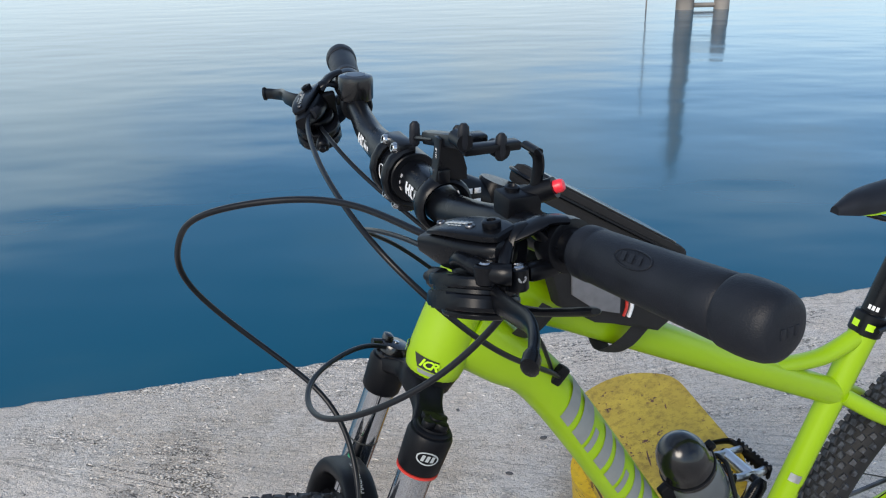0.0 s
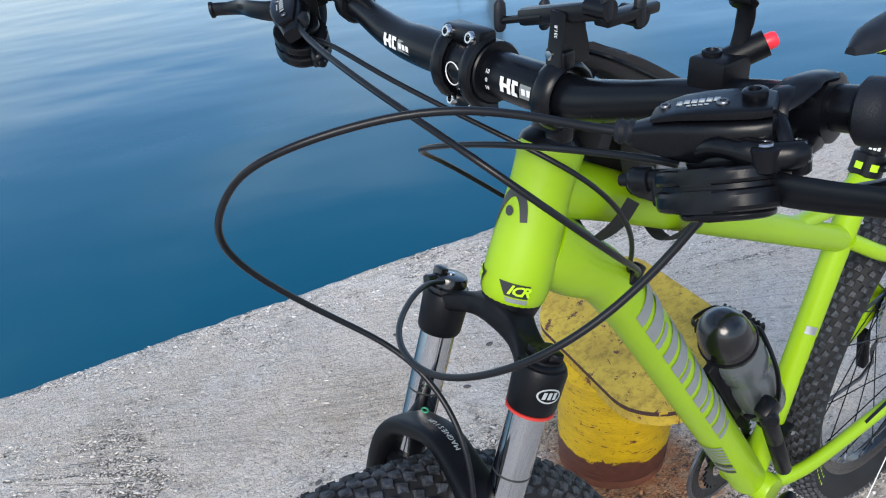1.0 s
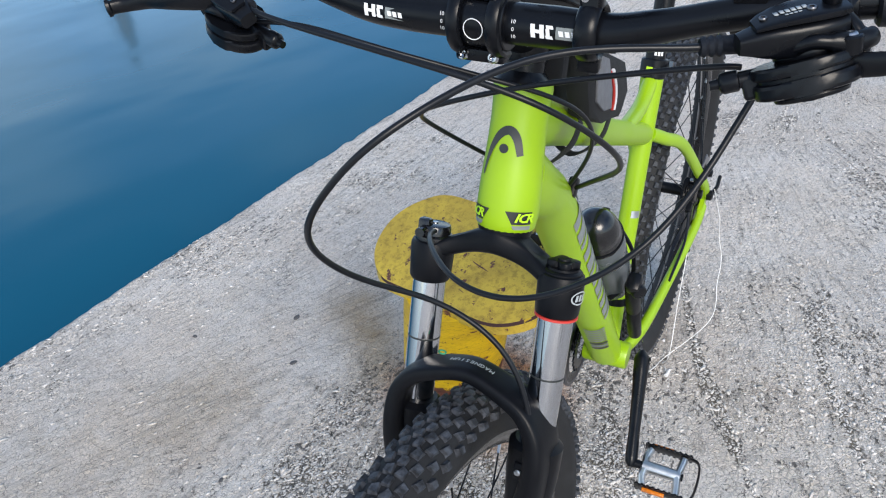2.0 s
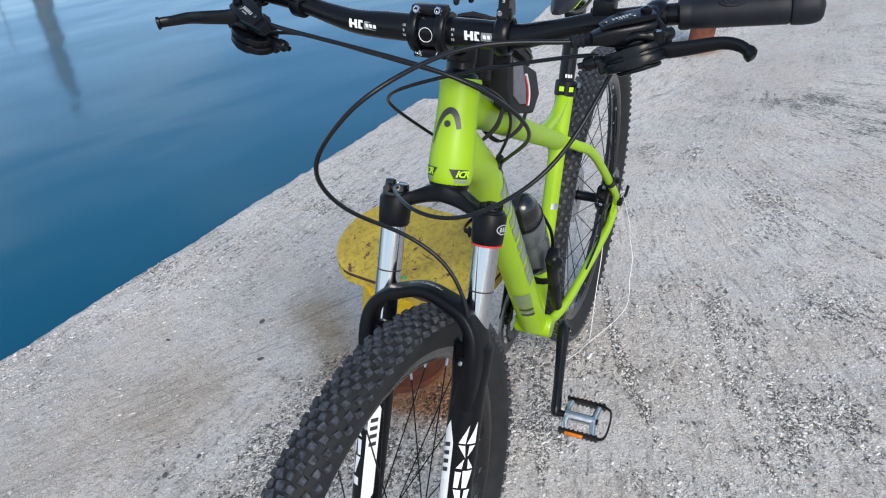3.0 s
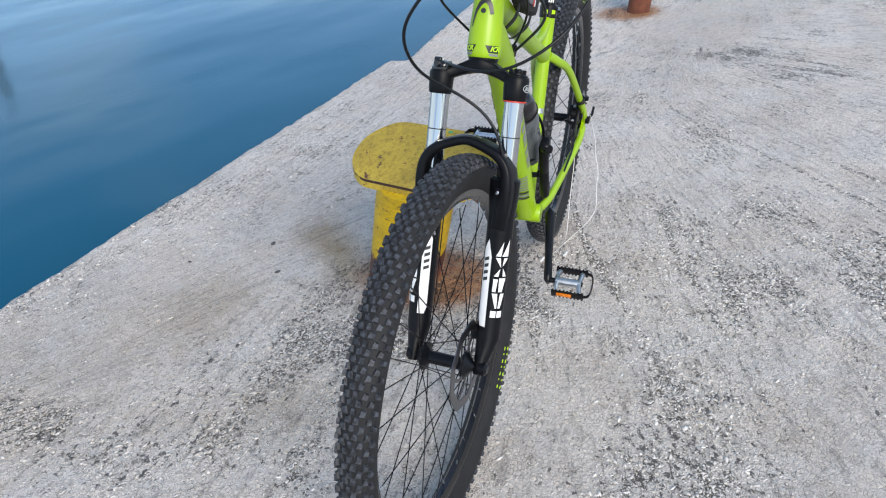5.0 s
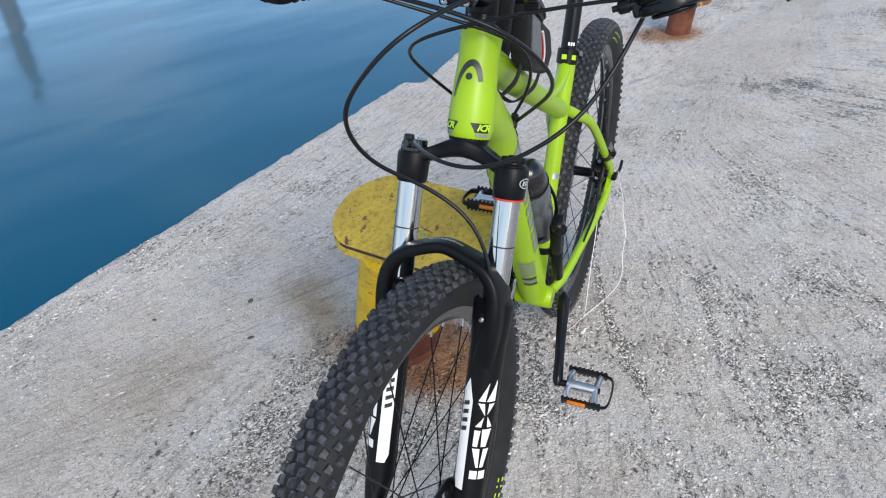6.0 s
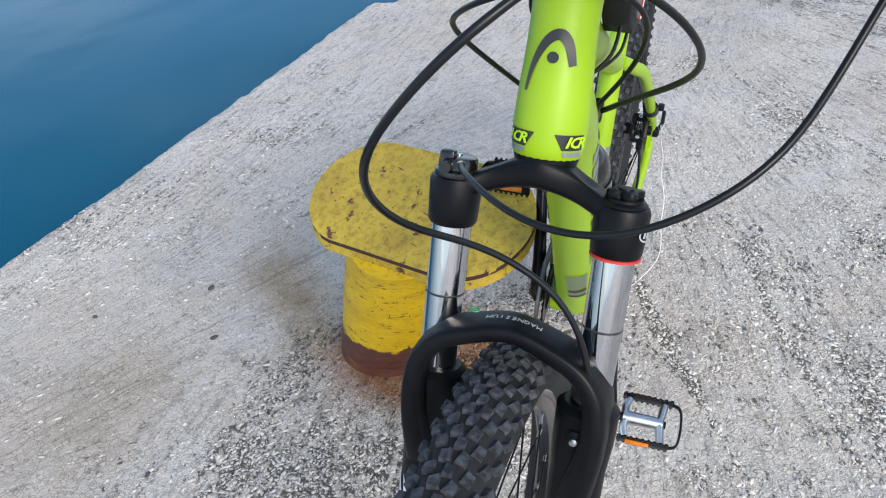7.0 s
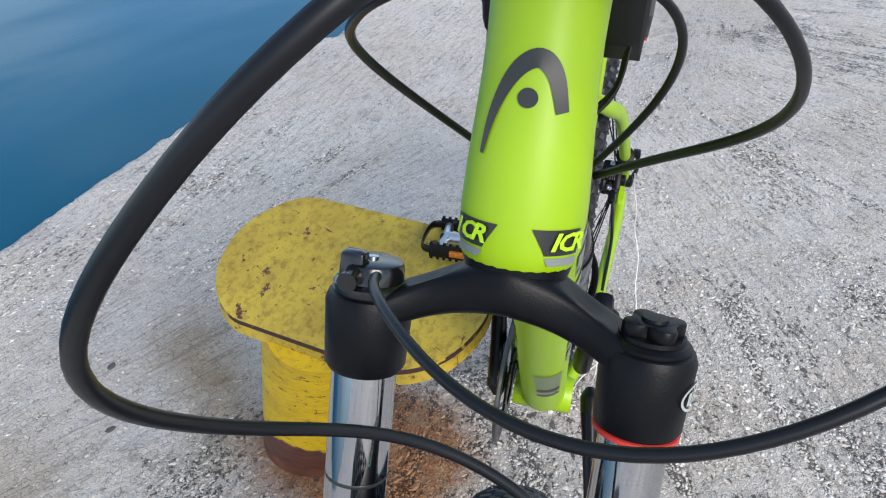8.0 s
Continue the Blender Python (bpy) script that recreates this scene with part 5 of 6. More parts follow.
# scale marks beside the clamp
for s in (1, -1):
    for a, body in ((24, "10"), (4, "0"), (-16, "10")):
        d = Vector((math.cos(radians(a)), 0, math.sin(radians(a))))
        words("scale_mark", body, 0.0043, facing(BAR_C + d * 0.0163 + Vector((0, 0.030 * s, 0)), d, (0, 1, 0)), WHITEINK, handlebar, F)

# bar markings in plain shapes
for c, w in ((0.054, 1), (-0.092, 1)):
    bm = B()
    ctr = bar_at(c)
    ax = Vector((0, 1, 0)) if c > 0 else (bar_at(-0.07) - bar_at(-0.11))
    rr = 0.0160 if abs(c) < 0.07 else 0.0148
    for k, (s0, s1, w0, w1) in enumerate(((-0.012, -0.0085, -0.005, 0.005), (-0.0085, -0.005, -0.0013, 0.0013), (-0.005, -0.0015, -0.005, 0.005), (0.000, 0.0055, -0.005, -0.0025), (0.000, 0.003, -0.0025, 0.0025), (0.000, 0.0055, 0.0025, 0.005))):
        wrap(bm, ctr, ax, (1, 0, 0.12), rr, [(s0, w0), (s1, w0), (s1 + 0.0008, w1), (s0 + 0.0008, w1)])
    part("decal", bm, WHITEINK, handlebar, "white bar marking", F)
    bm = B()
    wrap(bm, ctr, ax, (1, 0, 0.12), rr, [(0.008, -0.0045), (0.026, -0.0045), (0.026, 0.0045), (0.008, 0.0045)], 0.0005)
    part("decal", bm, GREYINK, handlebar, "", F)
    bm = B()
    for k in range(3):
        wrap(bm, ctr, ax, (1, 0, 0.12), rr, [(0.010 + 0.005 * k, -0.002), (0.0135 + 0.005 * k, -0.002), (0.0145 + 0.005 * k, 0.002), (0.011 + 0.005 * k, 0.002)], 0.0010)
    part("decal", bm, WHITEINK, handlebar, "", F)
# stem side marking
for dz, n, wdt in ((0.004, 4, 0.005), (-0.007, 3, 0.007)):
    bm = B()
    for k in range(n):
        o = sb + (BAR_C - sb) * 0.42 + Vector((0.008 * k - 0.012, 0.0172, dz))
        box(bm, (0.006, 0.0004, wdt), Matrix.Translation(o), 0)
    part("decal", bm, WHITEINK, stem, "", F)

# grip markings
for gs in (0.312,):
    ctr = bar_at(gs)
    ax = (bar_at(0.35) - bar_at(0.30)).normalized()
    bm = B()
    for k in range(3):
        wrap(bm, ctr, ax, (0.75, 0, 0.7), 0.0162, [(-0.0075 + 0.0055 * k, -0.0025), (-0.0045 + 0.0055 * k, -0.0025), (-0.0037 + 0.0055 * k, 0.0025), (-0.0067 + 0.0055 * k, 0.0025)], 0.0004)
    g_e = (Vector((0.75, 0, 0.7)) - ax * Vector((0.75, 0, 0.7)).dot(ax)).normalized()
    ring = []
    for k in range(28):
        t = 2 * math.pi * k / 28
        d = g_e * math.cos(0.0052 * math.sin(t) / 0.0162) + ax.cross(g_e) * math.sin(0.0052 * math.sin(t) / 0.0162)
        ring.append(ctr + ax * (0.001 + 0.0125 * math.cos(t)) + d * 0.0164)
    tube(bm, ring, 0.0005, 6, closed=True)
    for grip_ob in [o for o in bike.children if o.name == "grip"]:
        part("emblem", bm, RUBBER, grip_ob, "", F)
        break

# ---- bell ----
bell = new("bell")
bell.parent = bike
tagged(bell, "round black bicycle bell on the bar")
bo = steered(bar_at(-0.180))
bm = B()
lathe(bm, [(0.0150, -0.008), (0.0165, -0.006), (0.0165, 0.006), (0.0150, 0.008)], frame_of(barR, bo), 20)
tube(bm, [bo + Vector((0, 0, 0.004)), bo + Vector((0, 0, 0.010))], 0.010, 14)
part("clamp", bm, MATTE, bell)
bm = B()
lathe(bm, [(0.0165, 0.006), (0.0178, 0.008), (0.0182, 0.026), (0.0172, 0.030), (0.0140, 0.0312), (0.004, 0.0314)], Matrix.Translation(bo), 30)
part("dome", bm, GLOSS, bell, "glossy black dome")
bm = B()
lathe(bm, [(0.0110, 0.0313), (0.0105, 0.0318), (0.001, 0.0320)], Matrix.Translation(bo), 24)
part("cap", bm, DISC, bell)

# ---- phone holder ----
holder = new("phone_holder")
holder.parent = bike
tagged(holder, "black metal phone holder clamped on the handlebar")
po = steered(bar_at(0.084))
bm = B()
tube(bm, [po + Vector((0.0195 * math.cos(a), 0, 0.0195 * math.sin(a))) for a in [2 * math.pi * k / 28 for k in range(28)]], (0.0085, 0.0035), 10, closed=True, side=(0, 1, 0))
for up in (1, -1):
    box(bm, (0.010, 0.017, 0.012), Matrix.Translation(po + Vector((0.002, 0, 0.024 * up))), 0.002)
part("clamp", bm, BLACK, holder)
bm = B()
prism(bm, [(-0.019, -0.017), (0.009, -0.017), (0.0072, -0.008), (0.0055, 0.004), (0.0055, 0.017), (-0.0135, 0.017), (-0.0135, 0.004), (-0.0155, -0.008)], 0.012, Matrix.Translation(po + Vector((0, 0, 0.036))) @ Matrix.Rotation(radians(90), 4, "X"), 0.0015)
part("post", bm, BLACK, holder)
words("torque_mark", "6Nm \u00d831.8", 0.0036, facing(po + Vector((0.0058, 0.0, 0.036)), (1, 0, 0), (0, 0.0, 1)), WHITEINK, holder)
bm = B()
lathe(bm, [(0.0030, 0), (0.0030, 0.003), (0.0015, 0.0032)], frame_of((1, 0, 0), po + Vector((0.0052, -0.004, 0.026))), 12)
part("screw", bm, CHROME, holder)
pa, pb, pc = Vector((0.955, 0.110, 1.118)), Vector((0.924, 0.108, 1.107)), Vector((0.957, 0.022, 1.096))
bm = B()
box(bm, (0.012, 0.074, 0.011), Matrix.Translation(Vector((0.953, 0.076, 1.1095))) @ Matrix.Rotation(radians(13), 4, "X"), 0.003)
box(bm, (0.046, 0.012, 0.007), Matrix.Translation(Vector((0.931, 0.106, 1.110))), 0.002)
box(bm, (0.030, 0.014, 0.007), Matrix.Translation(Vector((0.940, 0.084, 1.111))), 0.002)
part("plate", bm, BLACK, holder)
for p in (pa, pb):
    bm = B()
    tube(bm, [p + Vector((0, -0.012, 0)), p + Vector((0, 0.004, 0))], 0.0062, 14)
    part("arm_end", bm, BLACK, holder)
bm = B()
for p in (pc, pc + Vector((-0.034, 0.004, -0.006))):
    tube(bm, [p, p + Vector((0, 0.040, 0.010))], 0.0025, 8)
part("slide_rod", bm, BLACK, holder)
for p in (pa + Vector((0, 0.001, 0)), pb + Vector((0, 0.001, 0)), pc, pc + Vector((-0.036, 0.004, -0.006))):
    bm = B()
    tube(bm, [p + Vector((0, 0, q)) for q in (-0.007, -0.005, -0.001, 0.005, 0.011, 0.0135)], [(0.0025, 0.002), (0.0042, 0.0032), (0.0046, 0.0036), (0.0046, 0.0034), (0.0042, 0.0032), (0.002, 0.0015)], 14, side=(1, 0, 0))
    part("prong", bm, RUBBER, holder, "upright rubber-covered prong")

# ---- lamp bracket with red button ----
br = new("lamp_bracket")
br.parent = bike
tagged(br, "black plastic quick-release bracket with a red button")
ko = steered(bar_at(0.186)) + Vector((-0.008, 0, -0.001))
bm = B()
lathe(bm, [(0.0125, -0.010), (0.0150, -0.009), (0.0150, 0.009), (0.0125, 0.010)], frame_of(barL, ko), 20)
box(bm, (0.024, 0.022, 0.016), Matrix.Translation(ko + Vector((0.004, 0.004, 0.017))), 0.002)
part("clamp", bm, MATTE, br)
bm = B()
lathe(bm, [(0.005, 0), (0.005, 0.002), (0.0035, 0.0025), (0.0025, 0.001), (0.0004, 0.001)], Matrix.Translation(ko + Vector((0.006, 0.0, 0.025))), 14)
part("screw", bm, BLACK, br)
bm = B()
tube(bm, smooth([ko + Vector((-0.006, 0.006, 0.022)), ko + Vector((-0.008, 0.007, 0.036)), ko + Vector((-0.007, 0.008, 0.047)), ko + Vector((-0.004, 0.006, 0.052))], 4), [(0.0046, 0.0035)] * 5 + [(0.0052, 0.0033)] * 4 + [(0.0085, 0.0030)] * 4, 12, side=(0, 1, 0))
tube(bm, [ko + Vector((-0.004, -0.004, 0.0525)), ko + Vector((-0.004, 0.013, 0.0525))], (0.0035, 0.0024), 10)
part("latch", bm, MATTE, br)
bm = B()
tube(bm, [ko + Vector((-0.002, 0.002, 0.019)), ko + Vector((-0.016, 0.016, 0.029))], 0.0070, 14)
part("barrel", bm, MATTE, br)
bm = B()
lathe(bm, [(0.0044, -0.002), (0.0044, 0.003), (0.0034, 0.0048), (0.001, 0.0054)], frame_of((-0.66, 0.62, 0.42), ko + Vector((-0.0165, 0.0165, 0.0294))), 16)
part("button", bm, REDPLASTIC, br, "small red button")

# ---- fork details ----
F = TURN_FORK


def LEG_R(q_):
    """The lower leg's radius along the printed stretch."""
    d_ = -0.385 + q_
    return float(np.interp(-d_, [0.235, 0.262, 0.36, -leg_end - 0.05], [0.0256, 0.0232, 0.0226, 0.0210]))


def cap_lobes(bm, at, n, r0, r1, lo, hi, turn=0.0):
    """A knob with lobes round it for the fingers."""
    outline = [((r0 + (r1 - r0) * (0.5 + 0.5 * math.cos(n * a)) ** 0.6) * math.cos(a + turn), (r0 + (r1 - r0) * (0.5 + 0.5 * math.cos(n * a)) ** 0.6) * math.sin(a + turn)) for a in [2 * math.pi * k / (n * 12) for k in range(n * 12)]]
    prism(bm, outline, hi - lo, frame_of(AX, at + AX * (lo + hi) / 2), 0.0012)


bm = B()
cp = leg_axis(-1, -0.033)
lathe(bm, [(0.0180, 0), (0.0184, 0.002), (0.0184, 0.005), (0.0172, 0.0065), (0.0160, 0.007), (0.0157, 0.0135), (0.0148, 0.0155), (0.0120, 0.0165), (0.0020, 0.0168)], frame_of(AX, cp), 30)
box(bm, (0.019, 0.013, 0.010), frame_of(FWD, cp + AX * 0.0125 + FWD * 0.008 + Vector((0, -0.006, 0)), (0, 1, 0)), 0.003)
tube(bm, [cp + AX * 0.0115 + FWD * 0.012 + Vector((0, -0.004, 0)), cp + AX * 0.0105 + FWD * 0.024 + Vector((0, -0.003, 0))], 0.0048, 14)
dial = part("lockout_dial", bm, GLOSS, fork, "black lockout dial with cable stop", F)
bm = B()
lathe(bm, [(0.0030, 0), (0.0030, 0.0012), (0.0016, 0.0016)], frame_of(AX, cp + AX * 0.0166), 12)
part("bolt", bm, STEEL, dial, "", F)
bm = B()
cp = leg_axis(1, -0.034)
lathe(bm, [(0.0178, 0), (0.0182, 0.002), (0.0182, 0.0035), (0.0168, 0.0050), (0.0150, 0.0055), (0.0148, 0.0075), (0.0010, 0.0078)], frame_of(AX, cp), 28)
cap_lobes(bm, cp, 4, 0.0088, 0.0150, 0.0070, 0.0135, 0.5)
lathe(bm, [(0.0062, 0.013), (0.0058, 0.0150), (0.0010, 0.0152)], frame_of(AX, cp), 18)
part("preload_cap", bm, MATTE, fork, "", F)
bm = B()
lc = leg_axis(1, -0.050)
bref = (FWD * 0.25 + Vector((0, 1, 0)))
for q in range(1):
    ring = [(0.0105 * math.cos(a), 0.0065 * math.sin(a)) for a in [2 * math.pi * k / 20 for k in range(20)]]
    for (w0, s0), (w1, s1) in zip(ring, ring[1:] + ring[:1]):
        e = bref.normalized()
        o2 = AX.cross(e)
        vs = []
        for w_, s_ in ((w0, s0), (w1, s1), (w1 * 0.86, s1 * 0.80), (w0 * 0.86, s0 * 0.80)):
            aa = w_ / 0.0216
            vs.append(bm.verts.new(lc + AX * s_ + (e * math.cos(aa) + o2 * math.sin(aa)) * 0.0221))
        bm.faces.new(vs)
for k in range(3):
    wrap(bm, lc, AX, bref, 0.0215, [(-0.003, -0.006 + 0.0045 * k), (-0.003, -0.003 + 0.0045 * k), (0.003, -0.002 + 0.0045 * k), (0.003, -0.005 + 0.0045 * k)], 0.0005)
part("decal", bm, PALEINK, fork, "grey oval emblem on the crown", F)
for s in (1, -1):
    # white panel facing inwards and ahead, and slanted white shapes outside it
    ref_in = FWD * 1.0 + Vector((0, -0.55 * s, 0))
    ref_out = FWD * 0.85 + Vector((0, 0.75 * s, 0))
    bm = B()
    ld = leg_axis(s, -0.385)
    sg = -s
    wrap(bm, ld, AX, ref_in, LEG_R, [(-0.080, 0.003 * sg), (-0.068, 0.008 * sg), (0.060, 0.008 * sg), (0.078, -0.001 * sg), (0.048, -0.009 * sg), (-0.080, -0.009 * sg)], 0.0006)
    part("decal", bm, WHITEINK, LOWER[s], "white panel on the fork leg", F)
    bm = B()
    for k in range(4):
        wrap(bm, ld, AX, ref_in, lambda q_: LEG_R(q_) + 0.0006, [(0.038 - 0.012 * k, -0.005), (0.044 - 0.012 * k, -0.005), (0.048 - 0.012 * k, 0.005), (0.042 - 0.012 * k, 0.005)], 0.0006)
    part("decal", bm, DARKINK, LOWER[s], "", F)
    bm = B()
    g_ = s
    for tri in (((0.080, 0.012), (0.050, -0.001), (0.050, 0.012)), ((0.076, 0.000), (0.050, -0.012), (0.050, -0.003)), ((0.047, 0.012), (0.032, 0.002), (0.047, 0.003)), ((0.047, -0.012), (0.030, -0.001), (0.047, -0.003)),
                ((0.029, 0.003), (0.014, 0.012), (0.014, 0.004)), ((0.028, -0.002), (0.014, -0.012), (0.014, -0.004)), ((0.011, 0.012), (0.011, -0.002), (-0.014, -0.001), (-0.014, 0.006)), ((0.009, -0.004), (0.009, -0.012), (-0.014, -0.012), (-0.014, -0.006)),
                ((-0.017, 0.012), (-0.017, 0.003), (-0.044, 0.001), (-0.044, 0.006)), ((-0.017, -0.002), (-0.017, -0.012), (-0.044, -0.004), (-0.044, -0.001)), ((-0.049, 0.011), (-0.049, 0.001), (-0.061, 0.001), (-0.061, 0.011)), ((-0.049, -0.001), (-0.049, -0.011), (-0.061, -0.011), (-0.061, -0.001))):
        wrap(bm, ld, AX, ref_out, LEG_R, [(q0, w0 * g_) for q0, w0 in tri], 0.0006)
    part("decal", bm, WHITEINK, LOWER[s], "white angular shapes on the fork leg", F)
for k, letter in enumerate("MAGNESIUM"):
    y = 0.0215 - 0.0052 * k
    words("arch_mark", letter, 0.0072, facing(HT0 + AX * (-0.1338 - 0.0044 * (y / 0.025) ** 2) + FWD * (LEG_OFF + 0.0225) + Vector((0, y, 0)), AX + FWD * 0.08 + Vector((0, 0.36 * y / 0.025, 0)), (0, -1, 0)), PALEINK, arch_part, F)
bm = B()
tube(bm, [Vector((0.0036 * math.cos(a), 0.0026 * math.sin(a), 0.0)) for a in [2 * math.pi * k / 20 for k in range(20)]], 0.0009, 6, closed=True)
part("arch_mark", bm, GREENINK, arch_part, "small green ring mark", F @ facing(HT0 + AX * -0.1345 + FWD * (LEG_OFF + 0.0215) + Vector((0, -0.033, 0)), AX + FWD * 0.25, (0, -1, 0)))
# hose guide and front brake caliper
bm = B()
hg = leg_axis(1, -0.225) + FWD * 0.020 + Vector((0, -0.004, 0))
box(bm, (0.012, 0.016, 0.018), frame_of(AX, hg), 0.003)
part("hose_guide", bm, MATTE, fork, "", F)
bm = B()
lathe(bm, [(0.0032, 0), (0.0032, 0.004), (0.002, 0.0045)], frame_of(FWD, hg + FWD * 0.006), 12)
part("bolt", bm, STEEL, fork, "", F)
bm = B()
box(bm, (0.055, 0.030, 0.028), Matrix.Translation(AXLE_F + Vector((-0.064, 0.048, 0.030))) @ Matrix.Rotation(radians(-35), 4, "Y"), 0.006)
box(bm, (0.014, 0.014, 0.07), Matrix.Translation(AXLE_F + Vector((-0.046, 0.062, 0.040))) @ Matrix.Rotation(radians(-18), 4, "Y"), 0.004)
part("brake_caliper", bm, MATTE, fork, "", F)

# ---- seat post, clamp, saddle ----
bm = B()
post_top = ST1 + SEAT_DIR * 0.135
tube(bm, along(ST1, post_top, 0, 1), 0.0152, 20)
part("seat_post", bm, BLACK, bike)
bm = B()
box(bm, (0.04, 0.035, 0.03), Matrix.Translation(post_top + Vector((-0.002, 0, 0.008))), 0.006)
for s in (1, -1):
    tube(bm, smooth([(0.195, 0.022 * s, 0.938), (0.265, 0.022 * s, 0.925), (0.345, 0.020 * s, 0.925), (0.39, 0.010 * s, 0.936)], 4), 0.0035, 8)
part("saddle_rail", bm, BLACK, bike)
bm = B()
lathe(bm, [(0.0185, -0.018), (0.0205, -0.016), (0.0205, 0.010), (0.0185, 0.012)], frame_of(SEAT_DIR, ST1), 24)
box(bm, (0.016, 0.03, 0.012), Matrix.Translation(ST1 + Vector((-0.024, 0.004, -0.004))), 0.003)
tube(bm, [ST1 + Vector((-0.02, 0.022, 0)), ST1 + Vector((0.02, 0.028, 0.004))], (0.004, 0.003), 8)
clamp = part("seat_clamp", bm, BLACK, bike, "black seat clamp with lime windows")
for w in (-0.010, 0.010):
    bm = B()
    wrap(bm, ST1 + SEAT_DIR * -0.004, SEAT_DIR, (1, 0.35, 0), 0.0205, [(-0.005, w - 0.005), (0.004, w - 0.005), (0.004, w + 0.005), (-0.005, w + 0.005)], 0.0006)
    part("inlay", bm, LIMEINK, clamp)
bm = B()
for k in range(3):
    wrap(bm, ST1 + SEAT_DIR * 0.020, SEAT_DIR, (1, 0.5, 0), 0.0152, [(-0.003, -0.007 + 0.005 * k), (-0.003, -0.0035 + 0.005 * k), (0.003, -0.0035 + 0.005 * k), (0.003, -0.007 + 0.005 * k)], 0.0006)
part("decal", bm, WHITEINK, clamp)


def saddle_shell(lift, shrink, nose=0.0):
    bm = B()
    rings = []
    for k in range(15):
        t = k / 14
        x = 0.428 - nose - (0.25 - nose) * (t if k else 0) + (0.006 if k == 0 else 0)
        w = (0.012 + 0.010 * min(1, t * 6) + 0.050 * max(0, t - 0.35) ** 1.3 * 2.2) * shrink
        w = w * (0.75 if k == 14 else 0.5 if k == 0 else 0.92 if k == 1 else 1)
        z = 0.972 + lift - 0.016 * (1 - t) ** 4 + 0.008 * t * t
        z -= 0.007 if k == 0 else 0
        drop = (0.020 + 0.016 * t) * (0.45 if k == 0 else 1)
        ring = []
        for j in range(13):
            a = math.pi * (j / 12)
            ring.append(bm.verts.new((x, -w * math.cos(a), z - drop * (1 - math.sin(a) ** 0.7))))
        rings.append(ring)
    for u, v in zip(rings, rings[1:]):
        for j in range(12):
            bm.faces.new((u[j], u[j + 1], v[j + 1], v[j]))
    bm.faces.new(rings[0])
    bm.faces.new(rings[-1][::-1])
    for u, v in zip(rings, rings[1:]):
        bm.faces.new((u[0], v[0], v[12], u[12]))
    return bm


saddle = part("saddle", saddle_shell(0, 1.0), RUBBER, bike, "black saddle with lime green edge")
part("underside", saddle_shell(-0.0035, 0.93, 0.022), LIMEINK, saddle, "lime green saddle base")

# ---- cranks, chainring, chain, pedals ----
ANG = math.radians(-37)
ARM = Vector((math.cos(ANG), 0, math.sin(ANG)))
TIP_L, TIP_R = BB + ARM * 0.170 + Vector((0, 0.088, 0)), Vector((0.348, -0.088, 0.442))
for s, tip in ((1, TIP_L), (-1, TIP_R)):
    root = BB + Vector((0, 0.062 * s, 0))
    bm = B()
    tube(bm, [root + (tip - root) * t for t in (-0.09, -0.03, 0.0, 0.12, 0.3, 0.7, 0.94, 1.0, 1.05)], [(0.006, 0.010), (0.0125, 0.018), (0.0135, 0.019), (0.0130, 0.0170), (0.0112, 0.0140), (0.0095, 0.0125), (0.0105, 0.0145), (0.0100, 0.0135), (0.005, 0.008)], 16)
    arm = part("crank_arm", bm, BLACK, bike, "black crank arm")
    bm = B()
    lathe(bm, [(0.008, 0), (0.008, 0.003), (0.006, 0.004), (0.005, 0.001), (0.001, 0.001)], frame_of((0, s, 0), root + Vector((0, 0.0105 * s, 0))), 18)
    part("bolt", bm, GLOSS, arm)


def toothed(r, teeth, depth, thick, hole):
    out, inner = [], []
    for k in range(teeth):
        a = 2 * math.pi * k / teeth
        d = 2 * math.pi / teeth
        out += [(r * math.cos(a), r * math.sin(a)), ((r - depth) * math.cos(a + d * 0.35), (r - depth) * math.sin(a + d * 0.35)), ((r - depth) * math.cos(a + d * 0.65), (r - depth) * math.sin(a + d * 0.65))]
    bm = B()
    n = len(out)
    rows = []
    for z in (-thick / 2, thick / 2):
        rows.append(([bm.verts.new((x, z, y)) for x, y in out], [bm.verts.new((hole * math.cos(2 * math.pi * k / n), z, hole * math.sin(2 * math.pi * k / n))) for k in range(n)]))
    for i in range(n):
        j = (i + 1) % n
        for o, h in rows:
            bm.faces.new((o[i], o[j], h[j], h[i]))
        bm.faces.new((rows[0][0][i], rows[0][0][j], rows[1][0][j], rows[1][0][i]))
        bm.faces.new((rows[0][1][i], rows[0][1][j], rows[1][1][j], rows[1][1][i]))
    return bm


for r, y, teeth in ((0.077, -0.052, 36), (0.050, -0.046, 24)):
    part("chainring", toothed(r, teeth, 0.006, 0.003, r - 0.022), BLACK, bike, "", Matrix.Translation(BB + Vector((0, y, 0))))
for r, y in ((0.070, -0.030), (0.058, -0.036), (0.046, -0.042), (0.034, -0.048)):
    part("sprocket", toothed(r, max(11, int(r * 510)), 0.005, 0.002, 0.018), STEEL, rear, "", Matrix.Translation((0, y, 0)))
CH = []
for k in range(19):
    a = radians(90 - 10 * k)
    CH.append(BB + Vector((0.075 * math.cos(a), -0.052, 0.075 * math.sin(a))))
CH += [Vector((0.20, -0.050, 0.236)), Vector((0.045, -0.046, 0.225)), Vector((0.012, -0.045, 0.245)), Vector((0.03, -0.045, 0.285)), Vector((-0.01, -0.045, 0.320)), Vector((-0.047, -0.045, 0.365)), Vector((-0.02, -0.045, 0.41)), Vector((0.02, -0.045, 0.414))]
bm = B()
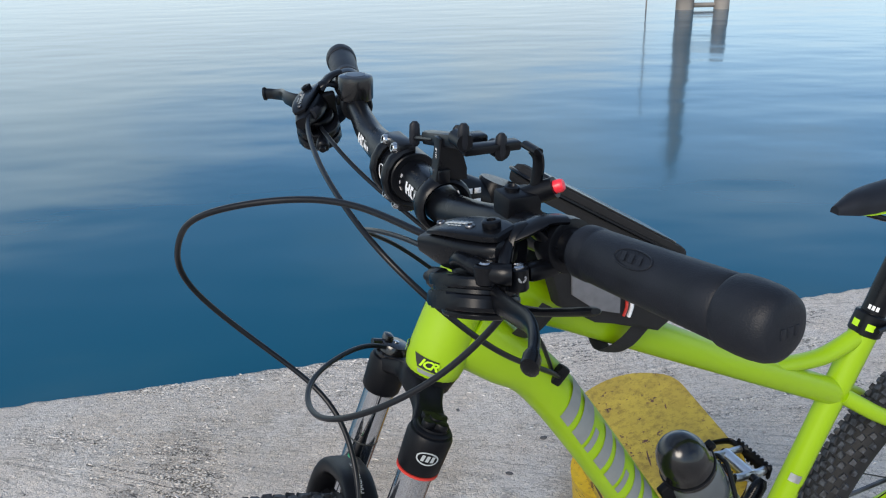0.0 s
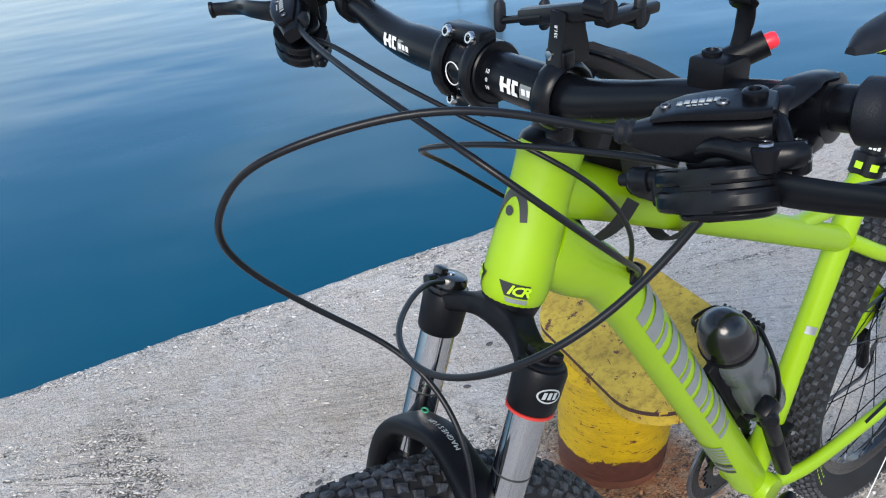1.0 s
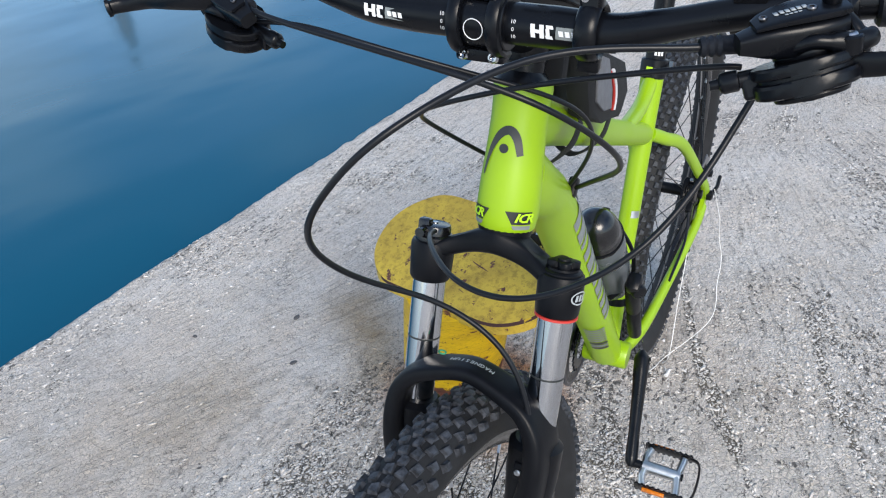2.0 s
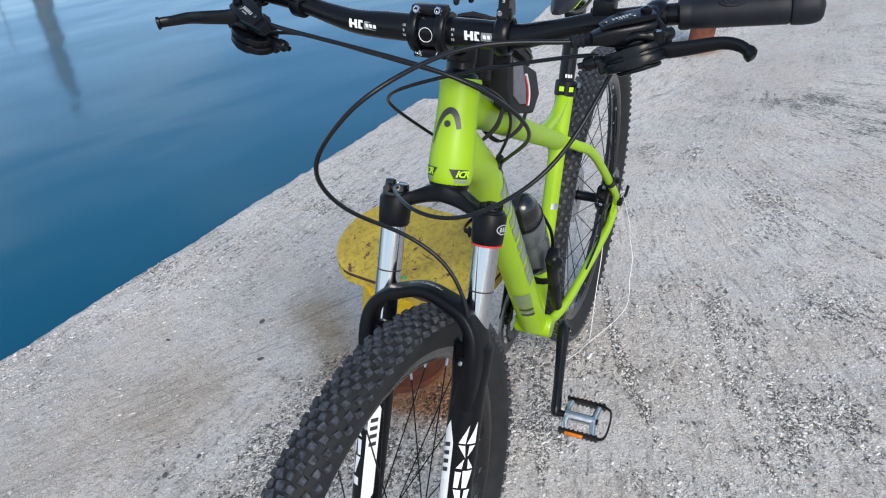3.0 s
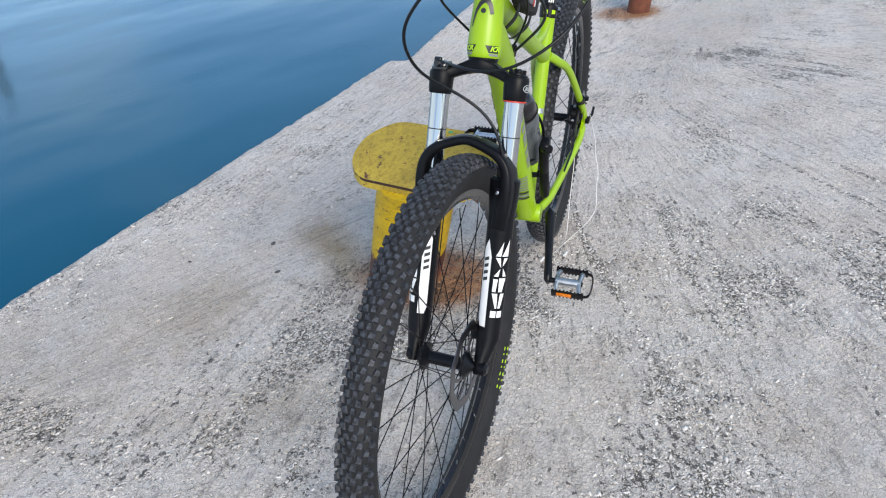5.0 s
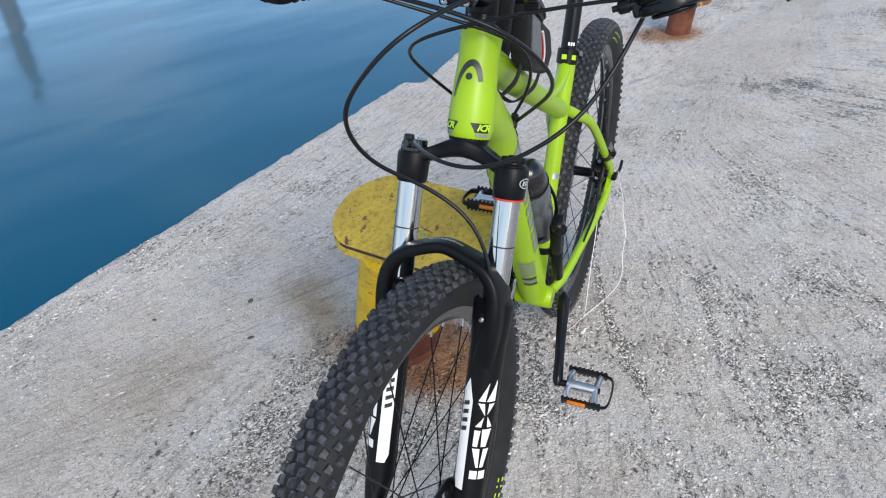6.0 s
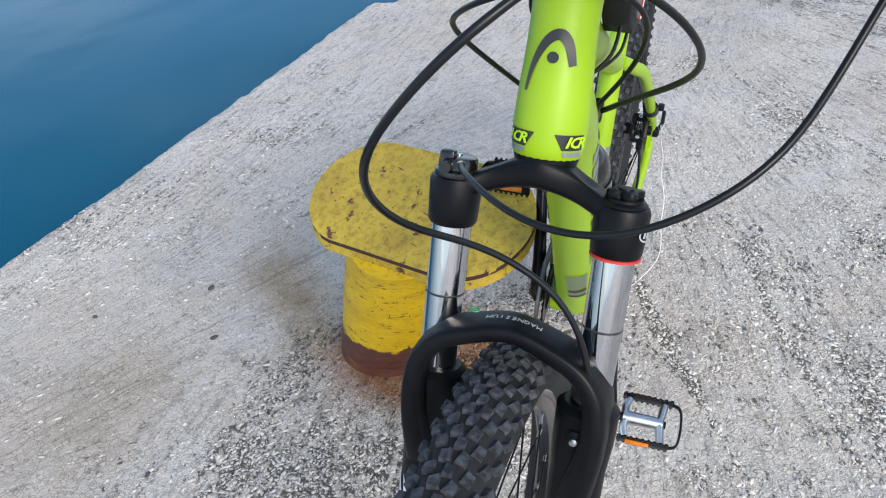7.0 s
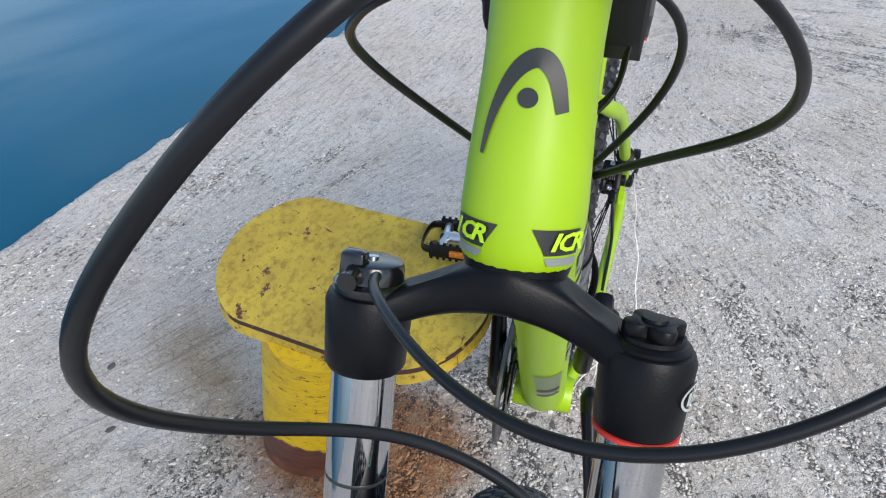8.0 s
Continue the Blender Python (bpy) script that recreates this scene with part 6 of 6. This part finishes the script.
tube(bm, CH, (0.0035, 0.0042), 6, closed=True, side=(0, 1, 0))
part("chain", bm, DISC, bike, "dark steel chain")
bm = B()
box(bm, (0.02, 0.018, 0.10), Matrix.Translation((0.025, -0.062, 0.275)) @ Matrix.Rotation(radians(18), 4, "Y"), 0.005)
box(bm, (0.05, 0.03, 0.03), Matrix.Translation((0.0, -0.082, 0.335)), 0.008)
part("rear_derailleur", bm, MATTE, bike)


def pedal(tip, s, pitch):
    """A cage pedal with amber reflectors, pointing outwards from its crank."""
    p = new("pedal")
    p.parent = bike
    tagged(p, "silver and black cage pedal with amber reflectors")
    m = Matrix.Translation(tip) @ Matrix.Rotation(pitch, 4, "Y") @ Matrix.Diagonal((1, s, 1, 1))
    bm = B()
    tube(bm, [(0, 0.006, 0), (0, 0.018, 0), (0, 0.085, 0)], [0.0075, 0.0065, 0.0060], 14)
    part("spindle", bm, BLACK, p, "", m)
    bm = B()
    for y in (0.022, 0.078):
        tube(bm, smooth([(-0.032, y + (0.004 if y < 0.05 else 0.002), 0.0), (-0.016, y, 0.001), (0, y + (0.002 if y < 0.05 else -0.002), 0.002), (0.016, y, 0.001), (0.032, y + (0.004 if y < 0.05 else 0.002), 0)], 4), (0.0062, 0.007), 10)
    tube(bm, [(0, 0.020, 0), (0, 0.080, 0)], [0.0105, 0.0095], 16)
    part("body", bm, SILVER, p, "cast silver pedal body", m)
    for x in (-0.036, 0.036):
        bm = B()
        box(bm, (0.003, 0.078, 0.020), pose(x, 0.054, 0), 0.001)
        for k in range(9):
            for z in (0.011, -0.011):
                box(bm, (0.003, 0.004, 0.004), pose(x, 0.019 + 0.0088 * k, z), 0)
        part("cage", bm, BLACK, p, "", m)
        bm = B()
        box(bm, (0.006, 0.036, 0.008), pose(x + (0.003 if x > 0 else -0.003), 0.046, 0), 0.001)
        part("reflector", bm, AMBER, p, "ribbed amber reflector", m)
    bm = B()
    tube(bm, smooth([(-0.036, 0.088, 0), (-0.032, 0.102, 0), (-0.015, 0.107, 0), (0.015, 0.107, 0), (0.032, 0.102, 0), (0.036, 0.088, 0)], 4), (0.002, 0.006), 8, side=(0, 1, 0))
    part("cage_end", bm, BLACK, p, "", m)
    return p


pedal(TIP_L, 1, radians(18))
pedal(TIP_R, -1, radians(-4))

# ---- frame details ----
def arch_shape():
    """The head badge: a hooked arch with a dot."""
    bm = B()
    line = [(s_ - 0.009, w_ + 0.0002) for s_, w_ in ((0.052, -0.0215), (0.066, -0.0188), (0.080, -0.0135), (0.090, -0.0070), (0.0945, 0.0000), (0.0925, 0.0055), (0.0855, 0.0100), (0.0730, 0.0138))]
    wid = [0.0012, 0.0022, 0.0030, 0.0036, 0.0040, 0.0040, 0.0036, 0.0030]
    pts = []
    for i in range(len(line) - 1):
        for k in range(4):
            t = k / 4
            p = [Vector((*line[j], wid[j])) for j in (max(i - 1, 0), i, i + 1, min(i + 2, len(line) - 1))]
            a, b, c, d = p
            pts.append(0.5 * ((2 * b) + (c - a) * t + (2 * a - 5 * b + 4 * c - d) * t * t + (3 * b - a - 3 * c + d) * t ** 3))
    pts.append(Vector((*line[-1], wid[-1])))
    e, o = FWD, AX.cross(FWD)
    rows = []
    for i, p in enumerate(pts):
        d = pts[min(i + 1, len(pts) - 1)] - pts[max(i - 1, 0)]
        nx, ny = -d.y, d.x
        q = math.hypot(nx, ny)
        row = []
        for sg in (-1, 1):
            s_, w_ = p.x + nx / q * p.z * sg, p.y + ny / q * p.z * sg
            rr = ht_radius(s_) + 0.0007
            row.append(bm.verts.new(HT0 + AX * s_ + (e * math.cos(w_ / rr) + o * math.sin(w_ / rr)) * rr))
        rows.append(row)
    for u, v in zip(rows, rows[1:]):
        bm.faces.new((u[0], u[1], v[1], v[0]))
    ctr = (0.069, -0.0016)
    c = [(ctr[0] + 0.0042 * math.cos(a), ctr[1] + 0.0042 * math.sin(a)) for a in [2 * math.pi * k / 20 for k in range(20)]]
    bm.faces.new([bm.verts.new(HT0 + AX * s_ + (e * math.cos(w_ / 0.0258) + o * math.sin(w_ / 0.0258)) * (ht_radius(s_) + 0.0007)) for s_, w_ in c])
    return bm


def ht_radius(s):
    t = min(1, max(0, s / L))
    xs = (0, 0.04, 0.15, 0.3, 0.45, 0.6, 0.75, 0.88, 0.97, 1)
    rs = (0.0278, 0.0290, 0.0292, 0.0285, 0.0272, 0.0262, 0.0257, 0.0261, 0.0270, 0.0262)
    return float(np.interp(t, xs, rs))


part("head_badge", arch_shape(), DARKINK, frame_part, "dark hooked arch emblem on the head tube")
for s in (1, -1):
    ref = FWD + Vector((0, 0.95 * s, 0))
    g = 1 if s > 0 else -1
    bm = B()
    wrap(bm, HT0, AX, ref, ht_radius, [(0.0020, -0.0075 * g), (0.0020, 0.0125 * g), (0.0140, 0.0125 * g), (0.0140, -0.0150 * g)], 0.0006)
    part("decal", bm, DARKINK, frame_part, "black trapezoid label", angle=60)
    bm = B()
    e_ = (Vector(ref) - AX * Vector(ref).dot(AX)).normalized()
    for k, letter in enumerate("ICR" if s > 0 else "RCI"):
        a_ = (-0.0052 + 0.0068 * k + (0.0010 if letter == "I" else 0)) * g / 0.0285
        d_ = e_ * math.cos(a_) + AX.cross(e_) * math.sin(a_)
        words("letter", letter, 0.0112, facing(HT0 + AX * 0.0082 + d_ * (ht_radius(0.0082) + 0.0014), d_, AX.cross(d_)) @ Matrix.Diagonal((1.25, 1, 1, 1)), LIMEINK, frame_part, shear=0.3, bold=0.00032)
    wrap(bm, HT0, AX, ref, ht_radius, [(-0.0030, -0.0050 * g), (-0.0030, 0.0125 * g), (0.0008, 0.0125 * g), (0.0008, -0.0072 * g)], 0.0006)
    part("decal", bm, GREYINK, frame_part)

DTA = Vector((0.795, 0, 0.795))
DTD = (DT1 - DTA).normalized()
DTN = Vector((-DTD.z, 0, DTD.x))
DTN = DTN if DTN.z > 0 else -DTN
for s in (1, -1):
    ref = Vector((0, 1.0 * s, 0)) + DTN * 0.30
    bm = B()
    for k in range(4):
        c0 = 0.000 + 0.0875 * k
        for q0, q1, lo_w in ((0.0, 0.020, -0.021), (0.030, 0.056, -0.021), (0.062, 0.072, -0.004)):
            wrap(bm, DTA, DTD, ref, 0.0278, [(c0 + q0 + lo_w * 0.55, lo_w), (c0 + q1 + lo_w * 0.55, lo_w), (c0 + q1 + 0.0116, 0.021), (c0 + q0 + 0.0116, 0.021)], 0.0009)
    part("decal", bm, GREYINK, frame_part, "slanted grey shapes along the down tube")
for k in range(9):
    bm = B()
    w_k, h_k = 0.0185 - 0.0004 * k, (0.0055 if k < 6 else 0.0085)
    c_k = 0.372 + 0.0105 * k + (0.002 * (k - 5) if k > 5 else 0)
    wrap(bm, DTA, DTD, -DTN + Vector((0, 0.35, 0)), 0.0272, [(c_k, -w_k), (c_k + h_k, -w_k), (c_k + h_k - 0.003, w_k - 0.003), (c_k - 0.003, w_k - 0.003)], 0.0012)
    part("decal", bm, DARKINK if k in (6, 8) else GREYINK, frame_part, "bar of a grey striped panel low on the down tube")
bm = B()
wrap(bm, BB + SEAT_DIR * 0.255, SEAT_DIR, (1, 1, 0), 0.0166, [(-0.006, -0.008), (0.006, -0.008), (0.006, 0.008), (-0.006, 0.008)], 0.0006)
part("decal", bm, SILVER, frame_part)
bm = B()
for k in range(4):
    wrap(bm, BB + SEAT_DIR * (0.18 + 0.02 * k), SEAT_DIR, (-0.4, 1, 0), 0.0166, [(-0.007, -0.005), (0.004, -0.005), (0.007, 0.005), (-0.004, 0.005)], 0.0006)
part("decal", bm, DARKINK, frame_part)
for s in (1, -1):
    bm = B()
    box(bm, (0.022, 0.010, 0.014), Matrix.Translation((0.803, 0.024 * s, 0.830)) @ Matrix.Rotation(radians(50), 4, "Y"), 0.003)
    part("cable_port", bm, MATTE, frame_part)

# rear axle lever, rear caliper
bm = B()
lathe(bm, [(0.006, -0.078), (0.010, -0.076), (0.010, -0.072), (0.005, -0.070), (0.005, 0.070), (0.011, 0.072), (0.011, 0.082), (0.007, 0.085)], frame_of((0, 1, 0), REAR), 18)
tube(bm, [REAR + Vector((0, 0.080, 0)), REAR + Vector((-0.02, 0.088, 0.012)), REAR + Vector((-0.045, 0.088, 0.022))], (0.004, 0.006), 10)
part("axle", bm, BLACK, bike, "black quick-release axle")
bm = B()
cm = Matrix.Translation((0.060, 0.046, 0.408)) @ Matrix.Rotation(radians(48), 4, "Y")
box(bm, (0.046, 0.013, 0.030), cm @ pose(0, 0.011, 0), 0.005)
box(bm, (0.046, 0.011, 0.030), cm @ pose(0, -0.011, 0), 0.005)
box(bm, (0.012, 0.030, 0.026), cm @ pose(0.021, 0, 0), 0.004)
box(bm, (0.012, 0.030, 0.026), cm @ pose(-0.021, 0, 0), 0.004)
caliper = part("brake_caliper", bm, MATTE, bike, "black rear brake caliper on the stay")
for fin in range(4):
    bm = B()
    box(bm, (0.018, 0.0022, 0.020), cm @ pose(0, -0.0054 + 0.0036 * fin, 0.012), 0.0006)
    part("fin", bm, BLACK, caliper)
bm = B()
lathe(bm, [(0.0085, -0.006), (0.0095, -0.005), (0.0095, 0.006), (0.0080, 0.0075), (0.0040, 0.0080)], cm @ pose(0.002, 0.017, 0, -90, 0, 0), 20)
part("piston_cap", bm, BLACK, caliper)
bm = B()
box(bm, (0.030, 0.012, 0.012), Matrix.Translation((0.090, 0.052, 0.392)) @ Matrix.Rotation(radians(20), 4, "Y"), 0.004)
part("hose_fitting", bm, MATTE, caliper)
bm = B()
tube(bm, smooth([(0.10, 0.054, 0.388), (0.12, 0.058, 0.370), (0.16, 0.062, 0.345), (0.26, 0.058, 0.325)], 5), 0.0026, 8)
part("hose", bm, CABLE, caliper)
for end in (-0.021, 0.021):
    bm = B()
    lathe(bm, [(0.0040, 0), (0.0040, 0.004), (0.0030, 0.0048), (0.0018, 0.0048), (0.0016, 0.0030), (0.0002, 0.0030)], cm @ pose(end, 0, 0.012), 12)
    part("bolt", bm, STEEL, caliper)
bm = B()
stay_dir = Vector((-0.165, 0.019, -0.154)).normalized()
lathe(bm, [(0.0125, -0.007), (0.0142, -0.006), (0.0142, 0.006), (0.0125, 0.007)], frame_of(stay_dir, (0.088, 0.063, 0.466)), 20)
box(bm, (0.018, 0.012, 0.010), Matrix.Translation((0.082, 0.080, 0.470)), 0.003)
part("stay_clamp", bm, MATTE, bike, "black clip round the stay")

# front derailleur round the seat tube
fd = BB + SEAT_DIR * 0.098
bm = B()
lathe(bm, [(0.0168, -0.007), (0.0195, -0.006), (0.0195, 0.006), (0.0168, 0.007)], frame_of(SEAT_DIR, fd), 22)
box(bm, (0.020, 0.016, 0.014), Matrix.Translation(fd + Vector((-0.004, 0.022, 0))), 0.003)
box(bm, (0.060, 0.012, 0.030), Matrix.Translation(fd + Vector((-0.020, -0.040, 0.0))), 0.004)
mech = part("front_derailleur", bm, MATTE, bike, "black front derailleur clamped on the seat tube")
bm = B()
lathe(bm, [(0.0036, 0), (0.0036, 0.003), (0.002, 0.0035)], frame_of((0.3, 1, 0), fd + Vector((-0.004, 0.030, 0))), 12)
part("bolt", bm, CHROME, mech)

# ---- bottle cage and pump ----
bc = DTA + DTD * 0.330 + DTN * 0.080
bm = B()
for s in (1, -1):
    tube(bm, smooth([bc + DTD * 0.075 - DTN * 0.040 + Vector((0, 0.012 * s, 0)), bc + DTD * 0.082 - DTN * 0.01 + Vector((0, 0.030 * s, 0)), bc + DTD * 0.05 + Vector((0, 0.041 * s, 0)), bc + DTD * 0.0 + DTN * 0.018 + Vector((0, 0.038 * s, 0)), bc + DTD * -0.035 + DTN * 0.040 + Vector((0, 0.012 * s, 0)), bc + DTD * -0.038 + DTN * 0.042], 5), (0.005, 0.003), 10)
box(bm, (0.012, 0.020, 0.15), frame_of(DTD, bc - DTN * 0.039, (0, 1, 0)) @ pose(0, 0, 0, 0, 0, 90), 0.003)
tube(bm, smooth([bc + DTD * 0.085 - DTN * 0.035, bc + DTD * 0.092, bc + DTD * 0.085 + DTN * 0.03], 5), (0.012, 0.003), 10, side=(0, 1, 0))
part("bottle_cage", bm, MATTE, bike, "black plastic bottle cage on the down tube")
pump = new("mini_pump")
pump.parent = bike
tagged(pump, "slim black pump clipped beside the bottle")
p0, p1 = DTA + DTD * 0.345 + DTN * 0.050 + Vector((0, 0.050, 0)), DTA + DTD * 0.545 + DTN * 0.034 + Vector((0, 0.044, 0))
bm = B()
tube(bm, along(p0, p1, 0, 0.02, 0.45, 0.46, 0.48, 0.49, 0.97, 1.0), [0.009, 0.0115, 0.0115, 0.0105, 0.0105, 0.0115, 0.0115, 0.009], 18)
part("barrel", bm, MATTE, pump)
bm = B()
box(bm, (0.030, 0.022, 0.028), frame_of(DTD, p0 - DTD * 0.008, (0, 1, 0)) @ pose(0, 0.004, 0), 0.007)
lathe(bm, [(0.0115, 0), (0.0115, 0.012), (0.010, 0.014), (0.005, 0.0145)], frame_of((0.7, 0.7, -0.1), p0 + Vector((0.004, 0.006, 0))), 18)
part("head", bm, BLACK, pump)

# ---- things carried by the bicycle ----
bottle = new("water_bottle")
bottle.matrix_world = BIKE @ frame_of(-DTD, bc + DTD * 0.110) @ Matrix.Diagonal((1, 1, 1.12, 1))
tagged(bottle, "smoky grey translucent water bottle with a black domed cap", "bottle")
bm = B()
lathe(bm, [(0.030, 0.0), (0.0345, 0.004), (0.0360, 0.015), (0.0360, 0.085), (0.0335, 0.094), (0.0335, 0.106), (0.0360, 0.115), (0.0360, 0.140), (0.0345, 0.152), (0.0310, 0.158)], Matrix(), 36)
part("body", bm, SMOKE, bottle)
bm = B()
lathe(bm, [(0.0320, 0.156), (0.0340, 0.158), (0.0340, 0.170), (0.0325, 0.173), (0.0325, 0.178), (0.0315, 0.188), (0.027, 0.200), (0.019, 0.209), (0.009, 0.2135), (0.001, 0.2145)], Matrix(), 36)
cap = part("cap", bm, GLOSS, bottle, "black domed cap")
bm = B()
tube(bm, [Vector((0.0345 * math.cos(a), 0.0345 * math.sin(a), 0.166)) for a in [2 * math.pi * k / 36 for k in range(36)]], 0.0018, 6, closed=True)
box(bm, (0.012, 0.010, 0.008), pose(0, 0.038, 0.166), 0.002)
part("ring", bm, MATTE, cap)

# frame bag over the top tube
bag = new("frame_bag")
bag.matrix_world = BIKE
tagged(bag, "black and grey frame bag with phone pouch over the top tube", "bag")
TTD = Vector((-0.888, 0, -0.460)).normalized()
TTN = Vector((-TTD.z, 0, TTD.x))
TTN = TTN if TTN.z > 0 else -TTN
pc2 = Vector((0.748, 0.0, 0.994)) - TTN * 0.009
bm = B()
pm = facing(pc2, TTN, TTD) @ Matrix.Rotation(radians(3), 4, "Y")
prism(bm, oval(0.112, 0.033, 40, 3.6), 0.020, pm, 0.007)
pouch = part("pouch", bm, BLACKCLOTH, bag, "flat black phone pouch")
bm = B()
prism(bm, oval(0.090, 0.026, 36, 5), 0.003, Matrix.Translation(TTN * 0.0106) @ pm, 0.001)
part("window", bm, GLOSS, pouch, "shiny clear phone window")
bm = B()
tube(bm, [Matrix.Translation(TTN * 0.002) @ pm @ Vector((x, y, 0)) for x, y in oval(0.1135, 0.0345, 40, 3.6)], 0.0018, 6, closed=True)
part("zip", bm, BLACK, pouch)
for s in (1, -1):
    bm = B()
    side = [(0.828, 1.000), (0.690, 0.930), (0.668, 0.888), (0.700, 0.866), (0.780, 0.897), (0.820, 0.920), (0.832, 0.955)]
    prism(bm, [(x, z) for x, z in side], 0.026, Matrix.Translation((0, 0.031 * s, 0)) @ Matrix.Rotation(radians(90), 4, "X"), 0.008)
    pan = part("pocket", bm, BLACKCLOTH, bag, "black side pocket with grey panel and red piping")
    bm = B()
    panel = [(0.815, 0.985), (0.775, 0.965), (0.755, 0.925), (0.753, 0.902), (0.782, 0.912), (0.810, 0.934)]
    prism(bm, [(x, z) for x, z in panel], 0.003, Matrix.Translation((0, 0.0450 * s, 0)) @ Matrix.Rotation(radians(90), 4, "X"), 0.001)
    part("panel", bm, GREYCLOTH, pan, "grey fabric panel")
    bm = B()
    tube(bm, smooth([(0.764, 0.0455 * s, 0.947), (0.750, 0.0460 * s, 0.925), (0.746, 0.0460 * s, 0.910), (0.748, 0.0455 * s, 0.898)], 5), 0.0016, 6)
    part("piping", bm, RED, pan, "red piping")
    bm = B()
    tube(bm, smooth([(0.757, 0.0460 * s, 0.946), (0.744, 0.0460 * s, 0.925), (0.740, 0.0460 * s, 0.909), (0.742, 0.0455 * s, 0.896)], 5), 0.0022, 6)
    part("piping", bm, WHITEINK, pan, "pale reflective piping")
for x, z, lo in ((0.832, 0.92, 0.885), (0.722, 0.875, 0.842)):
    bm = B()
    tube(bm, smooth([(x - 0.005, 0.036, z), (x + 0.010, 0.030, z - 0.022), (x + 0.012, 0.0, lo - 0.012), (x + 0.010, -0.030, z - 0.022), (x - 0.005, -0.036, z)], 6), (0.012, 0.0016), 8, side=(1, 0, 0))
    part("strap", bm, BLACKCLOTH, bag, "black hook-and-loop strap")
bm = B()
box(bm, (0.016, 0.055, 0.050), Matrix.Translation((0.850, 0, 0.992)) @ Matrix.Rotation(radians(-20), 4, "Y"), 0.004)
part("strap", bm, BLACKCLOTH, bag)

# white cord
cord = new("white_cord")
tagged(cord, "thin white cord trailing from the rear axle to the ground", "cord")
C1 = [BIKE @ Vector(p) for p in ((0.0, 0.086, 0.388), (-0.035, 0.092, 0.335), (-0.048, 0.103, 0.285), (-0.058, 0.106, 0.240), (-0.040, 0.121, 0.192), (-0.008, 0.124, 0.150), (0.052, 0.128, 0.088))] + [Vector((0.90, 1.142, 0.014)), Vector((0.87, 1.140, 0.011)), Vector((0.84, 1.138, 0.011)), Vector((0.802, 1.142, 0.011))]
bm = B()
tube(bm, smooth(C1, 8), 0.0009, 7)
part("strand", bm, CORDWHITE, cord)
C2 = [BIKE @ Vector(p) for p in ((0.085, 0.060, 0.330), (0.092, 0.062, 0.261), (0.145, 0.066, 0.188), (0.205, 0.072, 0.096))] + [Vector((0.885, 1.135, 0.012)), Vector((0.875, 1.12, 0.011)), Vector((0.862, 1.107, 0.011))]
bm = B()
tube(bm, smooth(C2, 8), 0.0009, 7)
part("strand", bm, CORDWHITE, cord)
for p in ((0.790, 1.140, 0.012), (0.855, 1.103, 0.012)):
    bm = B()
    tube(bm, [Vector(p), Vector(p) + Vector((0.008, 0.002, 0)), Vector(p) + Vector((0.02, 0.006, 0))], [0.0045, 0.004, 0.0028], 10)
    part("plug", bm, CORDWHITE, cord)


# ---- dark loose stones on the quay ----
def loose_stone(x, y, r, seed):
    rng = random.Random(seed)
    bm = B()
    bmesh.ops.create_icosphere(bm, subdivisions=2, radius=1)
    turn = rng.uniform(0, 3.14)
    for v in bm.verts:
        k = 1 + 0.22 * noise.noise(v.co * 1.3 + Vector((seed, 0, 0))) + 0.08 * noise.noise(v.co * 4)
        v.co = Matrix.Rotation(turn, 3, "Z") @ Vector((v.co.x * r * k * 1.25, v.co.y * r * k * 0.85, v.co.z * r * k * 0.42))
    ob = part("stone", bm, DARKSTONE, None, angle=25)
    ob.location = (x, y, height(x, y) + r * 0.15)
    return tagged(ob, "small dark grey stone lying on the concrete", "stone", group="dark stones")


STONES = [(0.371, 1.927, 0.0085), (0.277, 1.774, 0.008), (-0.019, 1.552, 0.006), (-0.104, 1.552, 0.007), (0.135, 2.06, 0.006)]
DARKSTONE = material("dark_stone", (0.075, 0.075, 0.078), 0.8, vary=0.4, scale=120, bump=0.6, bump_scale=300)
for i, (x, y, r) in enumerate(STONES):
    loose_stone(x, y, r, i + 1)
